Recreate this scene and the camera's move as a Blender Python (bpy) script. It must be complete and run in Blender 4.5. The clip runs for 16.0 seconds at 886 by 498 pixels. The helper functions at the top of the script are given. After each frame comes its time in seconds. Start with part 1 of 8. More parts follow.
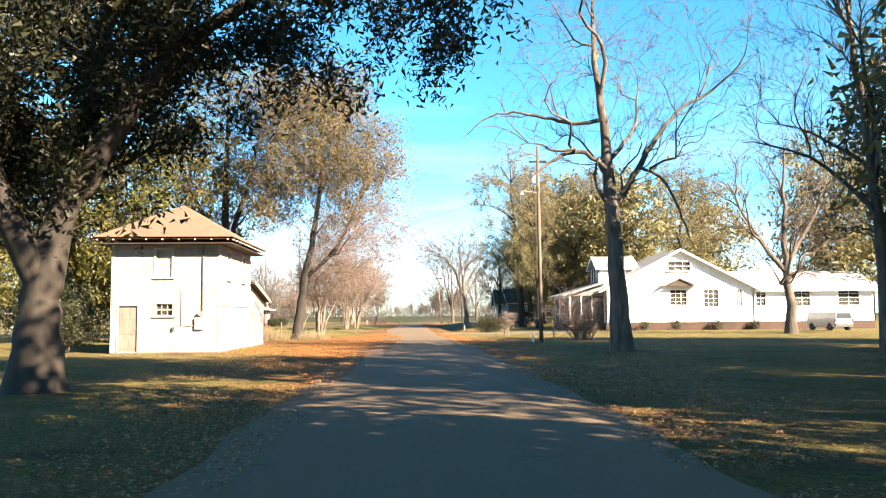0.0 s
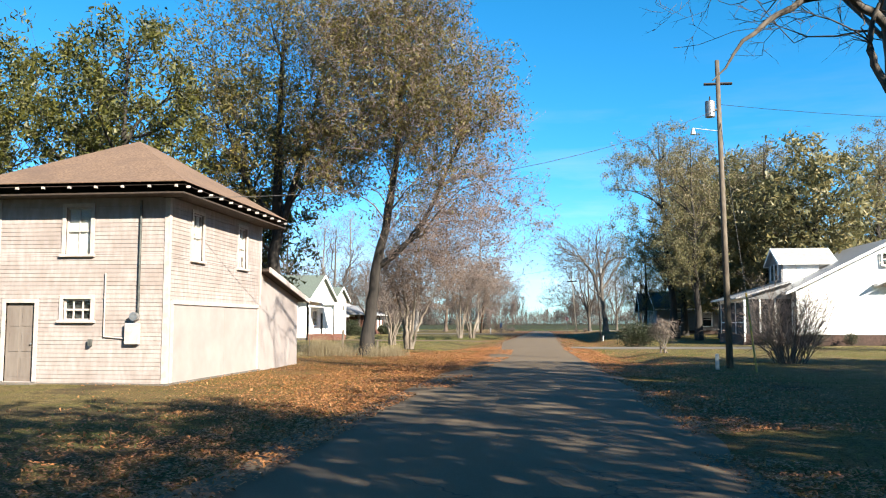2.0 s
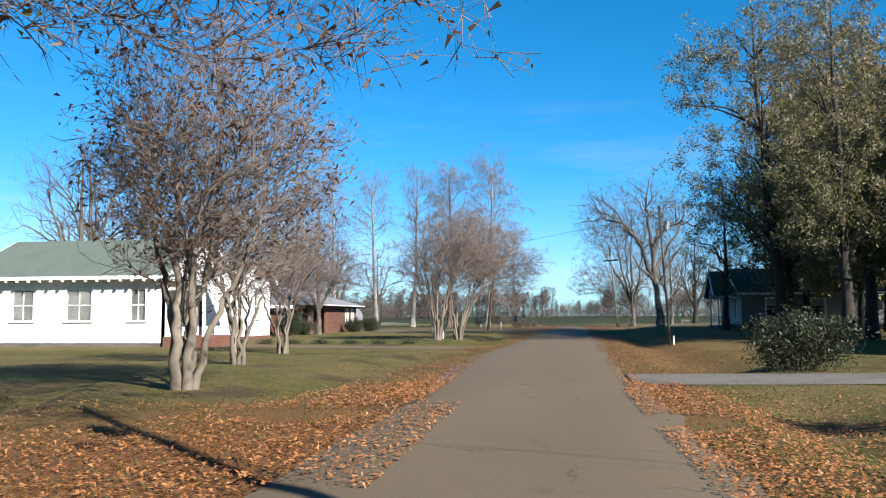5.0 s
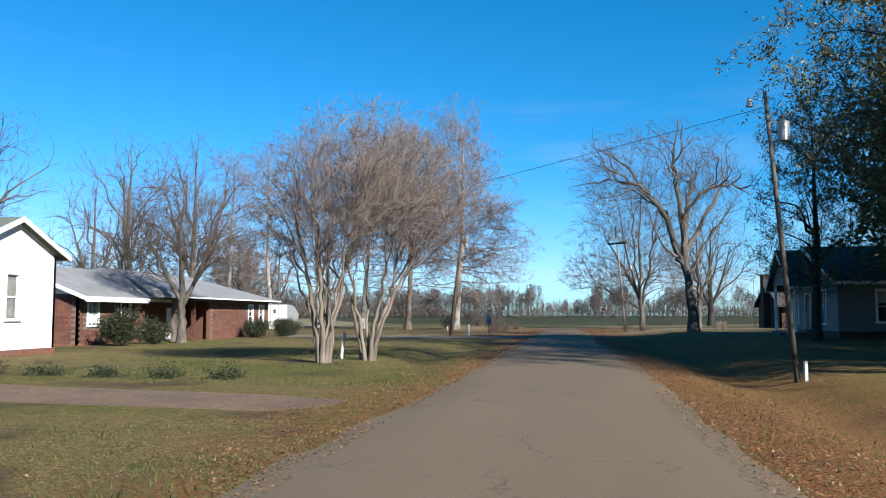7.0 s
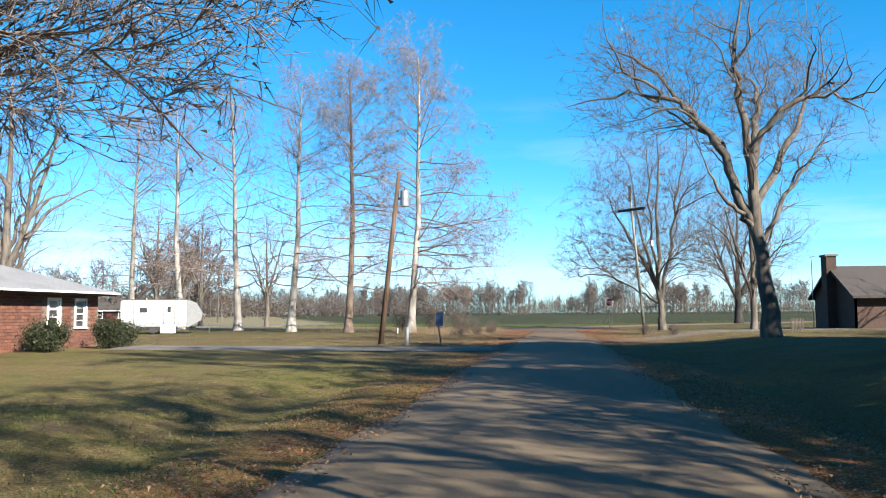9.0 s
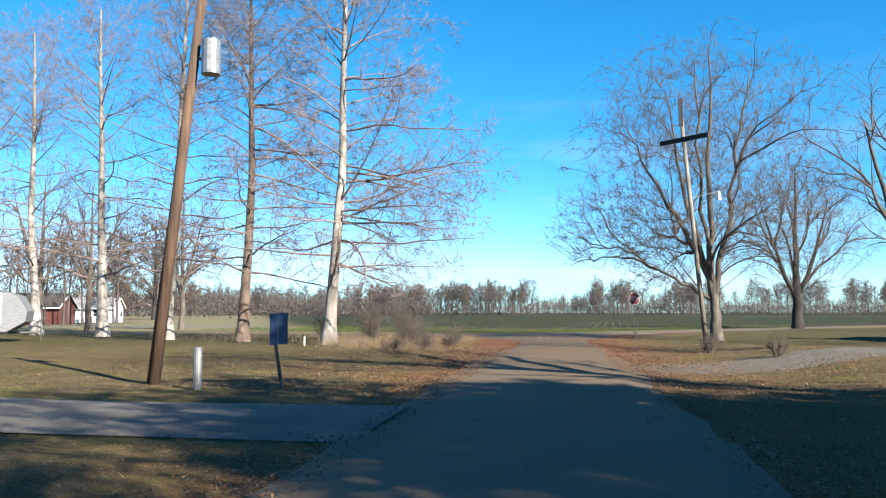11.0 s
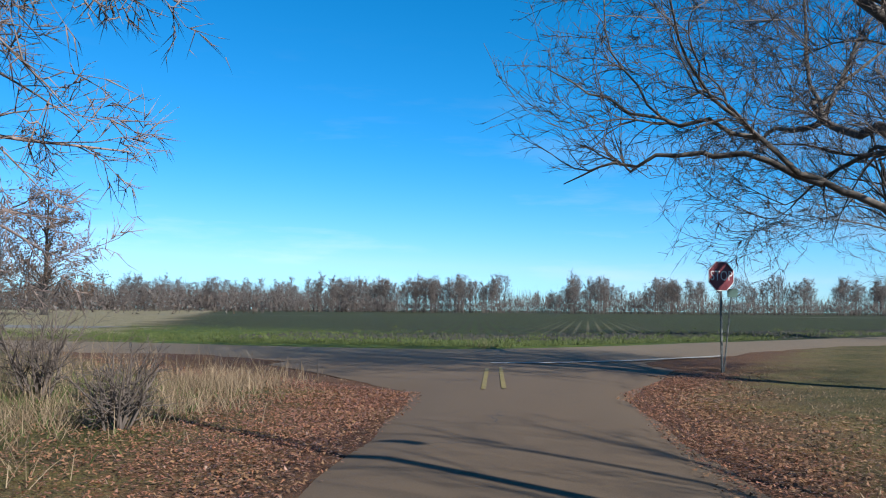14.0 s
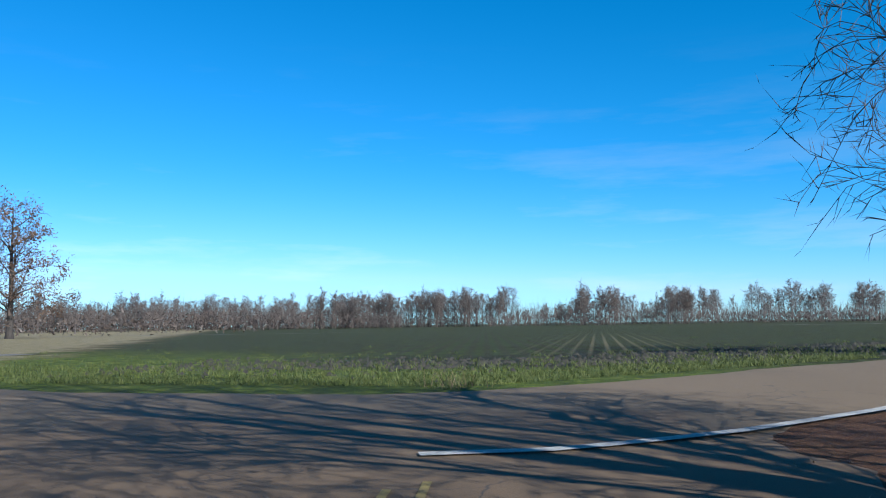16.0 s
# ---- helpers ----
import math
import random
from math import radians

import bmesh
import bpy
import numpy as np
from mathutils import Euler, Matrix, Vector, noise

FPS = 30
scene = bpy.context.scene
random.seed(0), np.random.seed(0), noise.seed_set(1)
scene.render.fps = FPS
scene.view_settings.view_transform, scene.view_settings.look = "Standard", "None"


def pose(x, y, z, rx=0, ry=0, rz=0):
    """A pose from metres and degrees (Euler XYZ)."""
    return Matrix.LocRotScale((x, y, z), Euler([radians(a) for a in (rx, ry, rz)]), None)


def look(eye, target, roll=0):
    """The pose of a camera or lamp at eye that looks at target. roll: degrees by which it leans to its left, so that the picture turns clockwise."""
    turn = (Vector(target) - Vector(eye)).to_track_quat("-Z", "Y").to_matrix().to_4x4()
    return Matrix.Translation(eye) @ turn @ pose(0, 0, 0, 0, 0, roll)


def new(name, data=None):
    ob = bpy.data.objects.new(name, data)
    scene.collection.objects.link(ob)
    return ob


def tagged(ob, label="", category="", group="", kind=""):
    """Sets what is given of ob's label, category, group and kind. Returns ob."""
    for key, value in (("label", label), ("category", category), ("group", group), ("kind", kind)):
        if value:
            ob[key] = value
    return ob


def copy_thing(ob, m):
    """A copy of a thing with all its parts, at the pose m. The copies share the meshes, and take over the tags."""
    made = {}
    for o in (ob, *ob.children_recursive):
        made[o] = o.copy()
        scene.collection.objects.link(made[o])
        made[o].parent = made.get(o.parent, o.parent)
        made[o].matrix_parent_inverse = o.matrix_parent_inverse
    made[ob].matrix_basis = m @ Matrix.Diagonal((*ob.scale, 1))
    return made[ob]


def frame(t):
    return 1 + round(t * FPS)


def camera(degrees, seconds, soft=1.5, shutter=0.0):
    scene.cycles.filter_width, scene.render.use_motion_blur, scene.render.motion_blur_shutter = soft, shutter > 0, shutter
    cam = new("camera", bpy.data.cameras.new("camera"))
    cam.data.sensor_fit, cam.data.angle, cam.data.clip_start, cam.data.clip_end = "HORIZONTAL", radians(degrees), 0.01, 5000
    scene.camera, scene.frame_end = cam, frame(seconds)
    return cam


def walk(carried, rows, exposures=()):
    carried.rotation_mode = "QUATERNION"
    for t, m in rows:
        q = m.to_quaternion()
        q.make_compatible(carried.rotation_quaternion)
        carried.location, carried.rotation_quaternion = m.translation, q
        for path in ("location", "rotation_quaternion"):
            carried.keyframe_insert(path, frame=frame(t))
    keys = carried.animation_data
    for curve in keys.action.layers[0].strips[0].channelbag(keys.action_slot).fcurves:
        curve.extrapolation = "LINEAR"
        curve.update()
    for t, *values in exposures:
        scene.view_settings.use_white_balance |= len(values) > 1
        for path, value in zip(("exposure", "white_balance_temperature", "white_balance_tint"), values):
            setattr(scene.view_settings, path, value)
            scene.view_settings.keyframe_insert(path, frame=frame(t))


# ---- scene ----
cam = camera(55.0, 16.0, soft=1.1)
PATH = [
    (0, (-0.396, 0.001, 1.551), (-0.318, 1.994, 1.707), -0.4),
    (0.5, (0.094, 3.912, 1.54), (-0.006, 5.902, 1.705), -0.3),
    (1, (0.486, 8.042, 1.553), (0.295, 10.026, 1.718), 0.1),
    (1.5, (0.662, 12.683, 1.539), (0.443, 14.664, 1.711), 0.1),
    (2, (0.762, 17.873, 1.57), (0.52, 19.851, 1.743), 0.1),
    (2.5, (0.808, 23.096, 1.565), (0.538, 25.071, 1.735), -0.1),
    (3, (0.917, 28.705, 1.569), (0.618, 30.676, 1.734), -0.2),
    (3.5, (0.779, 34.471, 1.531), (0.475, 36.441, 1.692), -0.2),
    (4, (0.884, 40.389, 1.56), (0.573, 42.358, 1.719), -0.3),
    (4.5, (0.935, 46.194, 1.535), (0.623, 48.163, 1.693), -0.3),
    (4.7, (0.922, 48.516, 1.516), (0.606, 50.484, 1.674), -0.3),
    (6.8, (-0.175, 76.523, 1.577), (-0.456, 78.497, 1.732), 0.0),
    (7, (-0.179, 79.078, 1.578), (-0.461, 81.052, 1.733), 0.0),
    (7.5, (-0.01, 85.38, 1.571), (-0.298, 87.353, 1.724), -0.1),
    (8, (0.085, 91.661, 1.566), (-0.206, 93.634, 1.719), -0.4),
    (8.5, (-0.124, 97.867, 1.532), (-0.403, 99.842, 1.684), -0.4),
    (9, (-0.241, 104.035, 1.541), (-0.506, 106.012, 1.691), -0.4),
    (9.2, (-0.254, 106.239, 1.533), (-0.516, 108.216, 1.684), -0.4),
    (11.3, (-0.015, 132.5, 1.575), (-0.295, 134.475, 1.723), -0.0),
    (11.5, (-0.001, 134.887, 1.567), (-0.283, 136.861, 1.712), 0.1),
    (12, (-0.016, 140.486, 1.57), (-0.301, 142.461, 1.709), 0.2),
    (12.5, (-0.131, 145.869, 1.564), (-0.419, 147.844, 1.697), 0.2),
    (13, (-0.309, 150.912, 1.516), (-0.592, 152.888, 1.649), 0.5),
    (13.5, (-0.292, 156.83, 1.502), (-0.547, 158.809, 1.65), 0.4),
    (14, (-0.239, 161.949, 1.498), (-0.456, 163.932, 1.641), 0.4),
    (14.5, (-0.149, 166.434, 1.518), (-0.351, 168.418, 1.667), 0.4),
    (15, (-0.227, 169.876, 1.543), (-0.42, 171.862, 1.687), 0.1),
    (15.5, (-0.066, 173.216, 1.553), (-0.267, 175.2, 1.707), -0.4),
    (16, (0.017, 175.584, 1.545), (-0.217, 177.562, 1.721), -0.8),
]
walk(cam, [(t, look(eye, target, roll)) for t, eye, target, roll in PATH],
     exposures=[(0, 2.9, 8900, 19), (0.5, 2.75, 8600, 17), (1, 2.55, 8100, 14), (1.5, 2.2, 7500, 12), (2, 1.99, 6900, 10), (2.5, 1.69, 6700, 10), (3, 1.54, 6500, 10), (3.5, 1.49, 6300, 10), (4.5, 1.49, 6300, 10), (6.8, 1.39, 6200, 10), (8.0, 1.39, 6150, 10), (8.5, 1.64, 6250, 10), (9.0, 1.92, 6650, 10), (11.3, 1.86, 6650, 10), (11.8, 1.69, 6500, 10), (12.5, 1.45, 6100, 10), (14.0, 1.26, 5900, 10), (16, 1.28, 5700, 10)])

# ---- light ----
SUN_TO = Vector((0.745 * 0.866, -0.667 * 0.866, 0.5))      # towards the sun
world = bpy.data.worlds.new("sky")
scene.world = world
world.use_nodes = True
wn = world.node_tree.nodes
sky = wn.new("ShaderNodeTexSky")
sky.sky_type = "NISHITA"
sky.sun_disc = False
sky.sun_elevation = radians(30)
sky.sun_rotation = radians(131.8)
sky.altitude = 50
sky.air_density = 0.85
sky.dust_density = 0.0
sky.ozone_density = 4.0
wn["Background"].inputs["Strength"].default_value = 0.047
# a deep clear winter blue overhead, pale towards the horizon
split = wn.new("ShaderNodeSeparateColor")
joint = wn.new("ShaderNodeCombineColor")
world.node_tree.links.new(sky.outputs["Color"], split.inputs["Color"])


def sky_sum(op, a, b):
    m = wn.new("ShaderNodeMath")
    m.operation = op
    for socket, v in zip(m.inputs, (a, b)):
        if isinstance(v, float):
            socket.default_value = v
        else:
            world.node_tree.links.new(v, socket)
    return m.outputs["Value"]


sky_green = sky_sum("MULTIPLY", split.outputs["Green"], 1.06)
sky_red = sky_sum("MINIMUM", sky_sum("MULTIPLY", sky_sum("POWER", split.outputs["Red"], 2.0), 0.14), sky_sum("MULTIPLY", sky_green, 0.5))
world.node_tree.links.new(sky_red, joint.inputs["Red"])
world.node_tree.links.new(sky_green, joint.inputs["Green"])
world.node_tree.links.new(sky_sum("MULTIPLY", split.outputs["Blue"], 1.36), joint.inputs["Blue"])
# haze along the horizon and a few thin high clouds
way = wn.new("ShaderNodeTexCoord")
parts_of = wn.new("ShaderNodeSeparateXYZ")
world.node_tree.links.new(way.outputs["Generated"], parts_of.inputs["Vector"])
rise = parts_of.outputs["Z"]
veil = wn.new("ShaderNodeTexNoise")
veil.inputs["Scale"].default_value = 2.6
veil.inputs["Detail"].default_value = 6.0
veil.inputs["Roughness"].default_value = 0.62
drawn = wn.new("ShaderNodeMapping")
drawn.inputs["Scale"].default_value = (1.0, 1.0, 7.0)
drawn.inputs["Location"].default_value = (0.35, 0.1, 0.0)
world.node_tree.links.new(way.outputs["Generated"], drawn.inputs["Vector"])
world.node_tree.links.new(drawn.outputs["Vector"], veil.inputs["Vector"])
wisp = wn.new("ShaderNodeMapRange")
wisp.inputs["From Min"].default_value = 0.5
wisp.inputs["From Max"].default_value = 0.74
world.node_tree.links.new(veil.outputs["Fac"], wisp.inputs["Value"])
lower = wn.new("ShaderNodeMapRange")
lower.inputs["From Min"].default_value = 0.32
lower.inputs["From Max"].default_value = 0.05
world.node_tree.links.new(rise, lower.inputs["Value"])
haze = wn.new("ShaderNodeMapRange")
haze.interpolation_type = "SMOOTHSTEP"
haze.inputs["From Min"].default_value = 0.2
haze.inputs["From Max"].default_value = -0.02
haze.inputs["To Max"].default_value = 0.10
world.node_tree.links.new(rise, haze.inputs["Value"])
pale = sky_sum("ADD", haze.outputs["Result"], sky_sum("MULTIPLY", sky_sum("MULTIPLY", wisp.outputs["Result"], lower.outputs["Result"]), 0.3))
white = wn.new("ShaderNodeCombineColor")
blue_now = sky_sum("MULTIPLY", split.outputs["Blue"], 1.2)
for channel in ("Red", "Green", "Blue"):
    world.node_tree.links.new(blue_now, white.inputs[channel])
veiled = wn.new("ShaderNodeMix")
veiled.data_type = "RGBA"
world.node_tree.links.new(pale, veiled.inputs["Factor"])
world.node_tree.links.new(joint.outputs["Color"], veiled.inputs["A"])
world.node_tree.links.new(white.outputs["Color"], veiled.inputs["B"])
world.node_tree.links.new(veiled.outputs["Result"], wn["Background"].inputs["Color"])
sun_data = bpy.data.lights.new("sun", "SUN")
sun_data.energy = 5.0
sun_data.angle = radians(0.45)
sun_data.color = (1.0, 0.94, 0.83)
sun = new("sun", sun_data)
sun.matrix_world = look((30, -30, 40), Vector((30, -30, 40)) - SUN_TO)

# ---- materials ----
def nodes_of(name):
    m = bpy.data.materials.new(name)
    m.use_nodes = True
    return m, m.node_tree.nodes, m.node_tree.links, m.node_tree.nodes["Principled BSDF"]


def noise_at(n, l, scale, detail=4.0, stretch=(1, 1, 1), rough=0.55):
    geo = n.new("ShaderNodeNewGeometry")
    mp = n.new("ShaderNodeMapping")
    mp.inputs["Scale"].default_value = stretch
    nz = n.new("ShaderNodeTexNoise")
    nz.inputs["Scale"].default_value = scale
    nz.inputs["Detail"].default_value = detail
    nz.inputs["Roughness"].default_value = rough
    l.new(geo.outputs["Position"], mp.inputs["Vector"])
    l.new(mp.outputs["Vector"], nz.inputs["Vector"])
    return nz.outputs["Fac"]


def ramp(n, l, fac, stops):
    r = n.new("ShaderNodeValToRGB")
    e = r.color_ramp.elements
    while len(e) < len(stops):
        e.new(0.5)
    for i, (p, c) in enumerate(stops):
        e[i].position = p
        e[i].color = (*c, 1)
    l.new(fac, r.inputs["Fac"])
    return r.outputs["Color"]


def mix(n, l, fac, a, b, mode="MIX"):
    m = n.new("ShaderNodeMix")
    m.data_type = "RGBA"
    m.blend_type = mode
    for socket, v in ((m.inputs["Factor"], fac), (m.inputs["A"], a), (m.inputs["B"], b)):
        if isinstance(v, (float, int)):
            socket.default_value = v
        elif isinstance(v, tuple):
            socket.default_value = (*v, 1)
        else:
            l.new(v, socket)
    return m.outputs["Result"]


def calc(n, l, op, a, b=0.0, clamp=False):
    m = n.new("ShaderNodeMath")
    m.operation = op
    m.use_clamp = clamp
    for socket, v in ((m.inputs[0], a), (m.inputs[1], b)):
        if isinstance(v, (float, int)):
            socket.default_value = v
        else:
            l.new(v, socket)
    return m.outputs["Value"]


def bumped(n, l, bsdf, height, strength, distance=0.02):
    b = n.new("ShaderNodeBump")
    b.inputs["Strength"].default_value = strength
    b.inputs["Distance"].default_value = distance
    l.new(height, b.inputs["Height"])
    l.new(b.outputs["Normal"], bsdf.inputs["Normal"])


def surface(name, dark, light, scale=8.0, rough=0.8, bump=0.3, stain=None, stain_scale=0.7, metal=0.0, stretch=(1, 1, 1), spread=(0.35, 0.65), vary=0.0):
    """A weathered surface: grain between two colours, larger stains, relief, and some change from piece to piece."""
    m, n, l, b = nodes_of(name)
    grain = noise_at(n, l, scale, 5.0, stretch)
    col = ramp(n, l, grain, ((spread[0], dark), (spread[1], light)))
    if stain:
        big = noise_at(n, l, stain_scale, 3.0)
        col = mix(n, l, calc(n, l, "MULTIPLY", ramp(n, l, big, ((0.45, (0, 0, 0)), (0.7, (1, 1, 1)))), 0.7), col, stain)
    if vary:
        info = n.new("ShaderNodeObjectInfo")
        hsv = n.new("ShaderNodeHueSaturation")
        l.new(calc(n, l, "ADD", calc(n, l, "MULTIPLY", info.outputs["Random"], 2 * vary), 1 - vary), hsv.inputs["Value"])
        l.new(col, hsv.inputs["Color"])
        col = hsv.outputs["Color"]
    l.new(col, b.inputs["Base Color"])
    b.inputs["Roughness"].default_value = rough
    b.inputs["Metallic"].default_value = metal
    if bump:
        bumped(n, l, b, grain, bump)
    return m


def foliage(name, stops, through_it=0.35, rough=0.55):
    """Leaves: the colour changes from leaf to leaf, and some light passes through."""
    m, n, l, b = nodes_of(name)
    geo = n.new("ShaderNodeNewGeometry")
    col = ramp(n, l, geo.outputs["Random Per Island"], stops)
    big = noise_at(n, l, 0.45, 2.0)
    col = mix(n, l, calc(n, l, "MULTIPLY", big, 0.5), col, stops[-1][1])
    l.new(col, b.inputs["Base Color"])
    b.inputs["Roughness"].default_value = rough
    t = n.new("ShaderNodeBsdfTranslucent")
    l.new(col, t.inputs["Color"])
    mx = n.new("ShaderNodeMixShader")
    mx.inputs["Fac"].default_value = through_it
    l.new(b.outputs["BSDF"], mx.inputs[1])
    l.new(t.outputs["BSDF"], mx.inputs[2])
    l.new(mx.outputs["Shader"], n["Material Output"].inputs["Surface"])
    return m


def bark(name, dark, light, scale=5.0):
    return surface(name, dark, light, scale, 0.9, 0.8, stain=tuple(v * 0.6 for v in dark), stain_scale=0.5, stretch=(1, 1, 0.22), spread=(0.3, 0.7))


def ground_material():
    m, n, l, b = nodes_of("winter_lawn_and_field")
    geo = n.new("ShaderNodeNewGeometry")
    sep = n.new("ShaderNodeSeparateXYZ")
    l.new(geo.outputs["Position"], sep.inputs["Vector"])
    x, y = sep.outputs["X"], sep.outputs["Y"]
    fine = noise_at(n, l, 9.0, 6.0, rough=0.7)
    mid = noise_at(n, l, 0.9, 4.0, rough=0.6)
    big = noise_at(n, l, 0.13, 3.0)
    straw = ramp(n, l, fine, ((0.25, (0.0583, 0.0417, 0.0186)), (0.5, (0.132, 0.0988, 0.0405)), (0.75, (0.203, 0.159, 0.0743))))
    green = ramp(n, l, fine, ((0.25, (0.028, 0.0354, 0.00603)), (0.55, (0.0793, 0.0913, 0.0152)), (0.8, (0.145, 0.146, 0.03))))
    lawn = mix(n, l, ramp(n, l, calc(n, l, "ADD", calc(n, l, "MULTIPLY", mid, 0.6), calc(n, l, "MULTIPLY", big, 0.5)), ((0.48, (0, 0, 0)), (0.72, (1, 1, 1)))), straw, green)
    tuft = ramp(n, l, noise_at(n, l, 30.0, 4.0, rough=0.8), ((0.36, (0.26, 0.25, 0.22)), (0.5, (0.95, 0.95, 0.95)), (0.64, (1.7, 1.62, 1.5))))
    lawn = mix(n, l, 1.0, lawn, tuft, "MULTIPLY")
    dirt = ramp(n, l, fine, ((0.3, (0.0271, 0.0186, 0.0119)), (0.7, (0.0811, 0.0558, 0.0338))))
    bare = noise_at(n, l, 0.35, 5.0)
    lawn = mix(n, l, ramp(n, l, bare, ((0.56, (0, 0, 0)), (0.66, (0.8, 0.8, 0.8)))), lawn, dirt)
    # fallen leaves gather along the edges of the street
    off = calc(n, l, "ABSOLUTE", calc(n, l, "ADD", x, 0.45))
    off = calc(n, l, "ADD", off, calc(n, l, "MULTIPLY", calc(n, l, "SUBTRACT", mid, 0.5), 3.2))
    carpet = calc(n, l, "MULTIPLY", calc(n, l, "DIVIDE", calc(n, l, "SUBTRACT", 69.0, y), 7.0, True), calc(n, l, "DIVIDE", calc(n, l, "SUBTRACT", y, 30.0), 14.0, True))
    carpet = calc(n, l, "MULTIPLY", carpet, calc(n, l, "LESS_THAN", x, 0.0))
    shady_side = calc(n, l, "MULTIPLY", calc(n, l, "DIVIDE", calc(n, l, "SUBTRACT", y, 76.0), 10.0, True), calc(n, l, "GREATER_THAN", x, 2.0))
    carpet = calc(n, l, "MAXIMUM", carpet, calc(n, l, "MULTIPLY", shady_side, calc(n, l, "MULTIPLY", calc(n, l, "DIVIDE", calc(n, l, "SUBTRACT", 150.0, y), 20.0, True), 0.7)))
    near = calc(n, l, "SUBTRACT", 1.0, calc(n, l, "DIVIDE", calc(n, l, "SUBTRACT", off, 2.6), calc(n, l, "ADD", calc(n, l, "MULTIPLY", carpet, 9.0), 2.4), True), True)
    strewn_over = calc(n, l, "ADD", noise_at(n, l, 14.0, 3.0), calc(n, l, "MULTIPLY", carpet, 0.09))
    leafy = calc(n, l, "MULTIPLY", near, ramp(n, l, strewn_over, ((0.44, (0, 0, 0)), (0.56, (1, 1, 1)))))
    leaf_col = ramp(n, l, noise_at(n, l, 22.0, 3.0, rough=0.7), ((0.3, (0.045, 0.017, 0.007)), (0.48, (0.15, 0.058, 0.019)), (0.66, (0.27, 0.125, 0.045))))
    lawn = mix(n, l, leafy, lawn, leaf_col)
    # towards the junction the lawn is brown with litter and bare soil
    late = calc(n, l, "DIVIDE", calc(n, l, "SUBTRACT", y, 128.0), 18.0, True)
    brown = ramp(n, l, noise_at(n, l, 17.0, 4.0, rough=0.8), ((0.32, (0.016, 0.011, 0.007)), (0.47, (0.066, 0.042, 0.022)), (0.6, (0.125, 0.088, 0.046)), (0.74, (0.27, 0.21, 0.125))))
    lawn = mix(n, l, calc(n, l, "MULTIPLY", late, ramp(n, l, noise_at(n, l, 0.55, 5.0, rough=0.65), ((0.40, (0.0415, 0.0415, 0.0415)), (0.56, (0.747, 0.747, 0.747))))), lawn, brown)
    # rust-red litter and bare soil along the road's edge near the junction
    west_off = calc(n, l, "SUBTRACT", calc(n, l, "SUBTRACT", calc(n, l, "MULTIPLY", x, -1.0), 2.2), calc(n, l, "MULTIPLY", calc(n, l, "MAXIMUM", calc(n, l, "SUBTRACT", y, 177.5), 0.0), 1.2))
    east_off = calc(n, l, "SUBTRACT", calc(n, l, "SUBTRACT", x, 1.5), calc(n, l, "MULTIPLY", calc(n, l, "MAXIMUM", calc(n, l, "SUBTRACT", y, 178.0), 0.0), 0.38))
    verge = calc(n, l, "ADD", calc(n, l, "MAXIMUM", west_off, east_off), calc(n, l, "MULTIPLY", calc(n, l, "SUBTRACT", mid, 0.5), 3.4))
    rusty = calc(n, l, "MULTIPLY", calc(n, l, "SUBTRACT", 1.0, calc(n, l, "DIVIDE", calc(n, l, "SUBTRACT", verge, 0.5), 1.5, True)), calc(n, l, "DIVIDE", calc(n, l, "SUBTRACT", y, 147.0), 14.0, True))
    rust = ramp(n, l, noise_at(n, l, 24.0, 4.0, rough=0.75), ((0.3, (0.030, 0.014, 0.009)), (0.5, (0.075, 0.034, 0.020)), (0.72, (0.17, 0.092, 0.052))))
    lawn = mix(n, l, calc(n, l, "MULTIPLY", rusty, 0.85), lawn, rust)
    # grass comes through the litter on the lawn beside the stop sign and in the damp corner
    sprung = calc(n, l, "MULTIPLY", calc(n, l, "DIVIDE", calc(n, l, "SUBTRACT", y, 164.0), 8.0, True), calc(n, l, "DIVIDE", calc(n, l, "SUBTRACT", verge, 1.8), 1.6, True))
    tufty = ramp(n, l, noise_at(n, l, 20.0, 4.0, rough=0.8), ((0.34, (0.010, 0.010, 0.004)), (0.5, (0.048, 0.046, 0.014)), (0.66, (0.115, 0.088, 0.036))))
    lawn = mix(n, l, calc(n, l, "MULTIPLY", sprung, ramp(n, l, noise_at(n, l, 0.7, 5.0, rough=0.7), ((0.36, (0.25, 0.25, 0.25)), (0.56, (0.9, 0.9, 0.9))))), lawn, tufty)
    # loose gravel where a drive meets the street
    gx = calc(n, l, "DIVIDE", calc(n, l, "SUBTRACT", x, 7.0), 6.0)
    gy = calc(n, l, "DIVIDE", calc(n, l, "SUBTRACT", calc(n, l, "SUBTRACT", y, calc(n, l, "MULTIPLY", x, 0.42)), 152.9), 3.1)
    spread_of = calc(n, l, "ADD", calc(n, l, "ADD", calc(n, l, "MULTIPLY", gx, gx), calc(n, l, "MULTIPLY", gy, gy)), calc(n, l, "MULTIPLY", calc(n, l, "SUBTRACT", mid, 0.5), 1.6))
    stony = ramp(n, l, noise_at(n, l, 26.0, 3.0, rough=0.8), ((0.36, (0.035, 0.032, 0.029)), (0.5, (0.12, 0.115, 0.108)), (0.62, (0.30, 0.285, 0.265))))
    lawn = mix(n, l, ramp(n, l, spread_of, ((0.55, (0.747, 0.747, 0.747)), (1.0, (0, 0, 0)))), lawn, stony)
    # the ploughed field with its young green crop
    rows = n.new("ShaderNodeTexWave")
    rows.inputs["Scale"].default_value = 0.33
    rows.inputs["Distortion"].default_value = 0.6
    turn = n.new("ShaderNodeMapping")
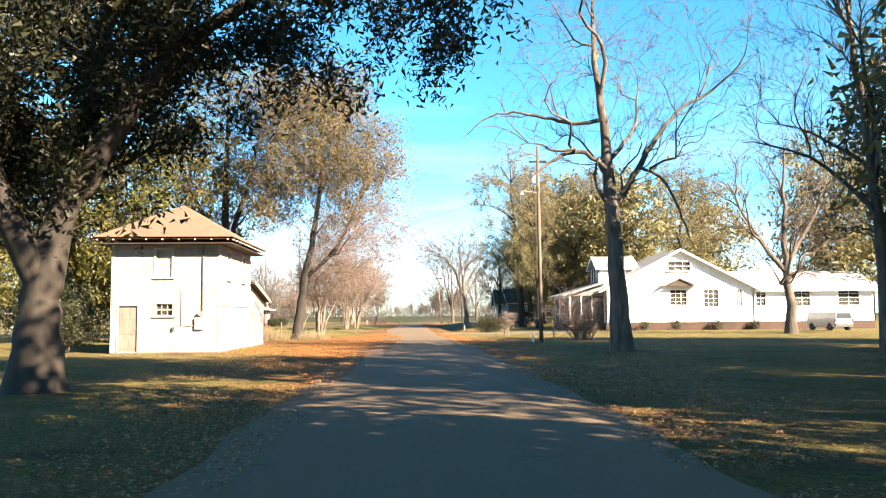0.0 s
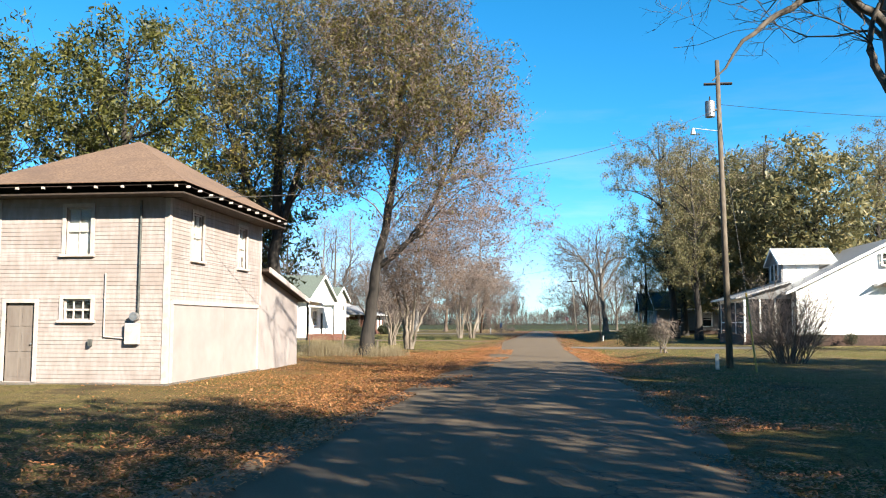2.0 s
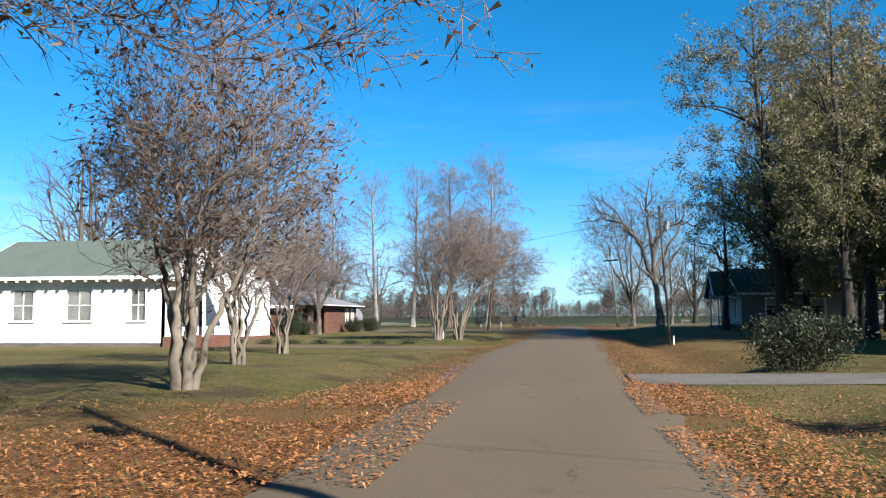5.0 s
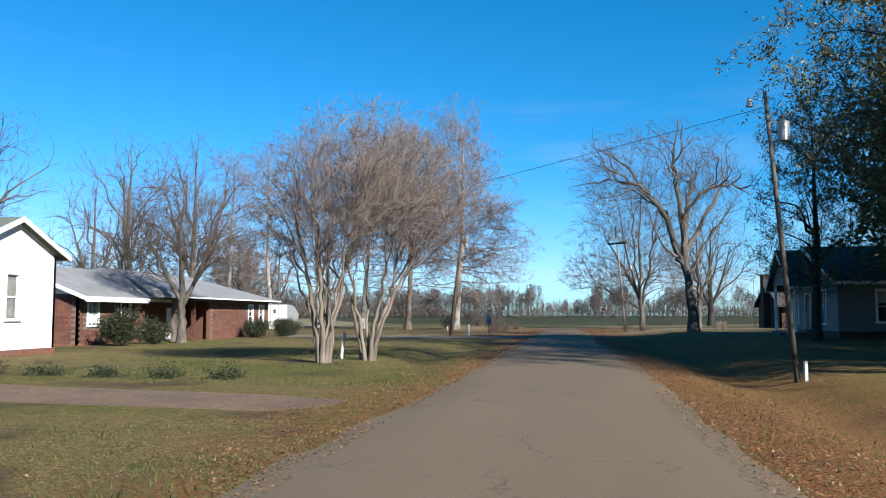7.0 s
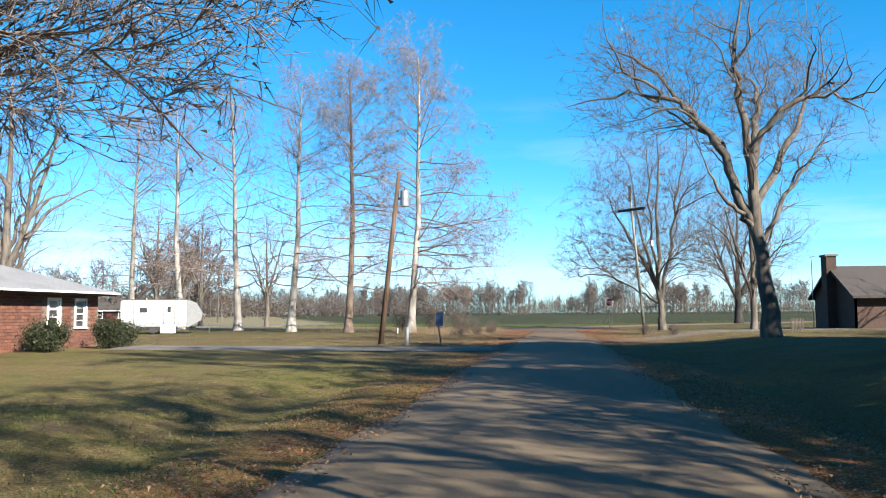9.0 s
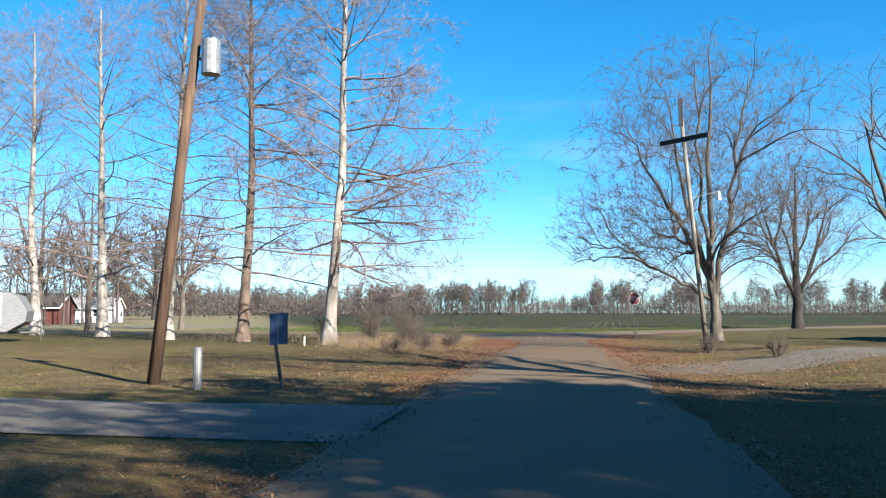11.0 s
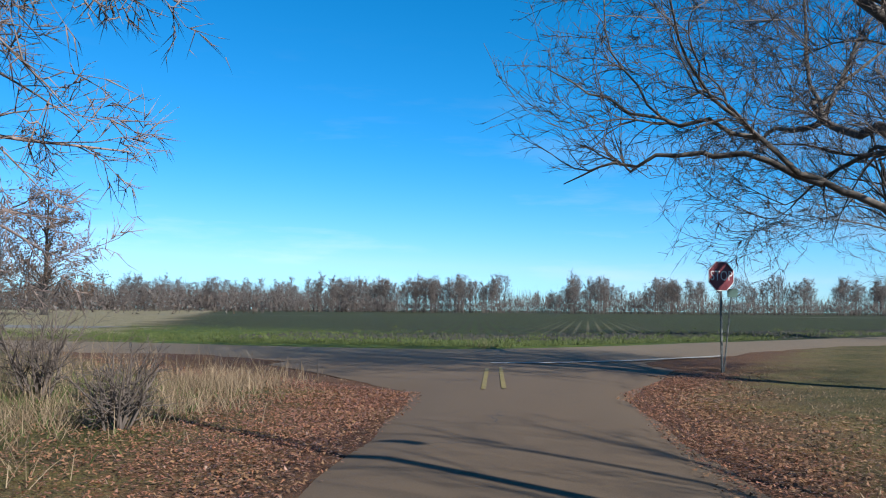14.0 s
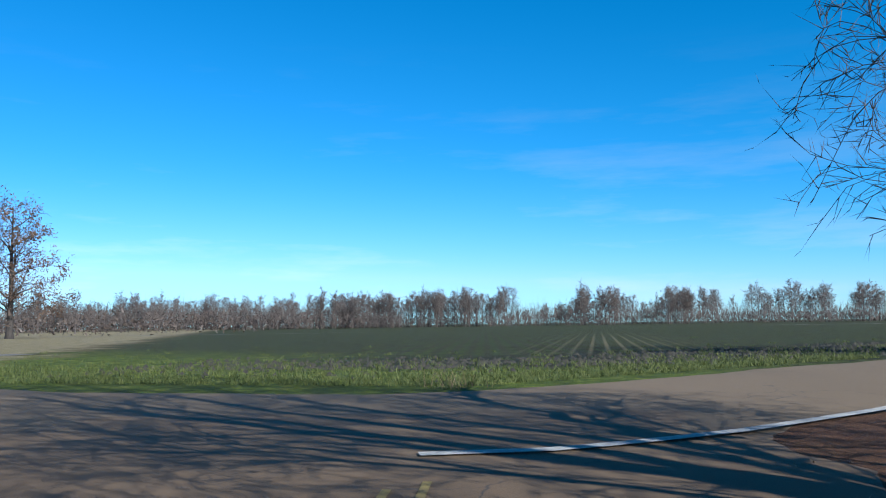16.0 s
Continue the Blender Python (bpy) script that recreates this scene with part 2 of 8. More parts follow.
    turn.inputs["Rotation"].default_value = (0, 0, radians(-4))
    l.new(geo.outputs["Position"], turn.inputs["Vector"])
    l.new(turn.outputs["Vector"], rows.inputs["Vector"])
    soil = ramp(n, l, noise_at(n, l, 3.0, 5.0), ((0.3, (0.014, 0.0108, 0.0081)), (0.7, (0.0342, 0.0271, 0.0189))))
    crop = ramp(n, l, noise_at(n, l, 2.2, 5.0), ((0.3, (0.0109, 0.0224, 0.00305)), (0.7, (0.0364, 0.0568, 0.00913))))
    field = mix(n, l, calc(n, l, "ADD", calc(n, l, "MULTIPLY", rows.outputs["Fac"], 0.35), calc(n, l, "MULTIPLY", big, 0.55)), soil, crop)
    lush = ramp(n, l, noise_at(n, l, 1.3, 6.0, rough=0.7), ((0.3, (0.016, 0.028, 0.005)), (0.52, (0.052, 0.075, 0.010)), (0.75, (0.135, 0.13, 0.034))))
    strip = calc(n, l, "SUBTRACT", 1.0, calc(n, l, "DIVIDE", calc(n, l, "SUBTRACT", calc(n, l, "ADD", calc(n, l, "ADD", y, calc(n, l, "MULTIPLY", x, 0.6)), calc(n, l, "MULTIPLY", calc(n, l, "SUBTRACT", mid, 0.5), 26.0)), 202.0), 16.0, True), True)
    field = mix(n, l, strip, field, lush)
    # band of dark soil along the crop's near side, with shade painted in
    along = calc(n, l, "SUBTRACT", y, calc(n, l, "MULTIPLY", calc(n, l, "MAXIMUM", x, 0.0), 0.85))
    shaded_soil = calc(n, l, "ADD", calc(n, l, "ABSOLUTE", calc(n, l, "SUBTRACT", along, 211.5)), calc(n, l, "MULTIPLY", calc(n, l, "SUBTRACT", noise_at(n, l, 0.35, 5.0, rough=0.7), 0.5), 14.0))
    shaded_soil = calc(n, l, "MULTIPLY", calc(n, l, "SUBTRACT", 1.0, calc(n, l, "DIVIDE", calc(n, l, "SUBTRACT", shaded_soil, 4.5), 3.0, True)), calc(n, l, "DIVIDE", calc(n, l, "ADD", x, 15.0), 9.0, True))
    field = mix(n, l, calc(n, l, "MULTIPLY", shaded_soil, 0.85), field, (0.010, 0.011, 0.008))
    clods = ramp(n, l, noise_at(n, l, 0.8, 7.0, rough=0.8), ((0.34, (0.42, 0.42, 0.45)), (0.5, (1.0, 1.0, 1.0)), (0.64, (1.95, 1.75, 1.5))))
    field = mix(n, l, 1.0, field, clods, "MULTIPLY")
    drill = ramp(n, l, calc(n, l, "ABSOLUTE", calc(n, l, "SUBTRACT", calc(n, l, "FRACT", calc(n, l, "DIVIDE", calc(n, l, "SUBTRACT", x, calc(n, l, "MULTIPLY", y, 0.06)), 0.95)), 0.5)), ((0.05, (1, 1, 1)), (0.2, (0, 0, 0))))
    swath = calc(n, l, "SUBTRACT", 1.0, calc(n, l, "DIVIDE", calc(n, l, "ABSOLUTE", calc(n, l, "SUBTRACT", calc(n, l, "SUBTRACT", x, calc(n, l, "MULTIPLY", y, 0.06)), -9.5)), 7.0, True))
    swath = calc(n, l, "MULTIPLY", calc(n, l, "MULTIPLY", swath, calc(n, l, "DIVIDE", calc(n, l, "SUBTRACT", y, 214.0), 8.0, True)), calc(n, l, "SUBTRACT", 1.0, calc(n, l, "DIVIDE", calc(n, l, "SUBTRACT", y, 250.0), 60.0, True)))
    field = mix(n, l, calc(n, l, "MULTIPLY", calc(n, l, "MULTIPLY", drill, swath), 0.5), field, (0.15, 0.125, 0.075))
    # west of the village the grass beside the field is pale
    west_of = calc(n, l, "ADD", calc(n, l, "ADD", calc(n, l, "MULTIPLY", y, 0.37), x), calc(n, l, "MULTIPLY", calc(n, l, "SUBTRACT", noise_at(n, l, 0.16, 5.0, rough=0.7), 0.5), 22.0))
    pale = calc(n, l, "SUBTRACT", 1.0, calc(n, l, "DIVIDE", calc(n, l, "SUBTRACT", west_of, 50.0), 5.0, True))
    sandy = ramp(n, l, noise_at(n, l, 0.9, 6.0, rough=0.75), ((0.3, (0.075, 0.075, 0.024)), (0.5, (0.20, 0.17, 0.10)), (0.7, (0.36, 0.31, 0.21))))
    lawn = mix(n, l, calc(n, l, "MULTIPLY", calc(n, l, "MULTIPLY", pale, 0.85), calc(n, l, "DIVIDE", calc(n, l, "SUBTRACT", y, 198.0), 6.0, True)), lawn, sandy)
    line = calc(n, l, "ADD", calc(n, l, "MULTIPLY", calc(n, l, "MAXIMUM", x, -4.0), -0.9), y)
    infield = calc(n, l, "DIVIDE", calc(n, l, "SUBTRACT", line, 193.0), 3.0, True)
    infield = calc(n, l, "MULTIPLY", infield, calc(n, l, "SUBTRACT", 1.0, calc(n, l, "MULTIPLY", pale, 0.75)))
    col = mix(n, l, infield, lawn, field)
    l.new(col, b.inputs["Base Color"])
    b.inputs["Roughness"].default_value = 0.95
    b.inputs["Specular IOR Level"].default_value = 0.15
    bumped(n, l, b, calc(n, l, "ADD", fine, calc(n, l, "MULTIPLY", noise_at(n, l, 34.0, 4.0, rough=0.75), 0.6)), 1.0, 0.07)
    return m


def road_material(name, dark, light, leaf=True):
    m, n, l, b = nodes_of(name)
    fine = noise_at(n, l, 60.0, 4.0)
    col = ramp(n, l, fine, ((0.3, dark), (0.7, light)))
    big = noise_at(n, l, 0.5, 4.0, (1, 0.25, 1))
    col = mix(n, l, calc(n, l, "MULTIPLY", big, 0.55), col, tuple(v * 0.62 for v in dark))
    crack = n.new("ShaderNodeTexVoronoi")
    crack.feature = "DISTANCE_TO_EDGE"
    crack.inputs["Scale"].default_value = 0.55
    geo = n.new("ShaderNodeNewGeometry")
    warp = n.new("ShaderNodeVectorMath")
    nz = n.new("ShaderNodeTexNoise")
    nz.inputs["Scale"].default_value = 1.6
    l.new(geo.outputs["Position"], nz.inputs["Vector"])
    l.new(geo.outputs["Position"], warp.inputs[0])
    l.new(nz.outputs["Color"], warp.inputs[1])
    l.new(warp.outputs["Vector"], crack.inputs["Vector"])
    lines = ramp(n, l, crack.outputs["Distance"], ((0.0, (1, 1, 1)), (0.012, (0, 0, 0))))
    lines = mix(n, l, ramp(n, l, noise_at(n, l, 0.3, 2.0), ((0.5, (0, 0, 0)), (0.6, (1, 1, 1)))), (0, 0, 0), lines)
    # greyer surfacing towards the junction
    place = n.new("ShaderNodeSeparateXYZ")
    l.new(geo.outputs["Position"], place.inputs["Vector"])
    older = calc(n, l, "DIVIDE", calc(n, l, "SUBTRACT", calc(n, l, "ADD", place.outputs["Y"], calc(n, l, "MULTIPLY", big, 14.0)), 150.0), 16.0, True)
    col = mix(n, l, older, col, mix(n, l, 1.0, col, (0.93, 0.84, 0.75), "MULTIPLY"))
    # a darker stretch just before the junction
    darker_stretch = calc(n, l, "DIVIDE", calc(n, l, "SUBTRACT", calc(n, l, "ADD", place.outputs["Y"], calc(n, l, "MULTIPLY", big, 9.0)), 168.0), 8.0, True)
    darker_stretch = calc(n, l, "MULTIPLY", darker_stretch, calc(n, l, "SUBTRACT", 1.0, calc(n, l, "DIVIDE", calc(n, l, "SUBTRACT", place.outputs["Y"], 180.0), 6.0, True)))
    col = mix(n, l, darker_stretch, col, mix(n, l, 1.0, col, (0.80, 0.79, 0.78), "MULTIPLY"))
    col = mix(n, l, lines, col, (0.0291, 0.0249, 0.0224))
    l.new(col, b.inputs["Base Color"])
    b.inputs["Roughness"].default_value = 0.85
    b.inputs["Specular IOR Level"].default_value = 0.3
    bumped(n, l, b, fine, 0.35, 0.008)
    return m


def glass_material():
    m, n, l, b = nodes_of("window_glass")
    b.inputs["Base Color"].default_value = (0.03, 0.035, 0.04, 1)
    b.inputs["Roughness"].default_value = 0.06
    b.inputs["Specular IOR Level"].default_value = 0.7
    return m


def clear_glass_material():
    m, n, l, b = nodes_of("clear_pane_glass")
    b.inputs["Base Color"].default_value = (0.92, 0.95, 0.95, 1)
    b.inputs["Roughness"].default_value = 0.02
    b.inputs["Transmission Weight"].default_value = 1.0
    b.inputs["IOR"].default_value = 1.2
    return m


GROUND = ground_material()
ASPHALT = road_material("worn_street_asphalt", (0.092, 0.0675, 0.042), (0.155, 0.116, 0.074))
HIGHWAY = road_material("grey_highway_asphalt", (0.098, 0.077, 0.050), (0.172, 0.137, 0.093))
DIRT = surface("packed_tan_dirt", (0.0715, 0.0423, 0.0232), (0.129, 0.0797, 0.0449), 8, 0.95, 0.2, stain=(0.0525, 0.0325, 0.0183))
CONCRETE = surface("old_concrete", (0.0811, 0.0712, 0.0608), (0.129, 0.115, 0.0979), 12, 0.9, 0.4, stain=(0.054, 0.0473, 0.0372))
GRAVEL = surface("pale_gravel", (0.0491, 0.0461, 0.043), (0.129, 0.123, 0.114), 30, 0.95, 1.0, stain=(0.0614, 0.0522, 0.0399), stain_scale=1.2)
SIDING = surface("aged_cream_siding", (0.23, 0.195, 0.182), (0.295, 0.259, 0.249), 7, 0.75, 0.15, stain=(0.193, 0.159, 0.141), stain_scale=1.1, stretch=(1, 0.985, 0.33), vary=0.06)
TRIM = surface("cream_trim_paint", (0.319, 0.281, 0.256), (0.394, 0.352, 0.328), 6, 0.6, 0.1)
PANEL = surface("cream_painted_panel", (0.249, 0.217, 0.209), (0.29, 0.259, 0.249), 1.6, 0.6, 0.08, stain=(0.23, 0.195, 0.184), stain_scale=0.6)
SOFFIT = surface("brown_soffit_wood", (0.0215, 0.0138, 0.00946), (0.0473, 0.0322, 0.0237), 9, 0.8, 0.3, stretch=(1, 6, 1))
SHINGLE = surface("tan_roof_shingle", (0.0847, 0.0497, 0.0313), (0.154, 0.0996, 0.0663), 16, 0.95, 0.5, stain=(0.0811, 0.0516, 0.0369), stain_scale=0.9, vary=0.12)
WHITE = surface("white_house_paint", (0.66, 0.66, 0.65), (0.84, 0.84, 0.82), 5, 0.6, 0.1, stain=(0.6, 0.6, 0.57), stain_scale=0.6)
GREEN_ROOF = surface("green_grey_shingle", (0.0627, 0.0811, 0.0663), (0.11, 0.133, 0.11), 14, 0.9, 0.4, stain=(0.0737, 0.0847, 0.0737))
GREY_ROOF = surface("grey_roof_shingle", (0.134, 0.134, 0.139), (0.223, 0.223, 0.229), 14, 0.75, 0.4, stain=(0.124, 0.124, 0.129))
DARK_ROOF = surface("dark_roof_shingle", (0.0237, 0.0193, 0.0172), (0.0559, 0.0473, 0.043), 12, 0.9, 0.4)
METAL_ROOF = surface("pale_metal_roof", (0.266, 0.271, 0.276), (0.335, 0.339, 0.344), 3, 0.4, 0.05, metal=0.2)
BRICK = surface("red_brick", (0.0798, 0.0286, 0.0183), (0.14, 0.0571, 0.0362), 9, 0.9, 0.4, stain=(0.0954, 0.0495, 0.0381), vary=0.25)
MORTAR = surface("brick_mortar", (0.0996, 0.0774, 0.0663), (0.14, 0.115, 0.0996), 20, 0.95, 0.3)
DARK_BRICK = surface("dark_brown_brick", (0.0343, 0.019, 0.0145), (0.0645, 0.0362, 0.0266), 9, 0.9, 0.4, stain=(0.0228, 0.0153, 0.0115))
GREY_SIDING = surface("grey_white_siding", (0.116, 0.121, 0.127), (0.161, 0.166, 0.171), 5, 0.7, 0.1, stretch=(0.75, 0.75, 4.5))
GLASS = glass_material()
CLEAR_GLASS = clear_glass_material()
CURTAIN = surface("pale_window_blind", (0.341, 0.341, 0.321), (0.451, 0.451, 0.43), 4, 0.8, 0.0, stretch=(1.15, 1.15, 22.9))
BLIND_GREY = surface("grey_drawn_blind", (0.054, 0.054, 0.052), (0.087, 0.087, 0.083), 4, 0.8, 0.0, stretch=(1, 1, 20))
DOOR_PAINT = surface("faded_door_paint", (0.123, 0.0979, 0.0829), (0.159, 0.135, 0.117), 6, 0.7, 0.2, stretch=(1, 1, 0.2))
# near-black that paints in the dark of rooms and the porch
DARK = surface("near_black", (0.0083, 0.0083, 0.0083), (0.0183, 0.0174, 0.0166), 3, 0.9, 0.0)
POLE_WOOD = surface("weathered_pole_wood", (0.0589, 0.0461, 0.0332), (0.125, 0.103, 0.0793), 14, 0.9, 0.5, stain=(0.0442, 0.0332, 0.0258), stretch=(1, 1, 0.08))
POLE_DARK = surface("dark_weathered_pole_wood", (0.0415, 0.0349, 0.0291), (0.0913, 0.078, 0.0664), 14, 0.9, 0.5, stain=(0.0291, 0.0249, 0.0208), stretch=(1, 1, 0.08))
POLE_PALE = surface("pale_grey_pole_wood", (0.116, 0.101, 0.083), (0.216, 0.195, 0.166), 14, 0.9, 0.5, stain=(0.0747, 0.0622, 0.0498), stretch=(1, 1, 0.08))
POLE_BROWN = surface("brown_pole_wood", (0.0479, 0.0258, 0.0148), (0.0996, 0.0589, 0.0369), 14, 0.9, 0.5, stain=(0.0332, 0.0203, 0.0148), stretch=(1, 1, 0.08))
CREOSOTE = surface("dark_crossarm_wood", (0.012, 0.011, 0.010), (0.036, 0.031, 0.028), 12, 0.9, 0.4)
GALV = surface("galvanised_steel", (0.217, 0.224, 0.23), (0.324, 0.33, 0.336), 8, 0.45, 0.05, metal=0.7)
STEEL_DARK = surface("dull_post_steel", (0.045, 0.048, 0.045), (0.10, 0.105, 0.10), 8, 0.6, 0.1, metal=0.4)
PLASTIC_WHITE = surface("off_white_plastic", (0.396, 0.396, 0.384), (0.468, 0.468, 0.456), 4, 0.5, 0.0)
TANK = surface("white_tank_paint", (0.465, 0.458, 0.435), (0.57, 0.562, 0.54), 5, 0.45, 0.05, stain=(0.338, 0.315, 0.27), stain_scale=2.0)
RED_SIGN = surface("faded_red_sign_sheet", (0.11, 0.00672, 0.0122), (0.141, 0.0122, 0.0184), 6, 0.45, 0.0)
SIGN_WHITE = surface("white_sign_sheet", (0.446, 0.446, 0.44), (0.5, 0.5, 0.494), 4, 0.5, 0.0)
SIGN_GREEN = surface("dark_green_sign_sheet", (0.03, 0.07, 0.055), (0.05, 0.10, 0.08), 5, 0.5, 0.0)
BLUE_SIGN = surface("blue_sign_paint", (0.0193, 0.0473, 0.112), (0.0322, 0.0688, 0.146), 5, 0.5, 0.0)
YELLOW_LINE = surface("worn_yellow_paint", (0.0936, 0.069, 0.0166), (0.166, 0.125, 0.0276), 7, 0.8, 0.1)
WHITE_LINE = surface("worn_white_paint", (0.23, 0.22, 0.201), (0.356, 0.35, 0.33), 9, 0.8, 0.1)
YELLOW_TUBE = surface("yellow_guard_plastic", (0.244, 0.178, 0.0266), (0.311, 0.231, 0.04), 6, 0.5, 0.0)
CABLE = surface("black_cable", (0.0124, 0.0124, 0.0124), (0.0249, 0.0249, 0.0249), 10, 0.6, 0.0)
RUBBER = surface("black_rubber", (0.00996, 0.00996, 0.00996), (0.0249, 0.0249, 0.0249), 9, 0.8, 0.1)
CAR_SILVER = surface("silver_car_paint", (0.279, 0.286, 0.292), (0.332, 0.339, 0.345), 3, 0.3, 0.0, metal=0.6)
BARN_RED = surface("weathered_red_boards", (0.0663, 0.0184, 0.0148), (0.103, 0.0332, 0.0258), 6, 0.85, 0.3, stretch=(4, 4, 0.3))

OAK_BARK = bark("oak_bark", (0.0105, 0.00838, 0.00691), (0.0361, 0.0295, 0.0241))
PECAN_BARK = bark("pecan_bark", (0.042, 0.034, 0.028), (0.135, 0.115, 0.095))
PALE_BARK = bark("pale_cypress_bark", (0.16, 0.138, 0.12), (0.36, 0.335, 0.30), 3.0)
RUSTY_BARK = bark("rusty_cypress_bark", (0.0645, 0.0419, 0.0305), (0.153, 0.115, 0.0896), 4.0)
MYRTLE_BARK = bark("smooth_myrtle_bark", (0.0963, 0.0743, 0.0571), (0.22, 0.188, 0.151), 2.5)
TWIG = surface("grey_brown_twigs", (0.046, 0.035, 0.029), (0.098, 0.075, 0.061), 3, 0.9, 0.0)
MYRTLE_TWIG = surface("pinkish_myrtle_twigs", (0.085, 0.066, 0.058), (0.19, 0.15, 0.13), 3, 0.9, 0.0)
RED_TWIG = surface("reddish_twigs", (0.10, 0.070, 0.060), (0.20, 0.148, 0.128), 3, 0.9, 0.0)
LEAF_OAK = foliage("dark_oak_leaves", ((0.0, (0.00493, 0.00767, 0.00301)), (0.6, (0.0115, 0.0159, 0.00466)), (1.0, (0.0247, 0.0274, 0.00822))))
LEAF_YELLOW = foliage("yellow_green_leaves", ((0.0, (0.00952, 0.0173, 0.00432)), (0.5, (0.0394, 0.0475, 0.00864)), (1.0, (0.116, 0.107, 0.0173))))
LEAF_MIXED = foliage("late_autumn_leaves", ((0.0, (0.012, 0.019, 0.005)), (0.5, (0.046, 0.050, 0.010)), (0.85, (0.10, 0.082, 0.016)), (1.0, (0.17, 0.125, 0.022))))
LEAF_BROWN = foliage("brown_clinging_leaves", ((0.0, (0.0461, 0.0254, 0.0138)), (0.5, (0.0921, 0.053, 0.03)), (1.0, (0.139, 0.0855, 0.0507))))
LEAF_GREY = foliage("grey_green_evergreen_leaves", ((0.0, (0.0325, 0.045, 0.0213)), (0.5, (0.095, 0.1, 0.0413)), (1.0, (0.213, 0.173, 0.0688))))
# brownish top leaves, lighter because sunlight is put into their colour
LEAF_SUNLIT_TOP = foliage("sunlit_brown_top_leaves", ((0.0, (0.075, 0.055, 0.036)), (0.5, (0.15, 0.112, 0.068)), (1.0, (0.22, 0.165, 0.10))))
LEAF_SEED = foliage("dry_seed_heads", ((0.0, (0.0479, 0.0339, 0.026)), (0.5, (0.088, 0.062, 0.046)), (1.0, (0.128, 0.0954, 0.0719))))
LEAF_FALLEN = foliage("fallen_leaves", ((0.0, (0.0953, 0.0324, 0.0124)), (0.5, (0.247, 0.0907, 0.0282)), (1.0, (0.404, 0.191, 0.0706))), 0.15)
LEAF_RUST = foliage("rust_red_litter", ((0.0, (0.0598, 0.0209, 0.0116)), (0.5, (0.149, 0.0541, 0.0282)), (1.0, (0.269, 0.13, 0.0706))), 0.15)
LEAF_DULL = foliage("dull_fallen_leaves", ((0.0, (0.0524, 0.0232, 0.0118)), (0.5, (0.133, 0.0622, 0.0284)), (1.0, (0.238, 0.137, 0.0671))), 0.15)
LEAF_BUSH = foliage("dark_hedge_leaves", ((0.0, (0.00697, 0.0128, 0.00523)), (0.6, (0.0203, 0.0291, 0.0105)), (1.0, (0.0407, 0.0494, 0.0174))))
CLOD = surface("damp_field_clods", (0.010, 0.010, 0.007), (0.030, 0.026, 0.017), 6, 0.95, 0.4)
DRY_GRASS = foliage("dry_tall_grass", ((0.0, (0.075, 0.046, 0.024)), (0.5, (0.165, 0.115, 0.066)), (1.0, (0.27, 0.20, 0.125))), 0.3, 0.8)
PALE_GRASS = foliage("pale_tall_grass", ((0.0, (0.127, 0.0921, 0.0461)), (0.5, (0.208, 0.161, 0.0921)), (1.0, (0.289, 0.243, 0.155))), 0.3, 0.8)
GREEN_GRASS = foliage("green_winter_grass", ((0.0, (0.0178, 0.0356, 0.00569)), (0.5, (0.0427, 0.0668, 0.0115)), (1.0, (0.0996, 0.111, 0.0285))), 0.3, 0.8)
FAR_BARK = surface("distant_grey_wood", (0.040, 0.032, 0.028), (0.092, 0.077, 0.069), 0.6, 0.95, 0.0)
FAR_LEAF = foliage("distant_brown_brush", ((0.0, (0.03, 0.022, 0.0179)), (0.5, (0.0559, 0.0399, 0.032)), (1.0, (0.0838, 0.0599, 0.0439))), 0.2)

# ---- tools ----
def mesh_from(name, verts, faces, material, smooth=False):
    """A mesh from arrays of corners and of faces with equally many corners."""
    verts, faces = np.asarray(verts, np.float32).reshape(-1, 3), np.asarray(faces, np.int32)
    me = bpy.data.meshes.new(name)
    k = faces.shape[1]
    me.vertices.add(len(verts))
    me.vertices.foreach_set("co", verts.ravel())
    me.loops.add(faces.size)
    me.loops.foreach_set("vertex_index", faces.ravel())
    me.polygons.add(len(faces))
    me.polygons.foreach_set("loop_start", np.arange(len(faces), dtype=np.int32) * k)
    me.polygons.foreach_set("loop_total", np.full(len(faces), k, np.int32))
    me.update(calc_edges=True)
    me.materials.append(material)
    if smooth:
        me.polygons.foreach_set("use_smooth", np.ones(len(faces), bool))
    return me


def thing(name, x, y, z=0.0, turn=0.0, label="", category="", group="", kind=""):
    ob = new(name)
    ob.empty_display_size = 0.2
    ob.matrix_basis = pose(x, y, z, 0, 0, turn)
    return tagged(ob, label, category, group, kind)


def under(ob, parent):
    ob.parent = parent
    return ob


def part(name, bm, material, parent=None, label="", smooth=False):
    me = bpy.data.meshes.new(name)
    bm.normal_update()
    bm.to_mesh(me)
    bm.free()
    me.materials.append(material)
    if smooth:
        for p in me.polygons:
            p.use_smooth = True
    ob = new(name, me)
    if parent:
        ob.parent = parent
    if label:
        ob["label"] = label
    return ob


def piece(name, me, parent, m=None):
    ob = new(name, me)
    ob.parent = parent
    if m is not None:
        ob.matrix_basis = m
    return ob


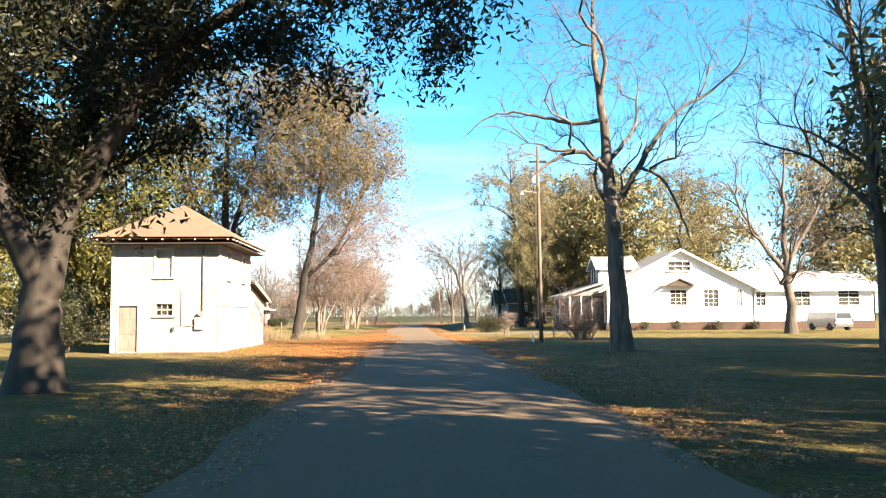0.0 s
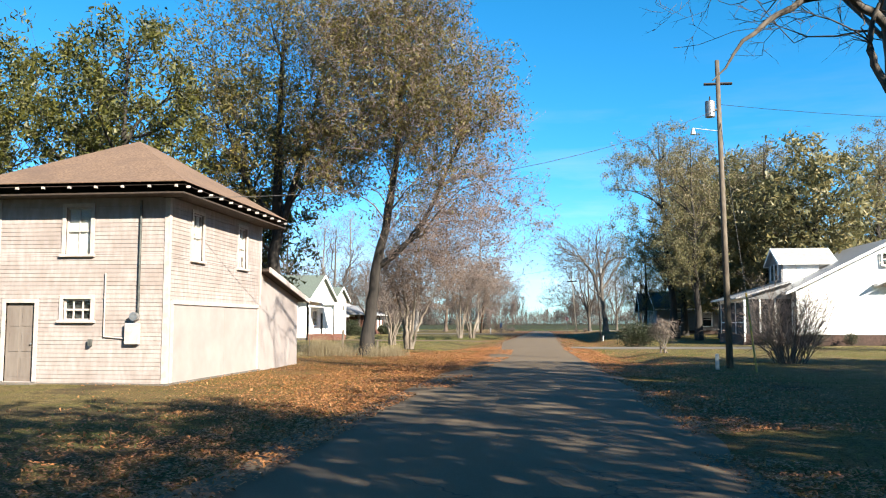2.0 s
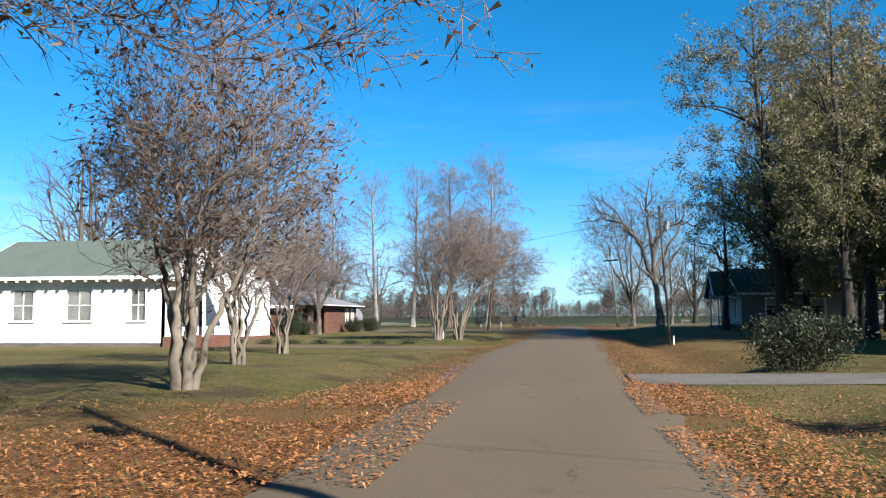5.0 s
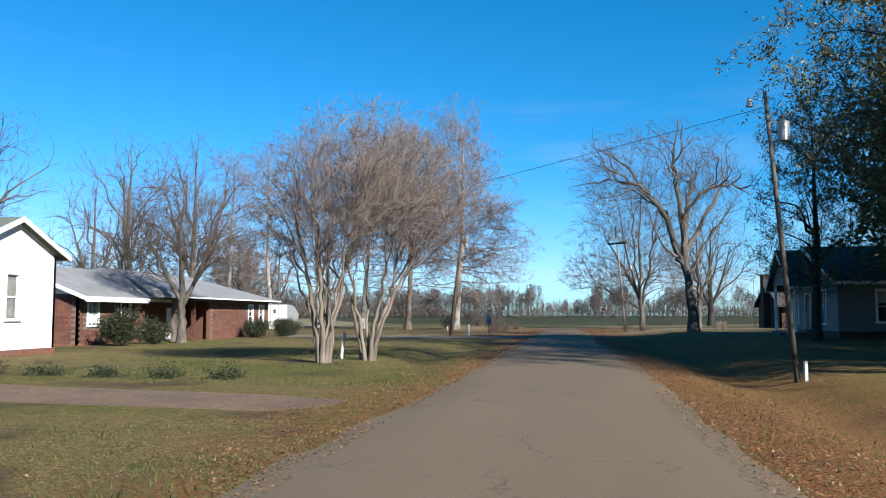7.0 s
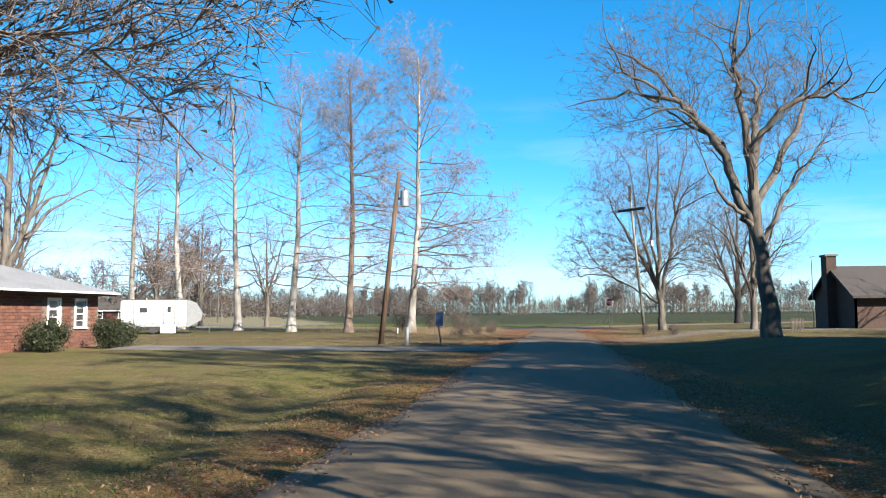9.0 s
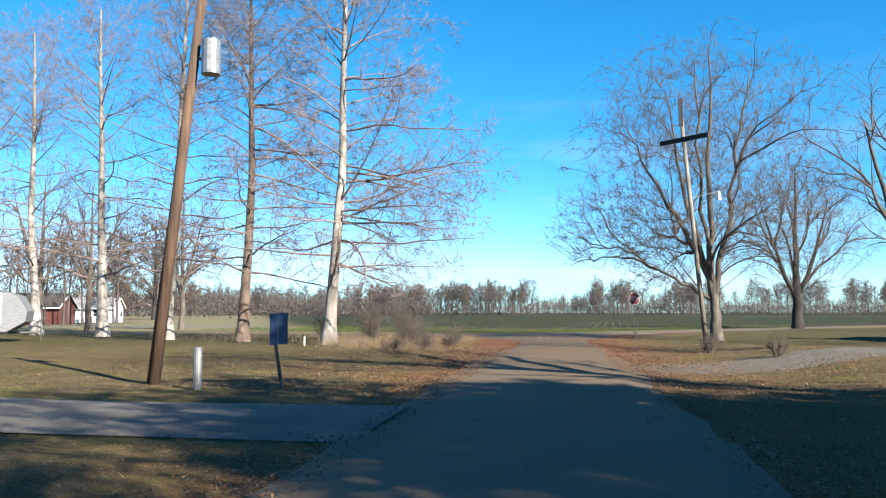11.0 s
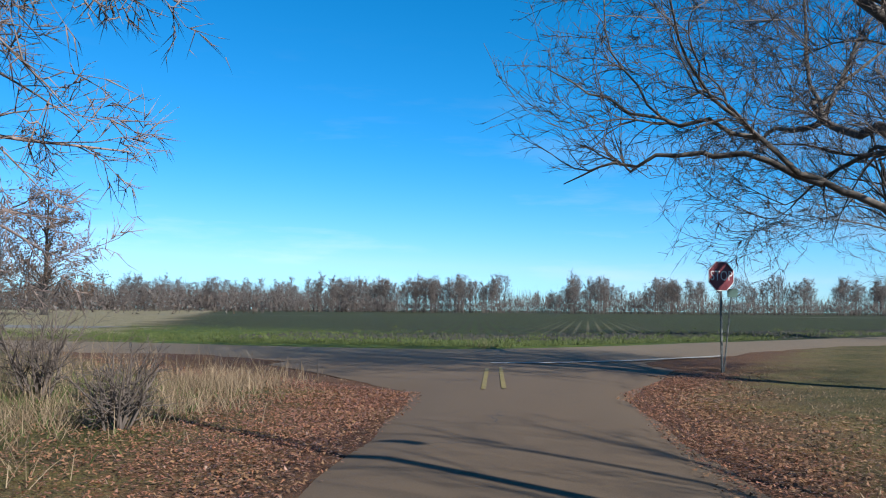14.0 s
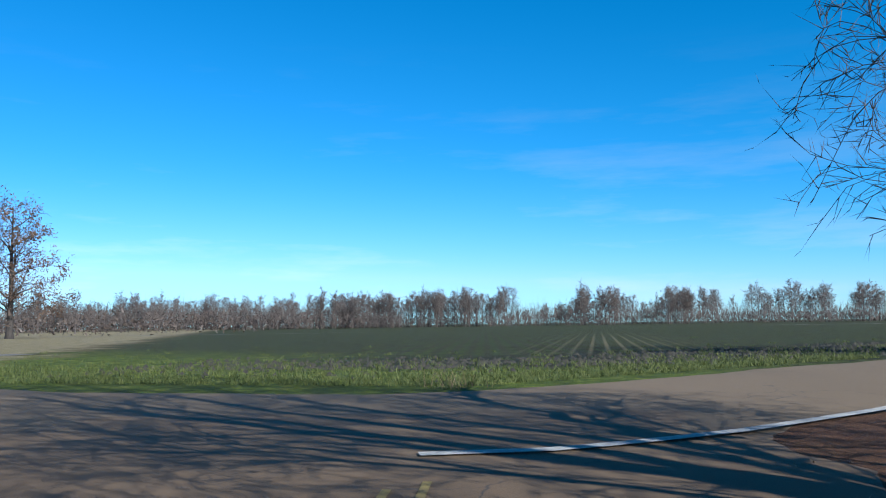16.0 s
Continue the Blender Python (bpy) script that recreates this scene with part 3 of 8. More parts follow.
def box(bm, x0, x1, y0, y1, z0, z1, bevel=0.0):
    v = [bm.verts.new(p) for p in ((x0, y0, z0), (x1, y0, z0), (x1, y1, z0), (x0, y1, z0), (x0, y0, z1), (x1, y0, z1), (x1, y1, z1), (x0, y1, z1))]
    fs = [bm.faces.new([v[i] for i in f]) for f in ((3, 2, 1, 0), (4, 5, 6, 7), (0, 1, 5, 4), (1, 2, 6, 5), (2, 3, 7, 6), (3, 0, 4, 7))]
    if bevel:
        bmesh.ops.bevel(bm, geom=list({e for f in fs for e in f.edges}), offset=bevel, segments=1, affect="EDGES")
    return bm


def boxed(*a, bevel=0.0):
    return box(bmesh.new(), *a, bevel=bevel)


def prism(bm, outline, axis, a, b):
    """A solid with the given outline of (u, v), pushed along an axis from a to b."""
    put = {"x": lambda u, v, w: (w, u, v), "y": lambda u, v, w: (u, w, v), "z": lambda u, v, w: (u, v, w)}[axis]
    lo = [bm.verts.new(put(u, v, a)) for u, v in outline]
    hi = [bm.verts.new(put(u, v, b)) for u, v in outline]
    k = len(outline)
    bm.faces.new(lo)
    bm.faces.new(hi[::-1])
    for i in range(k):
        bm.faces.new((lo[i], hi[i], hi[(i + 1) % k], lo[(i + 1) % k]))
    bmesh.ops.recalc_face_normals(bm, faces=bm.faces[:])
    return bm


def rod(bm, a, b, r0, r1=None, sides=8):
    a, b = Vector(a), Vector(b)
    m = Matrix.Translation((a + b) / 2) @ (b - a).to_track_quat("Z", "Y").to_matrix().to_4x4()
    bmesh.ops.create_cone(bm, cap_ends=True, segments=sides, radius1=r0, radius2=r0 if r1 is None else r1, depth=(b - a).length, matrix=m)
    return bm


def rodded(*a, **k):
    return rod(bmesh.new(), *a, **k)


def bumps(x, y):
    return 0.03 * noise.noise((x * 0.21, y * 0.21, 3.1)) + 0.02 * noise.noise((x * 0.8, y * 0.8, 7.7))


def dip(x, centre, half, depth):
    d = abs(x - centre) / half
    return -depth * (1 - d * d) ** 2 if d < 1 else 0.0


def gz(x, y):
    """Height of the ground: shallow ditches beside the street, a slight swell elsewhere."""
    z = bumps(x, y) * min(1.0, max(0.0, (abs(x + 0.45) - 2.3) / 2.0)) if abs(x) < 60 else 0.0
    gate = min(1, max(0, (y - 52) / 6)) * min(1, max(0, (140 - y) / 8))
    open_r = 1 - min(1, max(0, 2.0 - abs(y - 74) / 2.8))
    open_l = min(1, max(0, (y - 66) / 6)) * min(1, max(0, (128 - y) / 6)) * (1 - min(1, max(0, 2.2 - abs(y - 94.3) / 3.5)))
    z += gate * open_r * dip(x, 4.9, 1.9, 0.38) + open_l * dip(x, -5.6, 1.7, 0.22)
    if 4.5 < x < 60 and 110 < y < 174:
        up = min(1.0, (x - 4.5) / 5) * min(1.0, (y - 110) / 24) * min(1.0, (174 - y) / 14)
        z += 0.42 * up * up * (3 - 2 * up)
    if y < 185:
        z -= 0.05 * (1 if abs(x) < 60 else 0)
    return z


# ---- trees ----
def unit(a):
    return a / np.maximum(np.linalg.norm(a, axis=-1, keepdims=True), 1e-9)


def run_out(rng, start, way, length, r0, r1, points, wiggle, lift):
    """Curved branches: arrays of points and radii, each growing from its start."""
    n = len(start)
    p, d = [start], unit(way)
    for k in range(points - 1):
        d = unit(d + rng.normal(0, wiggle, (n, 3)) + np.array([0, 0, 1.0]) * lift)
        p.append(p[-1] + d * (length / (points - 1))[:, None])
    s = np.linspace(0, 1, points)[None, :]
    return np.stack(p, 1), r0[:, None] * (1 - s) + r1[:, None] * s


def sprout(rng, p, r, m, low, high, angle, length, thin, points, wiggle, lift, fade=0.4, tip=0.3, least=0.004):
    """m children on each parent branch. length: a share of the parent's."""
    n, k = p.shape[:2]
    s = low + (high - low) * (np.arange(m)[None, :] + rng.random((n, m))) / m
    f = s * (k - 1)
    i = np.minimum(f.astype(int), k - 2)
    w = (f - i)[..., None]
    row = np.arange(n)[:, None]
    a, b = p[row, i], p[row, i + 1]
    start, tan = a + (b - a) * w, unit(b - a)
    rad = r[row, i] * (1 - w[..., 0]) + r[row, i + 1] * w[..., 0]
    whole = np.linalg.norm(np.diff(p, axis=1), axis=2).sum(1)
    u = unit(np.cross(tan, np.where(np.abs(tan[..., 2:]) < 0.9, [0, 0, 1.0], [1.0, 0, 0])))
    v = np.cross(tan, u)
    az = 2.39996 * np.arange(m)[None, :] + rng.random((n, 1)) * 6.28 + rng.normal(0, 0.35, (n, m))
    if len(angle) == 4:                       # wide below, steep above
        q = (s - low) / max(high - low, 1e-6)
        a0, a1 = angle[0] + (angle[2] - angle[0]) * q, angle[1] + (angle[3] - angle[1]) * q
    else:
        a0, a1 = angle
    an = np.radians(a0 + (a1 - a0) * rng.random((n, m)))
    way = np.cos(an)[..., None] * tan + np.sin(an)[..., None] * (np.cos(az)[..., None] * u + np.sin(az)[..., None] * v)
    long = whole[:, None] * length * (1 - fade * (s - low) / max(high - low, 1e-6)) * rng.uniform(0.7, 1.25, (n, m))
    r0 = np.maximum(np.minimum(rad * thin, rad * 0.9), least)
    flat = lambda q: q.reshape(-1, *q.shape[2:])
    return run_out(rng, flat(start), flat(way), flat(long), flat(r0), np.maximum(flat(r0) * tip, least * 0.6), points, wiggle, lift)


def tubes(p, r, sides):
    n, k = p.shape[:2]
    tan = unit(np.gradient(p, axis=1))
    ref = np.where(np.abs(tan[:, :1, 2:]) < 0.9, [0, 0, 1.0], [1.0, 0, 0])
    u = unit(np.cross(tan, ref))
    v = np.cross(tan, u)
    a = np.arange(sides) * 2 * np.pi / sides
    ring = p[:, :, None] + r[:, :, None, None] * (np.cos(a)[:, None] * u[:, :, None] + np.sin(a)[:, None] * v[:, :, None])
    base = (np.arange(n) * k * sides)[:, None, None] + (np.arange(k - 1) * sides)[None, :, None]
    i = np.arange(sides)[None, None]
    j = (i + 1) % sides
    f = np.stack([base + i, base + j, base + sides + j, base + sides + i], -1)
    return ring.reshape(-1, 3), f.reshape(-1, 4)


def joined(groups):
    vs, fs, at = [], [], 0
    for v, f in groups:
        vs.append(v)
        fs.append(f + at)
        at += len(v)
    return np.concatenate(vs), np.concatenate(fs)


def leaves(rng, p, per, size, spread, droop=0.0):
    """Small pointed leaves scattered along the given branches."""
    n, k = p.shape[:2]
    f = rng.random((n, per)) ** 0.7 * (k - 1)
    i = np.minimum(f.astype(int), k - 2)
    row = np.arange(n)[:, None]
    c = p[row, i] + (p[row, i + 1] - p[row, i]) * (f - i)[..., None] + rng.normal(0, spread, (n, per, 3))
    c = c.reshape(-1, 3)
    a = unit(rng.normal(0, 1, c.shape) - np.array([0, 0, droop]))
    b = unit(np.cross(a, rng.normal(0, 1, c.shape)))
    s = size * rng.uniform(0.6, 1.3, (len(c), 1))
    v = np.stack([c - a * s * 0.5 + b * s * 0.22, c + a * s * 0.66, c - a * s * 0.5 - b * s * 0.22], 1)
    return v.reshape(-1, 3), np.arange(len(c) * 3).reshape(-1, 3)


def plant(name, x, y, layers, label, category="tree", turn=0.0, group=""):
    """A tree of an Empty and its parts. layers: (part name, corners, faces, material, smooth)."""
    t = thing(name, x, y, gz(x, y) - 0.03, turn, label, category, group)
    for part_name, v, f, material, smooth in layers:
        under(new(part_name, mesh_from(part_name, v, f, material, smooth)), t)
    return t


def flare(p, r, much=1.9, share=0.07):
    """Thickens the foot of trunks."""
    s = np.linspace(0, 1, p.shape[1])[None, :]
    return r * (1 + (much - 1) * np.exp(-s / share))


def cones(start, end, r):
    """Fine twigs: slim three-sided cones."""
    d = unit(end - start)
    u = unit(np.cross(d, np.where(np.abs(d[:, 2:]) < 0.9, [0, 0, 1.0], [1.0, 0, 0])))
    v = np.cross(d, u)
    a = np.arange(3) * 2.0944
    ring = start[:, None] + r[:, None, None] * (np.cos(a)[:, None] * u[:, None] + np.sin(a)[:, None] * v[:, None])
    k = np.arange(len(start))[:, None] * 4
    f = np.concatenate([k + [[0, 1, 3]], k + [[1, 2, 3]], k + [[2, 0, 3]]])
    return np.concatenate([ring, end[:, None]], 1).reshape(-1, 3), f


def in_crown(rng, crown, n, shell=0.42):
    """n places inside a ragged crown of several ellipsoids (x, y, z, rx, ry, rz)."""
    crown = np.asarray(crown, float)
    size = crown[:, 3] * crown[:, 4] * crown[:, 5]
    c = crown[rng.choice(len(crown), n, p=size / size.sum())]
    d = unit(rng.normal(0, 1, (n, 3)))
    q = rng.random() * 9
    rag = np.array([1 + 0.34 * noise.noise((v[0] * 1.9 + q, v[1] * 1.9, v[2] * 1.9)) + 0.24 * noise.noise((v[0] * 4.6, v[1] * 4.6 + q, v[2] * 4.6)) for v in d])
    return c[:, :3] + d * c[:, 3:] * (rng.random(n) ** shell * rag)[:, None]


def nodes_of_branches(groups):
    """Places, headings and radii along branches, as footholds for finer ones."""
    at, way, rad = [], [], []
    for p, r in groups:
        at.append(p.reshape(-1, 3))
        way.append(unit(np.gradient(p, axis=1)).reshape(-1, 3))
        rad.append(r.reshape(-1))
    return np.concatenate(at), np.concatenate(way), np.concatenate(rad)


def reach_out(rng, groups, ends, back, heart, points, wiggle, girth, tip, sag=0.0):
    """Branches that leave the nearest foothold and curve out to the given ends."""
    at, way, rad = nodes_of_branches(groups)
    out = unit(ends - heart)
    seek = ends - out * (back * rng.uniform(0.7, 1.3, (len(ends), 1)))
    i = np.concatenate([np.argmin(((q[:, None] - at[None]) ** 2).sum(2), 1) for q in np.array_split(seek, max(1, len(ends) * len(at) // 400000))])
    start, t = at[i], way[i]
    go = ends - start
    far = np.maximum(np.linalg.norm(go, axis=1, keepdims=True), 0.05)
    bend = start + unit(t * 0.8 + unit(go) * 0.7 + rng.normal(0, 0.12, go.shape)) * far * 0.5
    s = np.linspace(0, 1, points)[None, :, None]
    p = (1 - s) ** 2 * start[:, None] + 2 * s * (1 - s) * bend[:, None] + s * s * ends[:, None]
    shake = rng.normal(0, 1, p.shape)
    if points > 4:
        for _ in range(2):
            shake[:, 1:-1] = shake[:, 1:-1] * 0.5 + (shake[:, :-2] + shake[:, 2:]) * 0.25
        shake *= 1.6
    p = p + shake * far[:, None] * wiggle * (s > 0) + np.array([0, 0, -1.0]) * sag * far[:, None] * s * s
    r0 = np.minimum(rad[i] * 0.8, girth * far[:, 0] + tip)
    w = s[..., 0]
    return p, np.maximum(r0[:, None] * (1 - w) + tip * w, tip * 0.8)


def twig_spray(rng, groups, per, length, spread, rise=0.0):
    """Fine twigs along branches, denser towards their ends."""
    starts, ends = [], []
    for p, r in groups:
        n, k = p.shape[:2]
        f = rng.random((n, per)) ** 0.7 * (k - 1)
        i = np.minimum(f.astype(int), k - 2)
        row = np.arange(n)[:, None]
        a, b = p[row, i], p[row, i + 1]
        start = (a + (b - a) * (f - i)[..., None]).reshape(-1, 3)
        d = unit(unit(b - a).reshape(-1, 3) + rng.normal(0, spread, start.shape) + np.array([0, 0, rise]))
        starts.append(start)
        ends.append(start + d * length * rng.uniform(0.5, 1.3, (len(start), 1)))
    return np.concatenate(starts), np.concatenate(ends)


def trunk_line(points, wiggle, rng, steps=4):
    """A smooth trunk through a few (x, y, z, radius)."""
    q = np.asarray(points, float)
    t = np.linspace(0, len(q) - 1, (len(q) - 1) * steps + 1)
    w = np.stack([np.interp(t, np.arange(len(q)), q[:, c]) for c in range(4)], 1)
    for _ in range(2):
        w[1:-1] = w[1:-1] * 0.5 + (w[:-2] + w[2:]) * 0.25
    w[2:-1, :3] += rng.normal(0, wiggle, (len(w) - 3, 3))
    return w[None, :, :3], w[None, :, 3]


def grown_tree(seed, trunks, crown, bark_mat, twig_mat, limbs=10, boughs=60, branches=500, fine=1800, twigs=4, twig=0.55, wiggle=0.035, sag=0.0, girth=0.012, leaf=None, girth_fine=0.009, second=1, spread=0.65, names=("trunk", "limb"), heart_z=None, side_wiggle=0.05, limb_mat=None, limb_wiggle=0.8):
    """A tree grown into its crown. leaf: (leaves per twig, size, looseness, material)."""
    rng = np.random.default_rng(seed)
    lines = [trunk_line(t, side_wiggle, rng) for t in trunks]
    lines = [(p, flare(p, r, 1.4, 0.1) if abs(p[0, 0, 2]) < 0.01 else r) for p, r in lines]
    c = np.asarray(crown, float)
    low = (c[:, 2] - c[:, 5]).min()
    wide = c[:, 3:5].mean()
    heart = np.array([trunks[0][0][0] * 0.5, trunks[0][0][1] * 0.5, max(1.0, low * 0.7) if heart_z is None else heart_z])
    # limbs leave the trunks inside or under the crown only
    inner = [(p[:, p.shape[1] // 3:] if abs(p[0, 0, 2]) < 0.01 else p, r[:, p.shape[1] // 3:] if abs(p[0, 0, 2]) < 0.01 else r) for p, r in lines]
    p1, r1 = reach_out(rng, inner, in_crown(rng, crown, limbs, 0.2), wide * 0.85, heart, 10, wiggle * limb_wiggle, girth * 1.5, 0.011, sag)
    p2, r2 = reach_out(rng, [*inner, (p1, r1)], in_crown(rng, crown, boughs, 0.3), wide * 0.42, heart, 8, wiggle, girth, 0.008, sag)
    p3, r3 = reach_out(rng, [(p1[:, 3:], r1[:, 3:]), (p2[:, 1:], r2[:, 1:])], in_crown(rng, crown, branches, 0.36), wide * 0.2, heart, 5, wiggle, girth, 0.006, sag)
    groups = [(p2[:, 4:], r2[:, 4:]), (p3, r3)]
    mesh3 = [tubes(p2, r2, 5), tubes(p3, r3, 3)]
    if fine:
        p4, r4 = reach_out(rng, [(p2[:, 2:], r2[:, 2:]), (p3[:, 1:], r3[:, 1:])], in_crown(rng, crown, fine, 0.38), wide * 0.12, heart, 3, wiggle, girth_fine, 0.006, sag)
        mesh3.append(tubes(p4, r4, 3))
        groups = [(p3[:, 2:], r3[:, 2:]), (p4, r4)]
    layers = [(names[0], *tubes(p, r, 14), bark_mat, True) for p, r in lines]
    layers += [(names[1], *tubes(p1[i:i + 1], r1[i:i + 1], 7), limb_mat or bark_mat, True) for i in range(limbs)]
    layers.append(("crown", *joined(mesh3), twig_mat if fine else bark_mat, False))
    a, b = twig_spray(rng, groups, twigs, twig, spread)
    tw = [(a, b, np.full(len(a), 0.008))]
    if second:
        q = np.stack([a, b], 1)
        a2, b2 = twig_spray(rng, [(q, None)], second, twig * 0.6, 0.5)
        tw.append((a2, b2, np.full(len(a2), 0.0055)))
    layers.append(("spray", *joined([cones(*g) for g in tw]), twig_mat, False))
    if leaf:
        for per, size, loose, material, *above in (leaf if isinstance(leaf, list) else [leaf]):
            k = max(1, int(round(per))) if per >= 1 else 1
            q = np.stack([a, b], 1)
            if above:
                q = q[a[:, 2] + rng.normal(0, 1.5, len(a)) - 0.5 * (a[:, 0] - above[1]) * above[2] > above[0]]
            if per < 1:
                q = q[rng.random(len(q)) < per]
            layers.append(("foliage", *leaves(rng, q, k, size, loose), material, False))
    return layers


def cypress(seed, height, radius, bark_mat, twig_mat, fine=True, bow=0.7, reach=0):
    """A bald cypress in winter: a straight pale bole, level boughs, fine reddish twigs."""
    rng = np.random.default_rng(seed)
    p0, r0 = run_out(rng, np.zeros((1, 3)), np.array([[0.0, 0, 1]]), np.array([height]), np.array([radius]), np.array([0.06]), 22, 0.015, 0.02)
    p0[..., 0] += bow * np.minimum(1, p0[..., 2] / 9) ** 1.2
    r0 = flare(p0, r0, 1.6, 0.035)
    p1, r1 = sprout(rng, p0, r0, 40, 0.16, 0.97, (82, 104, 28, 62), 0.33, 0.25, 9, 0.12, 0.002, 0.45, 0.16)
    p2, r2 = sprout(rng, p1, r1, 9, 0.22, 1.0, (35, 70), 0.36, 0.6, 5, 0.12, 0.0, 0.5, least=0.007)
    p3, r3 = sprout(rng, p2, r2, 5 if fine else 3, 0.15, 1.0, (30, 65), 0.45, 0.6, 3, 0.12, -0.02, 0.3, least=0.006)
    if reach:
        # long level boughs out over the verge
        i = rng.integers(4, 14, reach)
        way = np.stack([np.ones(reach), rng.normal(-0.25, 0.45, reach), rng.normal(0.05, 0.1, reach)], 1)
        w1, v1 = run_out(rng, p0[0, i] + rng.normal(0, 0.1, (reach, 3)) * [0, 0, 3], way, rng.uniform(5.5, 8.4, reach), np.full(reach, 0.066), np.full(reach, 0.014), 9, 0.12, -0.01)
        w2, v2 = sprout(rng, w1, v1, 11, 0.2, 1.0, (30, 65), 0.34, 0.6, 5, 0.12, -0.02, 0.5, least=0.007)
        w3, v3 = sprout(rng, w2, v2, 6, 0.15, 1.0, (30, 60), 0.45, 0.6, 3, 0.12, -0.03, 0.3, least=0.006)
        p1, r1 = np.concatenate([p1, w1]), np.concatenate([r1, v1])
        p2, r2, p3, r3 = np.concatenate([p2, w2]), np.concatenate([r2, v2]), np.concatenate([p3, w3]), np.concatenate([r3, v3])
    # the broad twiggy top
    q1, s1 = sprout(rng, p0, r0, 15, 0.62, 0.99, (45, 65, 18, 45), 0.22, 0.4, 7, 0.08, 0.03, 0.35, 0.2)
    q2, s2 = sprout(rng, q1, s1, 8, 0.25, 1.0, (30, 60), 0.42, 0.6, 4, 0.1, 0.03, 0.4, least=0.008)
    q3, s3 = sprout(rng, q2, s2, 4, 0.2, 1.0, (25, 60), 0.5, 0.6, 3, 0.1, 0.02, 0.3, least=0.007)
    a, b = twig_spray(rng, [(p3, r3), (q3, s3)], 5 if fine else 4, 0.45, 0.6, -0.05)
    a2, b2 = twig_spray(rng, [(np.stack([a, b], 1), None)], 1, 0.24, 0.6)
    limbs = [("limb", *tubes(p1[i:i + 1], r1[i:i + 1], 6), twig_mat, True) for i in range(len(p1))]
    return [("trunk", *tubes(p0, r0, 14), bark_mat, True), *limbs, ("crown", *joined([tubes(p2, r2, 4), tubes(p3, r3, 3), tubes(q1, s1, 5), tubes(q2, s2, 3), tubes(q3, s3, 3)]), twig_mat, False), ("spray", *joined([cones(a, b, np.full(len(a), 0.011)), *([cones(a2, b2, np.full(len(a2), 0.008))] if fine else [])]), twig_mat, False)]


def myrtle(seed, stems, lean, rise, crown, leaf=None, girth=0.1, boughs=60, branches=420, fine=1500, twigs=4, twig=0.45):
    """A crape myrtle: several smooth stems from one foot, a rounded crown of thin twigs."""
    rng = np.random.default_rng(seed)
    lines = []
    for k in range(stems):
        a = 6.283 * k / stems + rng.normal(0, 0.25)
        w = lean * rng.uniform(0.55, 1.2)
        g = girth * rng.uniform(0.7, 1.2)
        top = rise * rng.uniform(0.9, 1.25)
        x, y = np.cos(a), np.sin(a)
        lines.append([(0.2 * x, 0.2 * y, 0, g * 1.15), (x * w * 0.4, y * w * 0.4, top * 0.4, g), (x * w * 0.85 + rng.normal(0, 0.12), y * w * 0.85 + rng.normal(0, 0.12), top * 0.75, g * 0.8), (x * w * 1.35, y * w * 1.35, top * 1.15, g * 0.5)])
    return grown_tree(seed, lines, crown, MYRTLE_BARK, MYRTLE_TWIG, stems * 2, boughs, branches, fine, twigs, twig, 0.045, 0.0, 0.007, leaf, names=("stem", "branch"), heart_z=2.2, side_wiggle=0.04, limb_mat=MYRTLE_TWIG)


def bush(seed, radius, height, count, size, leaf_mat, stems=14, twiggy=False):
    """A shrub of stems and leaves, its outline uneven."""
    rng = np.random.default_rng(seed)
    az, tilt = rng.random(stems) * 6.283, rng.uniform(0.1, 0.9, stems)
    foot = np.stack([np.cos(az), np.sin(az), 0 * az], 1) * radius * 0.25 * rng.random((stems, 1))
    way = np.stack([np.cos(az) * tilt * radius / height, np.sin(az) * tilt * radius / height, 1 + 0 * az], 1)
    p0, r0 = run_out(rng, foot, way, np.full(stems, height) * rng.uniform(0.7, 1.0, stems), np.full(stems, 0.022), np.full(stems, 0.008), 6, 0.1, 0.0)
    p1, r1 = sprout(rng, p0, r0, 9, 0.15, 1.0, (25, 65), 0.45, 0.7, 4, 0.15, 0.02, 0.3, least=0.005)
    p2, r2 = sprout(rng, p1, r1, 4, 0.2, 1.0, (25, 60), 0.5, 0.7, 3, 0.15, 0.0, 0.3, least=0.004)
    if twiggy:
        layers = [("stem", *tubes(p0[i:i + 1], r0[i:i + 1], 5), MYRTLE_TWIG, True) for i in range(stems)]
        layers.append(("spray", *joined([tubes(p1, r1, 3), tubes(p2, r2, 3)]), MYRTLE_TWIG, False))
    else:
        layers = [("stem_cluster", *tubes(p0, r0, 5), TWIG, True), ("spray", *joined([tubes(p1, r1, 3), tubes(p2, r2, 3)]), TWIG, False)]
    if count:
        layers.append(("foliage", *leaves(rng, p2, max(1, count // len(p2)), size, radius * 0.09), leaf_mat, False))
    return layers


def blades(rng, x, y, z, height, width, lean):
    """Upright grass blades, each a thin tapered strip."""
    n = len(x)
    c = np.stack([x, y, z], 1)
    a = rng.random(n) * 6.283
    s = np.stack([np.cos(a), np.sin(a), 0 * a], 1) * width
    tip = c + np.stack([rng.normal(0, lean, n), rng.normal(0, lean, n), height], 1)
    mid = c * 0.45 + tip * 0.55 + np.array([0, 0, 0.08]) * height[:, None]
    v = np.stack([c - s, c + s, mid + s * 0.6, mid - s * 0.6, tip + s * 0.15, tip - s * 0.15], 1).reshape(-1, 3)
    k = np.arange(n)[:, None] * 6
    f = np.concatenate([k + [[0, 1, 2, 3]], k + [[3, 2, 4, 5]]])
    return v, f

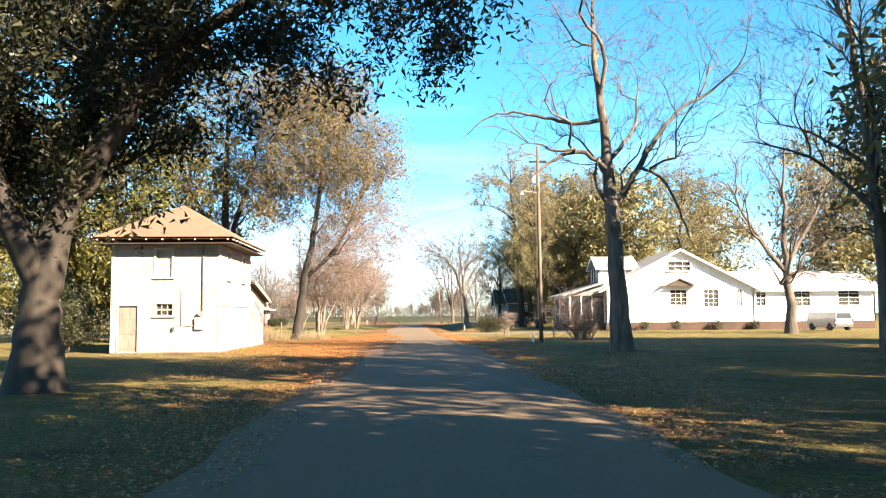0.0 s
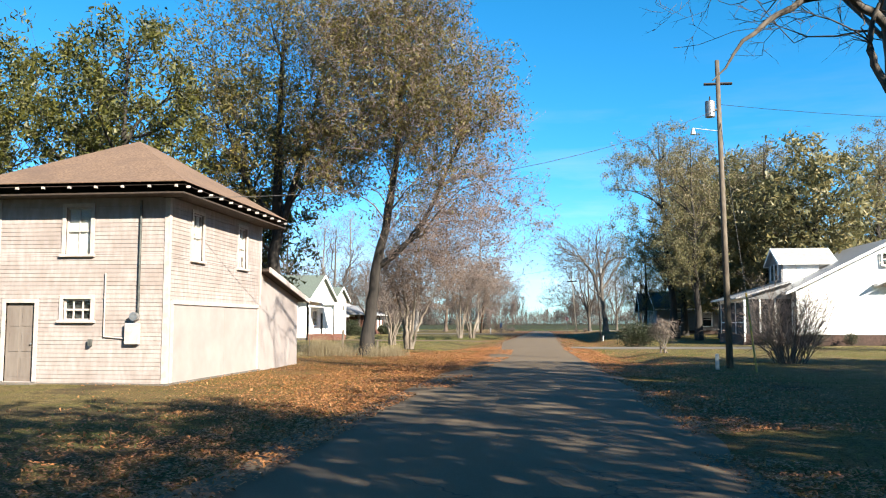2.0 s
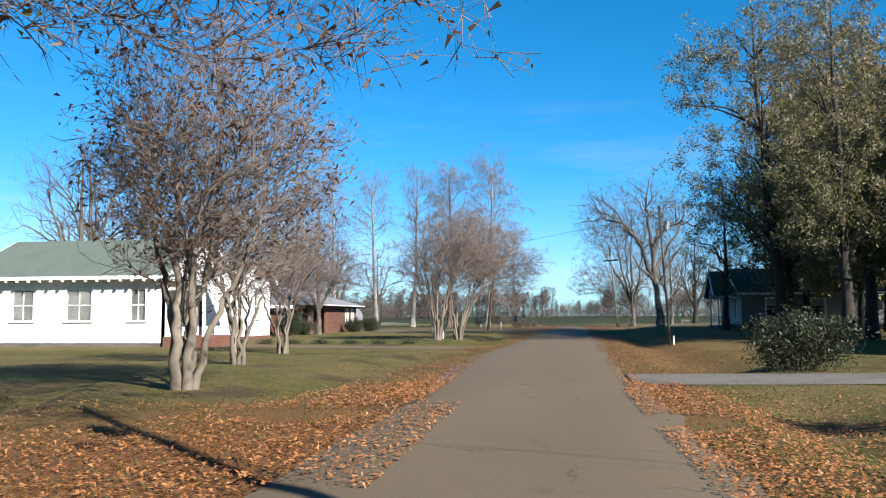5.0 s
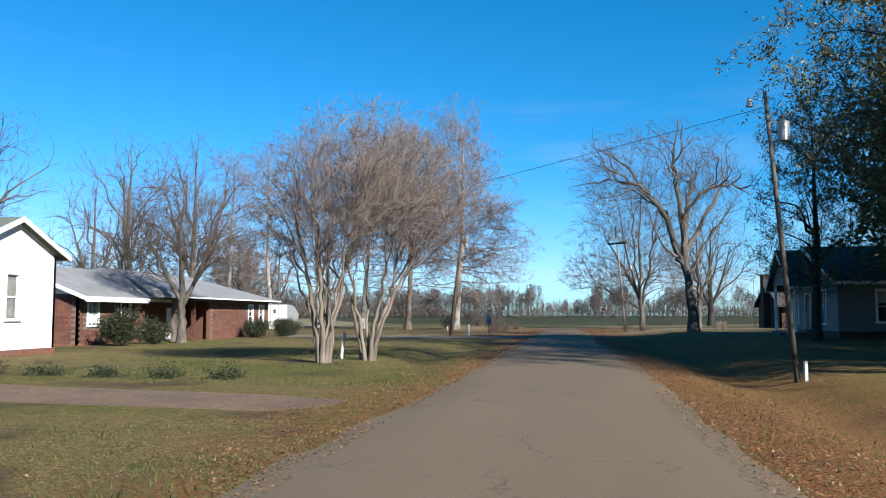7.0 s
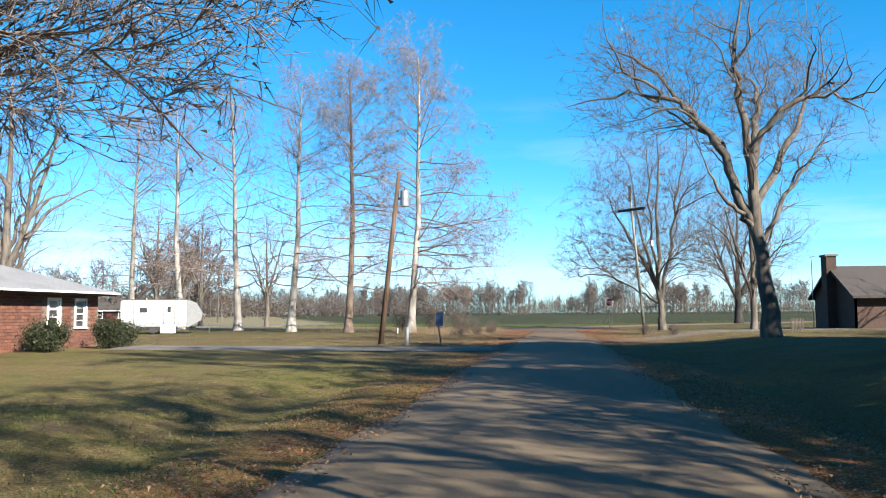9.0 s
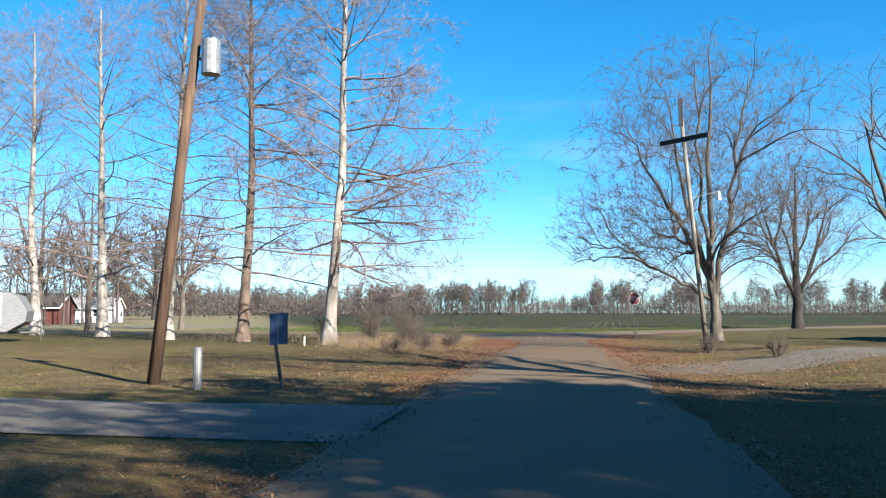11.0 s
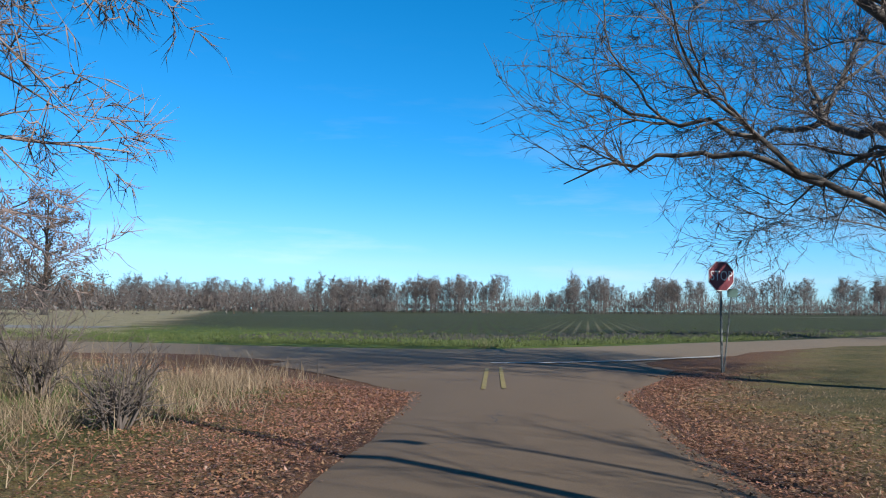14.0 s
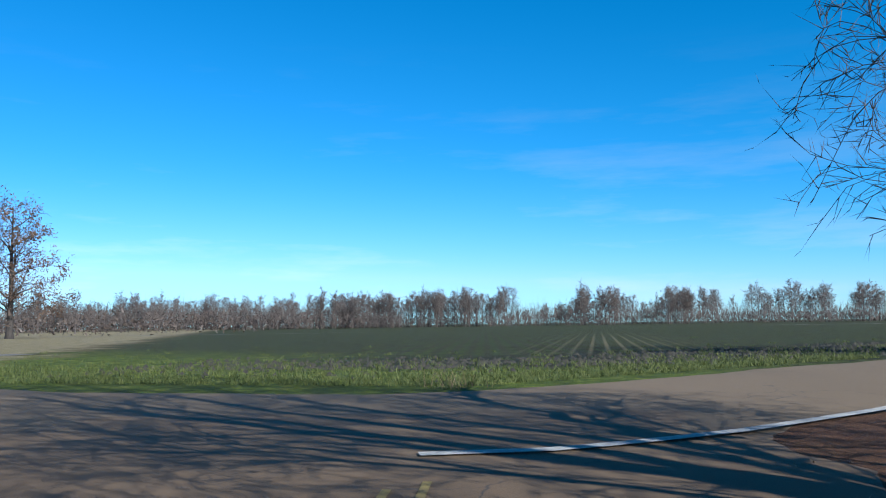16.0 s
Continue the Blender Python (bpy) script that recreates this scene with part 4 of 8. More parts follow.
# ---- ground and roads ----
def steps(*runs):
    out = []
    for a, b, s in runs:
        out += list(np.arange(a, b, s))
    return np.array(out + [runs[-1][1]])


gx = steps((-2500, -400, 300), (-400, -60, 34), (-60, -16, 2.2), (-16, 16, 0.55), (16, 60, 2.2), (60, 400, 34), (400, 2500, 300))
gy = steps((-900, -60, 140), (-60, 0, 4), (0, 215, 1.1), (215, 300, 8), (300, 900, 60), (900, 3000, 300))
gv = np.array([(a, b, gz(a, b)) for b in gy for a in gx])
nx = len(gx)
gi = (np.arange(len(gy) - 1)[:, None] * nx + np.arange(nx - 1)[None, :]).ravel()
ground = new("ground", mesh_from("ground", gv, np.stack([gi, gi + 1, gi + nx + 1, gi + nx], 1), GROUND, True))
tagged(ground, "winter lawn with dry grass and fallen leaves, ploughed field beyond", "ground", kind="structure")


def ribbon(name, left, right, z, material, label, category="road", cross=6, fine=1.5, wobble=0.0, crown=0.0, drape=False):
    """A paved strip between two edges given as points, slightly uneven along its sides."""
    def along(pts):
        pts = np.array(pts, float)
        d = np.r_[0, np.cumsum(np.linalg.norm(np.diff(pts, axis=0), axis=1))]
        return pts, d / d[-1], d[-1]
    (pl, dl, ll), (pr, dr, lr) = along(left), along(right)
    n = max(2, int(max(ll, lr) / fine))
    s = np.linspace(0, 1, n)
    a = np.stack([np.interp(s, dl, pl[:, 0]), np.interp(s, dl, pl[:, 1])], 1)
    b = np.stack([np.interp(s, dr, pr[:, 0]), np.interp(s, dr, pr[:, 1])], 1)
    if wobble:
        for q, k in ((a, 1.7), (b, 9.3)):
            for i in range(n):
                q[i, 0] += wobble * noise.noise((q[i, 1] * 0.45, k, 0)) + wobble * 0.5 * noise.noise((q[i, 1] * 1.6, k, 4))
    w = np.linspace(0, 1, cross + 1)
    v = a[:, None] + (b - a)[:, None] * w[None, :, None]
    h = np.full(v.shape[:2], z) + crown * (1 - (2 * w - 1) ** 2)[None, :]
    if drape:
        h = h + np.array([[gz(*q) for q in row] for row in v])
    v = np.concatenate([v, h[..., None]], 2)
    if cross > 2:
        v[:, 0, 2] -= 0.055
        v[:, -1, 2] -= 0.055
    i = (np.arange(n - 1)[:, None] * (cross + 1) + np.arange(cross)[None, :]).ravel()
    ob = new(name, mesh_from(name, v, np.stack([i, i + 1, i + cross + 2, i + cross + 1], 1), material, True))
    return tagged(ob, label, category, kind="structure")


ribbon("street", [(-2.75, -40), (-2.75, 38), (-2.5, 45), (-2.2, 50), (-2.05, 57), (-2.3, 67), (-3.05, 79), (-3.3, 88), (-3.15, 94), (-2.85, 100), (-2.85, 110), (-2.85, 146), (-3.0, 156), (-2.75, 161), (-2.35, 167), (-2.2, 172), (-2.35, 176), (-2.7, 178.1), (-3.9, 179.9), (-4.75, 181), (-6.1, 183.1), (-8.0, 185.5), (-11.2, 189.2)],
       [(2.4, -40), (3.0, 23), (3.25, 38), (2.85, 49), (2.35, 62), (1.95, 80), (1.9, 88), (2.05, 97), (2.15, 106), (1.95, 125), (2.0, 158), (1.8, 168), (1.5, 172), (1.35, 177.2), (1.85, 179.6), (3.3, 184.4), (3.9, 186.6), (4.9, 189.6), (5.4, 191.0)],
       0.012, ASPHALT, "worn grey-brown asphalt street with ragged leaf-strewn edges", wobble=0.2, crown=0.03, cross=8, fine=0.8)
ribbon("highway", [(-700, 212), (-120, 204), (-60, 201), (-19, 198.4), (-13.7, 197.0), (-7.5, 195.3), (-4.7, 195.2), (-1.9, 196.2), (1.5, 198.9), (8.0, 205.4), (13.5, 211.2), (30, 228), (60, 257), (150, 336), (400, 481)],
       [(-700, 203), (-120, 195), (-60, 192), (-19, 189.6), (-11, 187.9), (-3.0, 184.6), (2.5, 185.6), (4.0, 187.1), (6.5, 191.9), (11.5, 199.0), (20, 207.8), (36, 223.0), (70, 255), (155, 330), (404, 473)],
       0.03, HIGHWAY, "grey asphalt highway curving past the end of the street", wobble=0.15, fine=1.2)
ribbon("driveway_left", [(-4.4, 95.3), (-6, 96.4), (-9, 97.0), (-19.5, 99.5)], [(-4.3, 94.2), (-5.2, 93.0), (-9, 93.2), (-20.0, 96.0)], 0.012, DIRT, "tan packed-dirt driveway to the white house", "driveway", 8, 0.5, 0.2, drape=True)
ribbon("driveway_brick_house", [(-2.6, 143.4), (-9, 143.6), (-21, 146)], [(-2.6, 139.2), (-9, 139.6), (-21, 141)], 0.02, CONCRETE, "pale concrete driveway across the street from the pole", "driveway", 4, 0.8)
ribbon("driveway_gravel", [(10.5, 159.6), (14, 162), (30, 170)], [(10.5, 155.6), (14, 158), (30, 165)], 0.015, GRAVEL, "loose pale gravel driveway mouth", "driveway", 4, 0.8, 0.6, drape=True)
ribbon("driveway_right", [(2.0, 75.6), (6, 76.0), (14, 78)], [(2.0, 72.0), (6, 72.4), (14, 74)], 0.02, CONCRETE, "pale concrete drive bridging the roadside ditch", "driveway", 4, 0.8)
ribbon("field_road", [(-420, 350), (-80, 349), (-36, 352)], [(-420, 343), (-80, 344.5), (-36, 351)], 0.05, GRAVEL, "pale farm track at the edge of the field", "road", 2, 20)
ribbon("far_road", [(60, 432), (400, 420)], [(60, 424), (400, 412)], 0.05, GRAVEL, "pale distant road across the field", "road", 2, 20)
ribbon("sandy_patch", [(-70, 236), (-30, 228)], [(-66, 222), (-33, 219)], 0.03, GRAVEL, "bare sandy patch beside the field", "ground", 4, 4, 1.5)


def stripe(name, pts, width, material, label, z):
    tagged(ribbon(name, [(x, y) for x, y in pts], [(x + width, y) for x, y in pts] if abs(pts[0][0] - pts[-1][0]) < 2 else [(x + width * 0.25, y - width) for x, y in pts], z, material, label, "road marking", 2, 0.7), kind="structure")


stripe("edge_line", [(-1.5, 185.6), (0.0, 186.0), (1.0, 186.6), (2.7, 187.9), (5.3, 190.5), (5.9, 191.2)], 0.27, WHITE_LINE, "worn white edge line along the highway", 0.062)
stripe("yellow_line", [(-1.25, 177.8), (-1.5, 183.4)], 0.09, YELLOW_LINE, "faded double yellow centre line at the junction", 0.052)
stripe("yellow_line", [(-0.88, 178.0), (-1.18, 183.8)], 0.09, YELLOW_LINE, "faded double yellow centre line at the junction", 0.052)


# ---- buildings ----
def holes(u0, u1, z0, z1, cut):
    """Rectangles that cover (u0..u1, z0..z1) but for the openings."""
    us = sorted({u0, u1, *(c for o in cut for c in o[:2] if u0 < c < u1)})
    zs = sorted({z0, z1, *(c for o in cut for c in o[2:] if z0 < c < z1)})
    for zl, zh in zip(zs, zs[1:]):
        start = None
        for ul, uh in zip(us, us[1:]):
            um, zm = (ul + uh) / 2, (zl + zh) / 2
            solid = not any(o[0] < um < o[1] and o[2] < zm < o[3] for o in cut)
            if solid and start is None:
                start = ul
            if start is not None and not solid:
                yield start, ul, zl, zh
                start = None
        if start is not None:
            yield start, u1, zl, zh


def wall(parent, name, m, length, z0, z1, cut, material, thick=0.16, gable=None):
    """A wall in its own plane: u along x, its face at y = 0, its back at y = thick. gable: height of a peak over the middle."""
    bm = bmesh.new()
    for a, b, c, d in holes(0, length, z0, z1, cut):
        box(bm, a, b, 0, thick, c, d)
    if gable:
        prism(bm, [(0, z1), (length, z1), (length / 2, gable)], "y", 0, thick)
    ob = part(name, bm, material, parent)
    ob.matrix_basis = m
    return ob


BOARDS = {}


def boards(parent, m, length, z0, z1, cut, material, height=0.11, name="siding_board"):
    """Lapped boards over a wall, cut round its openings."""
    z, n = z0, 0
    while z < z1 - 0.02:
        top = min(z + height, z1)
        for a, b, c, d in holes(0, length, z, top, cut):
            key = (round(b - a, 3), round(d - c, 3), material.name)
            if key not in BOARDS:
                bm = bmesh.new()
                prism(bm, [(-0.02, 0), (-0.009, d - c), (0, d - c), (0, 0)], "x", 0, b - a)
                me = bpy.data.meshes.new(name)
                bm.to_mesh(me)
                bm.free()
                me.materials.append(material)
                BOARDS[key] = me
            piece(name, BOARDS[key], parent, m @ Matrix.Translation((a, 0, c)))
        z += height


def window(parent, m, u0, u1, z0, z1, frame_mat, bars=(1, 1), curtain=0.0, depth=0.1, trim=0.1, glass=None, blind=None):
    """A window in a wall's opening: casing, sill, sash bars and panes; an optional blind behind the lower or whole glass."""
    w = thing("window", 0, 0)
    w.parent = parent
    w.matrix_basis = m
    bm = bmesh.new()
    for a in ((u0 - trim, u0, z0 - trim * 0.4, z1 + trim), (u1, u1 + trim, z0 - trim * 0.4, z1 + trim), (u0, u1, z1, z1 + trim)):
        box(bm, a[0], a[1], -0.045, 0.02, a[2], a[3])
    part("casing", bm, frame_mat, w)
    part("sill", boxed(u0 - trim - 0.04, u1 + trim + 0.04, -0.1, 0.04, z0 - 0.07, z0, bevel=0.01), frame_mat, w)
    bm = bmesh.new()
    s = 0.045
    for a in ((u0, u0 + s, z0, z1), (u1 - s, u1, z0, z1), (u0 + s, u1 - s, z0, z0 + s), (u0 + s, u1 - s, z1 - s, z1)):
        box(bm, a[0], a[1], 0.03, 0.08, a[2], a[3])
    mid = (z0 + z1) / 2
    box(bm, u0 + s, u1 - s, 0.025, 0.08, mid - 0.025, mid + 0.025)
    for i in range(1, bars[0] + 1):
        u = u0 + (u1 - u0) * i / (bars[0] + 1)
        box(bm, u - 0.014, u + 0.014, 0.035, 0.075, z0 + s, mid - 0.025)
        box(bm, u - 0.014, u + 0.014, 0.035, 0.075, mid + 0.025, z1 - s)
    for i in range(bars[1]):
        for lo, hi in ((z0, mid), (mid, z1)):
            z = lo + (hi - lo) * (i + 1) / (bars[1] + 1)
            box(bm, u0 + s, u1 - s, 0.037, 0.073, z - 0.012, z + 0.012)
    part("sash", bm, frame_mat, w)
    for lo, hi in ((z0, mid), (mid, z1)):
        part("pane", boxed(u0 + s, u1 - s, 0.05, 0.056, lo + 0.02, hi - 0.02), glass or CLEAR_GLASS, w).visible_shadow = False
    if curtain:
        part("blind", boxed(u0 + 0.02, u1 - 0.02, 0.09, 0.1, z1 - (z1 - z0) * curtain, z1), blind or CURTAIN, w, "pale drawn blind")
    # near-black sheet behind the glass imitates an unlit room
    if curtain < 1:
        part("painted_dark_room", boxed(u0 - 0.02, u1 + 0.02, 0.14, 0.15, z0 - 0.02, z1 + 0.02), DARK, w)
    return w


def door(parent, m, u0, u1, z0, z1, frame_mat, leaf_mat):
    d = thing("door", 0, 0)
    d.parent = parent
    d.matrix_basis = m
    bm = bmesh.new()
    for a in ((u0 - 0.1, u0, z0, z1 + 0.1), (u1, u1 + 0.1, z0, z1 + 0.1), (u0, u1, z1, z1 + 0.1)):
        box(bm, a[0], a[1], -0.045, 0.06, a[2], a[3])
    part("door_frame", bm, frame_mat, d)
    bm = boxed(u0, u1, 0.04, 0.08, z0, z1)
    for k in range(3):
        zz = z0 + 0.12 + k * (z1 - z0) / 3.1
        for a, b in ((u0 + 0.1, (u0 + u1) / 2 - 0.04), ((u0 + u1) / 2 + 0.04, u1 - 0.1)):
            box(bm, a, b, 0.028, 0.04, zz, zz + (z1 - z0) / 4.2)
    leaf = part("door_leaf", bm, leaf_mat, d)
    part("handle", rodded((u1 - 0.09, 0.04, z0 + 0.98), (u1 - 0.09, -0.02, z0 + 0.98), 0.028, 0.02), GALV, leaf)
    part("doorstep", boxed(u0 - 0.15, u1 + 0.15, -0.35, -0.02, z0 - 0.2, z0 - 0.02, bevel=0.015), CONCRETE, d)
    return d


def roof_gable(parent, x0, x1, y0, y1, eave, ridge, axis, over, material, trim_mat, thick=0.12, gable_over=0.35):
    """Two slopes with thickness over a plan; the ridge runs along the given axis."""
    lo, hi, e0, e1 = (y0, y1, x0, x1) if axis == "x" else (x0, x1, y0, y1)
    mid = (lo + hi) / 2
    k = (ridge - eave) / (mid - lo)
    for side in (-1, 1):
        edge = (lo - over) if side < 0 else (hi + over)
        ze = eave - k * over
        out = [(edge, ze), (mid, ridge), (mid, ridge + thick), (edge, ze + thick)]
        part("roof_slope", prism(bmesh.new(), out, axis, e0 - gable_over, e1 + gable_over), material, parent)
        part("fascia", prism(bmesh.new(), [(edge - 0.04 if side < 0 else edge, ze - 0.06), (edge if side < 0 else edge + 0.04, ze - 0.06), (edge if side < 0 else edge + 0.04, ze + thick + 0.01), (edge - 0.04 if side < 0 else edge, ze + thick + 0.01)], axis, e0 - gable_over, e1 + gable_over), trim_mat, parent)
        for at in (e0 - gable_over, e1 + gable_over):
            d = 0.045 if at > e0 else -0.045
            part("barge_board", prism(bmesh.new(), [(edge, ze - 0.08), (mid, ridge - 0.08), (mid, ridge + thick + 0.01), (edge, ze + thick + 0.01)], axis, min(at, at + d), max(at, at + d)), trim_mat, parent)


def roof_hip(parent, x0, x1, y0, y1, eave, ridge, a, b, material, thick=0.1):
    """Four slopes that meet on a ridge from a to b, each a solid panel."""
    c = [Vector((x0, y0, eave)), Vector((x1, y0, eave)), Vector((x1, y1, eave)), Vector((x0, y1, eave))]
    a, b = Vector((*a, ridge)), Vector((*b, ridge))
    along_x = abs(a.x - b.x) > abs(a.y - b.y)
    faces = [(c[0], c[1], b, a), (c[1], c[2], b), (c[2], c[3], a, b), (c[3], c[0], a)] if along_x else [(c[0], c[1], a), (c[1], c[2], b, a), (c[2], c[3], b), (c[3], c[0], a, b)]
    for f in faces:
        bm = bmesh.new()
        top = [bm.verts.new(p + Vector((0, 0, thick))) for p in f]
        low = [bm.verts.new(p) for p in f]
        bm.faces.new(top)
        bm.faces.new(low[::-1])
        for i in range(len(f)):
            j = (i + 1) % len(f)
            bm.faces.new((top[i], low[i], low[j], top[j]))
        bmesh.ops.recalc_face_normals(bm, faces=bm.faces[:])
        part("roof_slope", bm, material, parent)


def south(x0, y0):
    return pose(x0, y0, 0)                     # wall that faces -y


def east(x1, y0):
    return pose(x1, y0, 0, 0, 0, 90)           # wall that faces +x


def north(x1, y1):
    return pose(x1, y1, 0, 0, 0, 180)


def west(x0, y1):
    return pose(x0, y1, 0, 0, 0, -90)


# -- the two-storey garage beside the street --
def build_garage():
    X0, X1, Y0, Y1, Y2, TOP = -13.8, -9.0, 38.9, 46.1, 50.5, 4.85
    base = -0.1
    g = thing("garage_house", X0, Y0, 0, 0, "two-storey cream clapboard garage with brown hip roof and lean-to", "garage")
    m_s, m_e, m_w, m_n = south(0, 0), east(X1 - X0, 0), west(0, Y2 - Y0), north(X1 - X0, Y2 - Y0)
    w_s, d_s = X1 - X0, Y1 - Y0
    cut_s = [(1.95, 2.65, 3.35, 4.6), (1.95, 2.72, 1.62, 2.18), (0.34, 1.16, 0.02, 2.08)]
    cut_e = [(1.45, 2.15, 3.3, 4.6), (5.0, 5.7, 3.3, 4.6), (0.35, 6.9, 0.0, 2.05)]
    wall(g, "south_wall", m_s, w_s, base, TOP, cut_s, SIDING)
    wall(g, "east_wall", m_e @ Matrix.Translation((0.0, 0, 0)), d_s, base, TOP, cut_e, SIDING)
    wall(g, "west_wall", m_w @ Matrix.Translation((Y2 - Y1, 0, 0)), d_s, base, TOP, [], SIDING)
    wall(g, "north_wall", pose(w_s, d_s, 0, 0, 0, 180), w_s, 2.4, TOP, [], SIDING)
    boards(g, m_s, w_s, 0.0, TOP, cut_s, SIDING)
    boards(g, m_e, d_s, 2.16, TOP, cut_e, SIDING)
    part("corner_board", boxed(w_s - 0.1, w_s + 0.035, -0.035, 0.1, 0, TOP), TRIM, g)
    part("corner_board", boxed(-0.035, 0.1, -0.035, 0.1, 0, TOP), TRIM, g)
    part("corner_board", boxed(w_s - 0.02, w_s + 0.034, d_s - 0.11, d_s - 0.003, 2.16, TOP), TRIM, g)
    # garage doors: two flush panels on the street side
    part("garage_door", prism(bmesh.new(), [(0.35, 0.0), (3.95, 0.0), (3.95, 2.05), (0.35, 2.05)], "x", w_s - 0.1, w_s + 0.012), PANEL, g, "flush cream garage door")
    part("garage_door", prism(bmesh.new(), [(3.975, 0.0), (6.9, 0.0), (6.9, 2.05), (3.975, 2.05)], "x", w_s - 0.1, w_s + 0.006), PANEL, g, "flush cream garage door")
    part("door_head", boxed(w_s, w_s + 0.05, 0.25, 7.0, 2.05, 2.16), TRIM, g)
    part("door_jamb", boxed(w_s, w_s + 0.035, 6.9, 7.0, 0.0, 2.05), TRIM, g)
    part("door_jamb", boxed(w_s, w_s + 0.035, 0.25, 0.35, 0.0, 2.05), TRIM, g)
    window(g, m_s, *cut_s[0], TRIM, (1, 0), 1.0)
    window(g, m_s, *cut_s[1], TRIM, (2, 0), 0.0)
    window(g, m_e, *cut_e[0], TRIM, (1, 0), 1.0)
    window(g, m_e, *cut_e[1], TRIM, (1, 0), 0.7)
    door(g, m_s, *cut_s[2], TRIM, DOOR_PAINT)
    # lean-to at the back, sloping away from the street's start
    part("lean_to_wall", prism(bmesh.new(), [(d_s, -0.1), (Y2 - Y0, -0.1), (Y2 - Y0, 2.46), (d_s, 3.28)], "x", w_s - 0.14, w_s + 0.002), PANEL, g)
    part("lean_to_wall", prism(bmesh.new(), [(d_s, -0.1), (Y2 - Y0, -0.1), (Y2 - Y0, 2.46), (d_s, 3.28)], "x", 0, 0.14), PANEL, g)
    part("lean_to_wall", boxed(0.14, w_s - 0.14, Y2 - Y0 - 0.14, Y2 - Y0, -0.1, 2.46), PANEL, g)
    part("lean_to_roof", prism(bmesh.new(), [(d_s + 0.0, 3.32), (Y2 - Y0 + 0.5, 2.4), (Y2 - Y0 + 0.5, 2.5), (d_s + 0.0, 3.42)], "x", -0.4, w_s + 0.3), SOFFIT, g)
    part("lean_to_fascia", prism(bmesh.new(), [(d_s, 3.28), (Y2 - Y0 + 0.53, 2.34), (Y2 - Y0 + 0.53, 2.52), (d_s, 3.46)], "x", w_s + 0.3, w_s + 0.35), TRIM, g)
    part("foundation", boxed(-0.03, w_s + 0.03, -0.03, d_s, -0.3, 0.0), CONCRETE, g)
    # roof with wide eaves
    ov, ez = 0.68, 5.06
    x0, x1, y0, y1 = -ov, w_s + ov, -ov, d_s + ov
    roof_hip(g, x0, x1, y0, y1, ez, 6.95, (w_s / 2 - 0.1, d_s / 2 - 0.45), (w_s / 2 - 0.1, d_s / 2 + 0.75), SHINGLE)
    part("soffit", boxed(x0 + 0.02, x1 - 0.02, y0 + 0.02, y1 - 0.02, 4.84, 4.88), SOFFIT, g)
    for a in ((x0, x1, y0, y0 + 0.03), (x0, x1, y1 - 0.03, y1), (x0, x0 + 0.03, y0 + 0.03, y1 - 0.03), (x1 - 0.03, x1, y0 + 0.03, y1 - 0.03)):
        part("fascia", boxed(*a, 5.05, 5.14), SOFFIT, g)
    tail = boxed(-0.024, 0.024, -0.05, 0.05, -0.03, 0.03)
    me = bpy.data.meshes.new("rafter_tail")
    tail.to_mesh(me)
    tail.free()
    me.materials.append(TRIM)
    for i in range(9):
        piece("rafter_tail", me, g, pose(x0 + 0.2 + i * (x1 - x0 - 0.4) / 8, y0 - 0.02, 5.02))
    for i in range(12):
        piece("rafter_tail", me, g, pose(x1 + 0.02, y0 + 0.2 + i * (y1 - y0 - 0.4) / 11, 5.02, 0, 0, 90))
    # service drop: conduit, meter and pipes on the south wall
    part("conduit", rodded((4.05, -0.06, 1.75), (4.05, -0.06, 4.75), 0.03), STEEL_DARK, g)
    part("meter", rodded((3.98, -0.03, 1.72), (3.98, -0.2, 1.72), 0.11, sides=14), GALV, g)
    part("meter_box", boxed(3.72, 4.12, -0.14, -0.03, 1.0, 1.55, bevel=0.015), TRIM, g)
    part("pipe", rodded((3.12, -0.05, 1.2), (3.12, -0.05, 2.85), 0.018), TRIM, g)
    part("pipe", rodded((3.12, -0.05, 1.2), (3.75, -0.05, 1.15), 0.018), TRIM, g)
    part("tap", boxed(2.72, 2.8, -0.12, -0.02, 0.95, 1.13), STEEL_DARK, g)
    return g


build_garage()


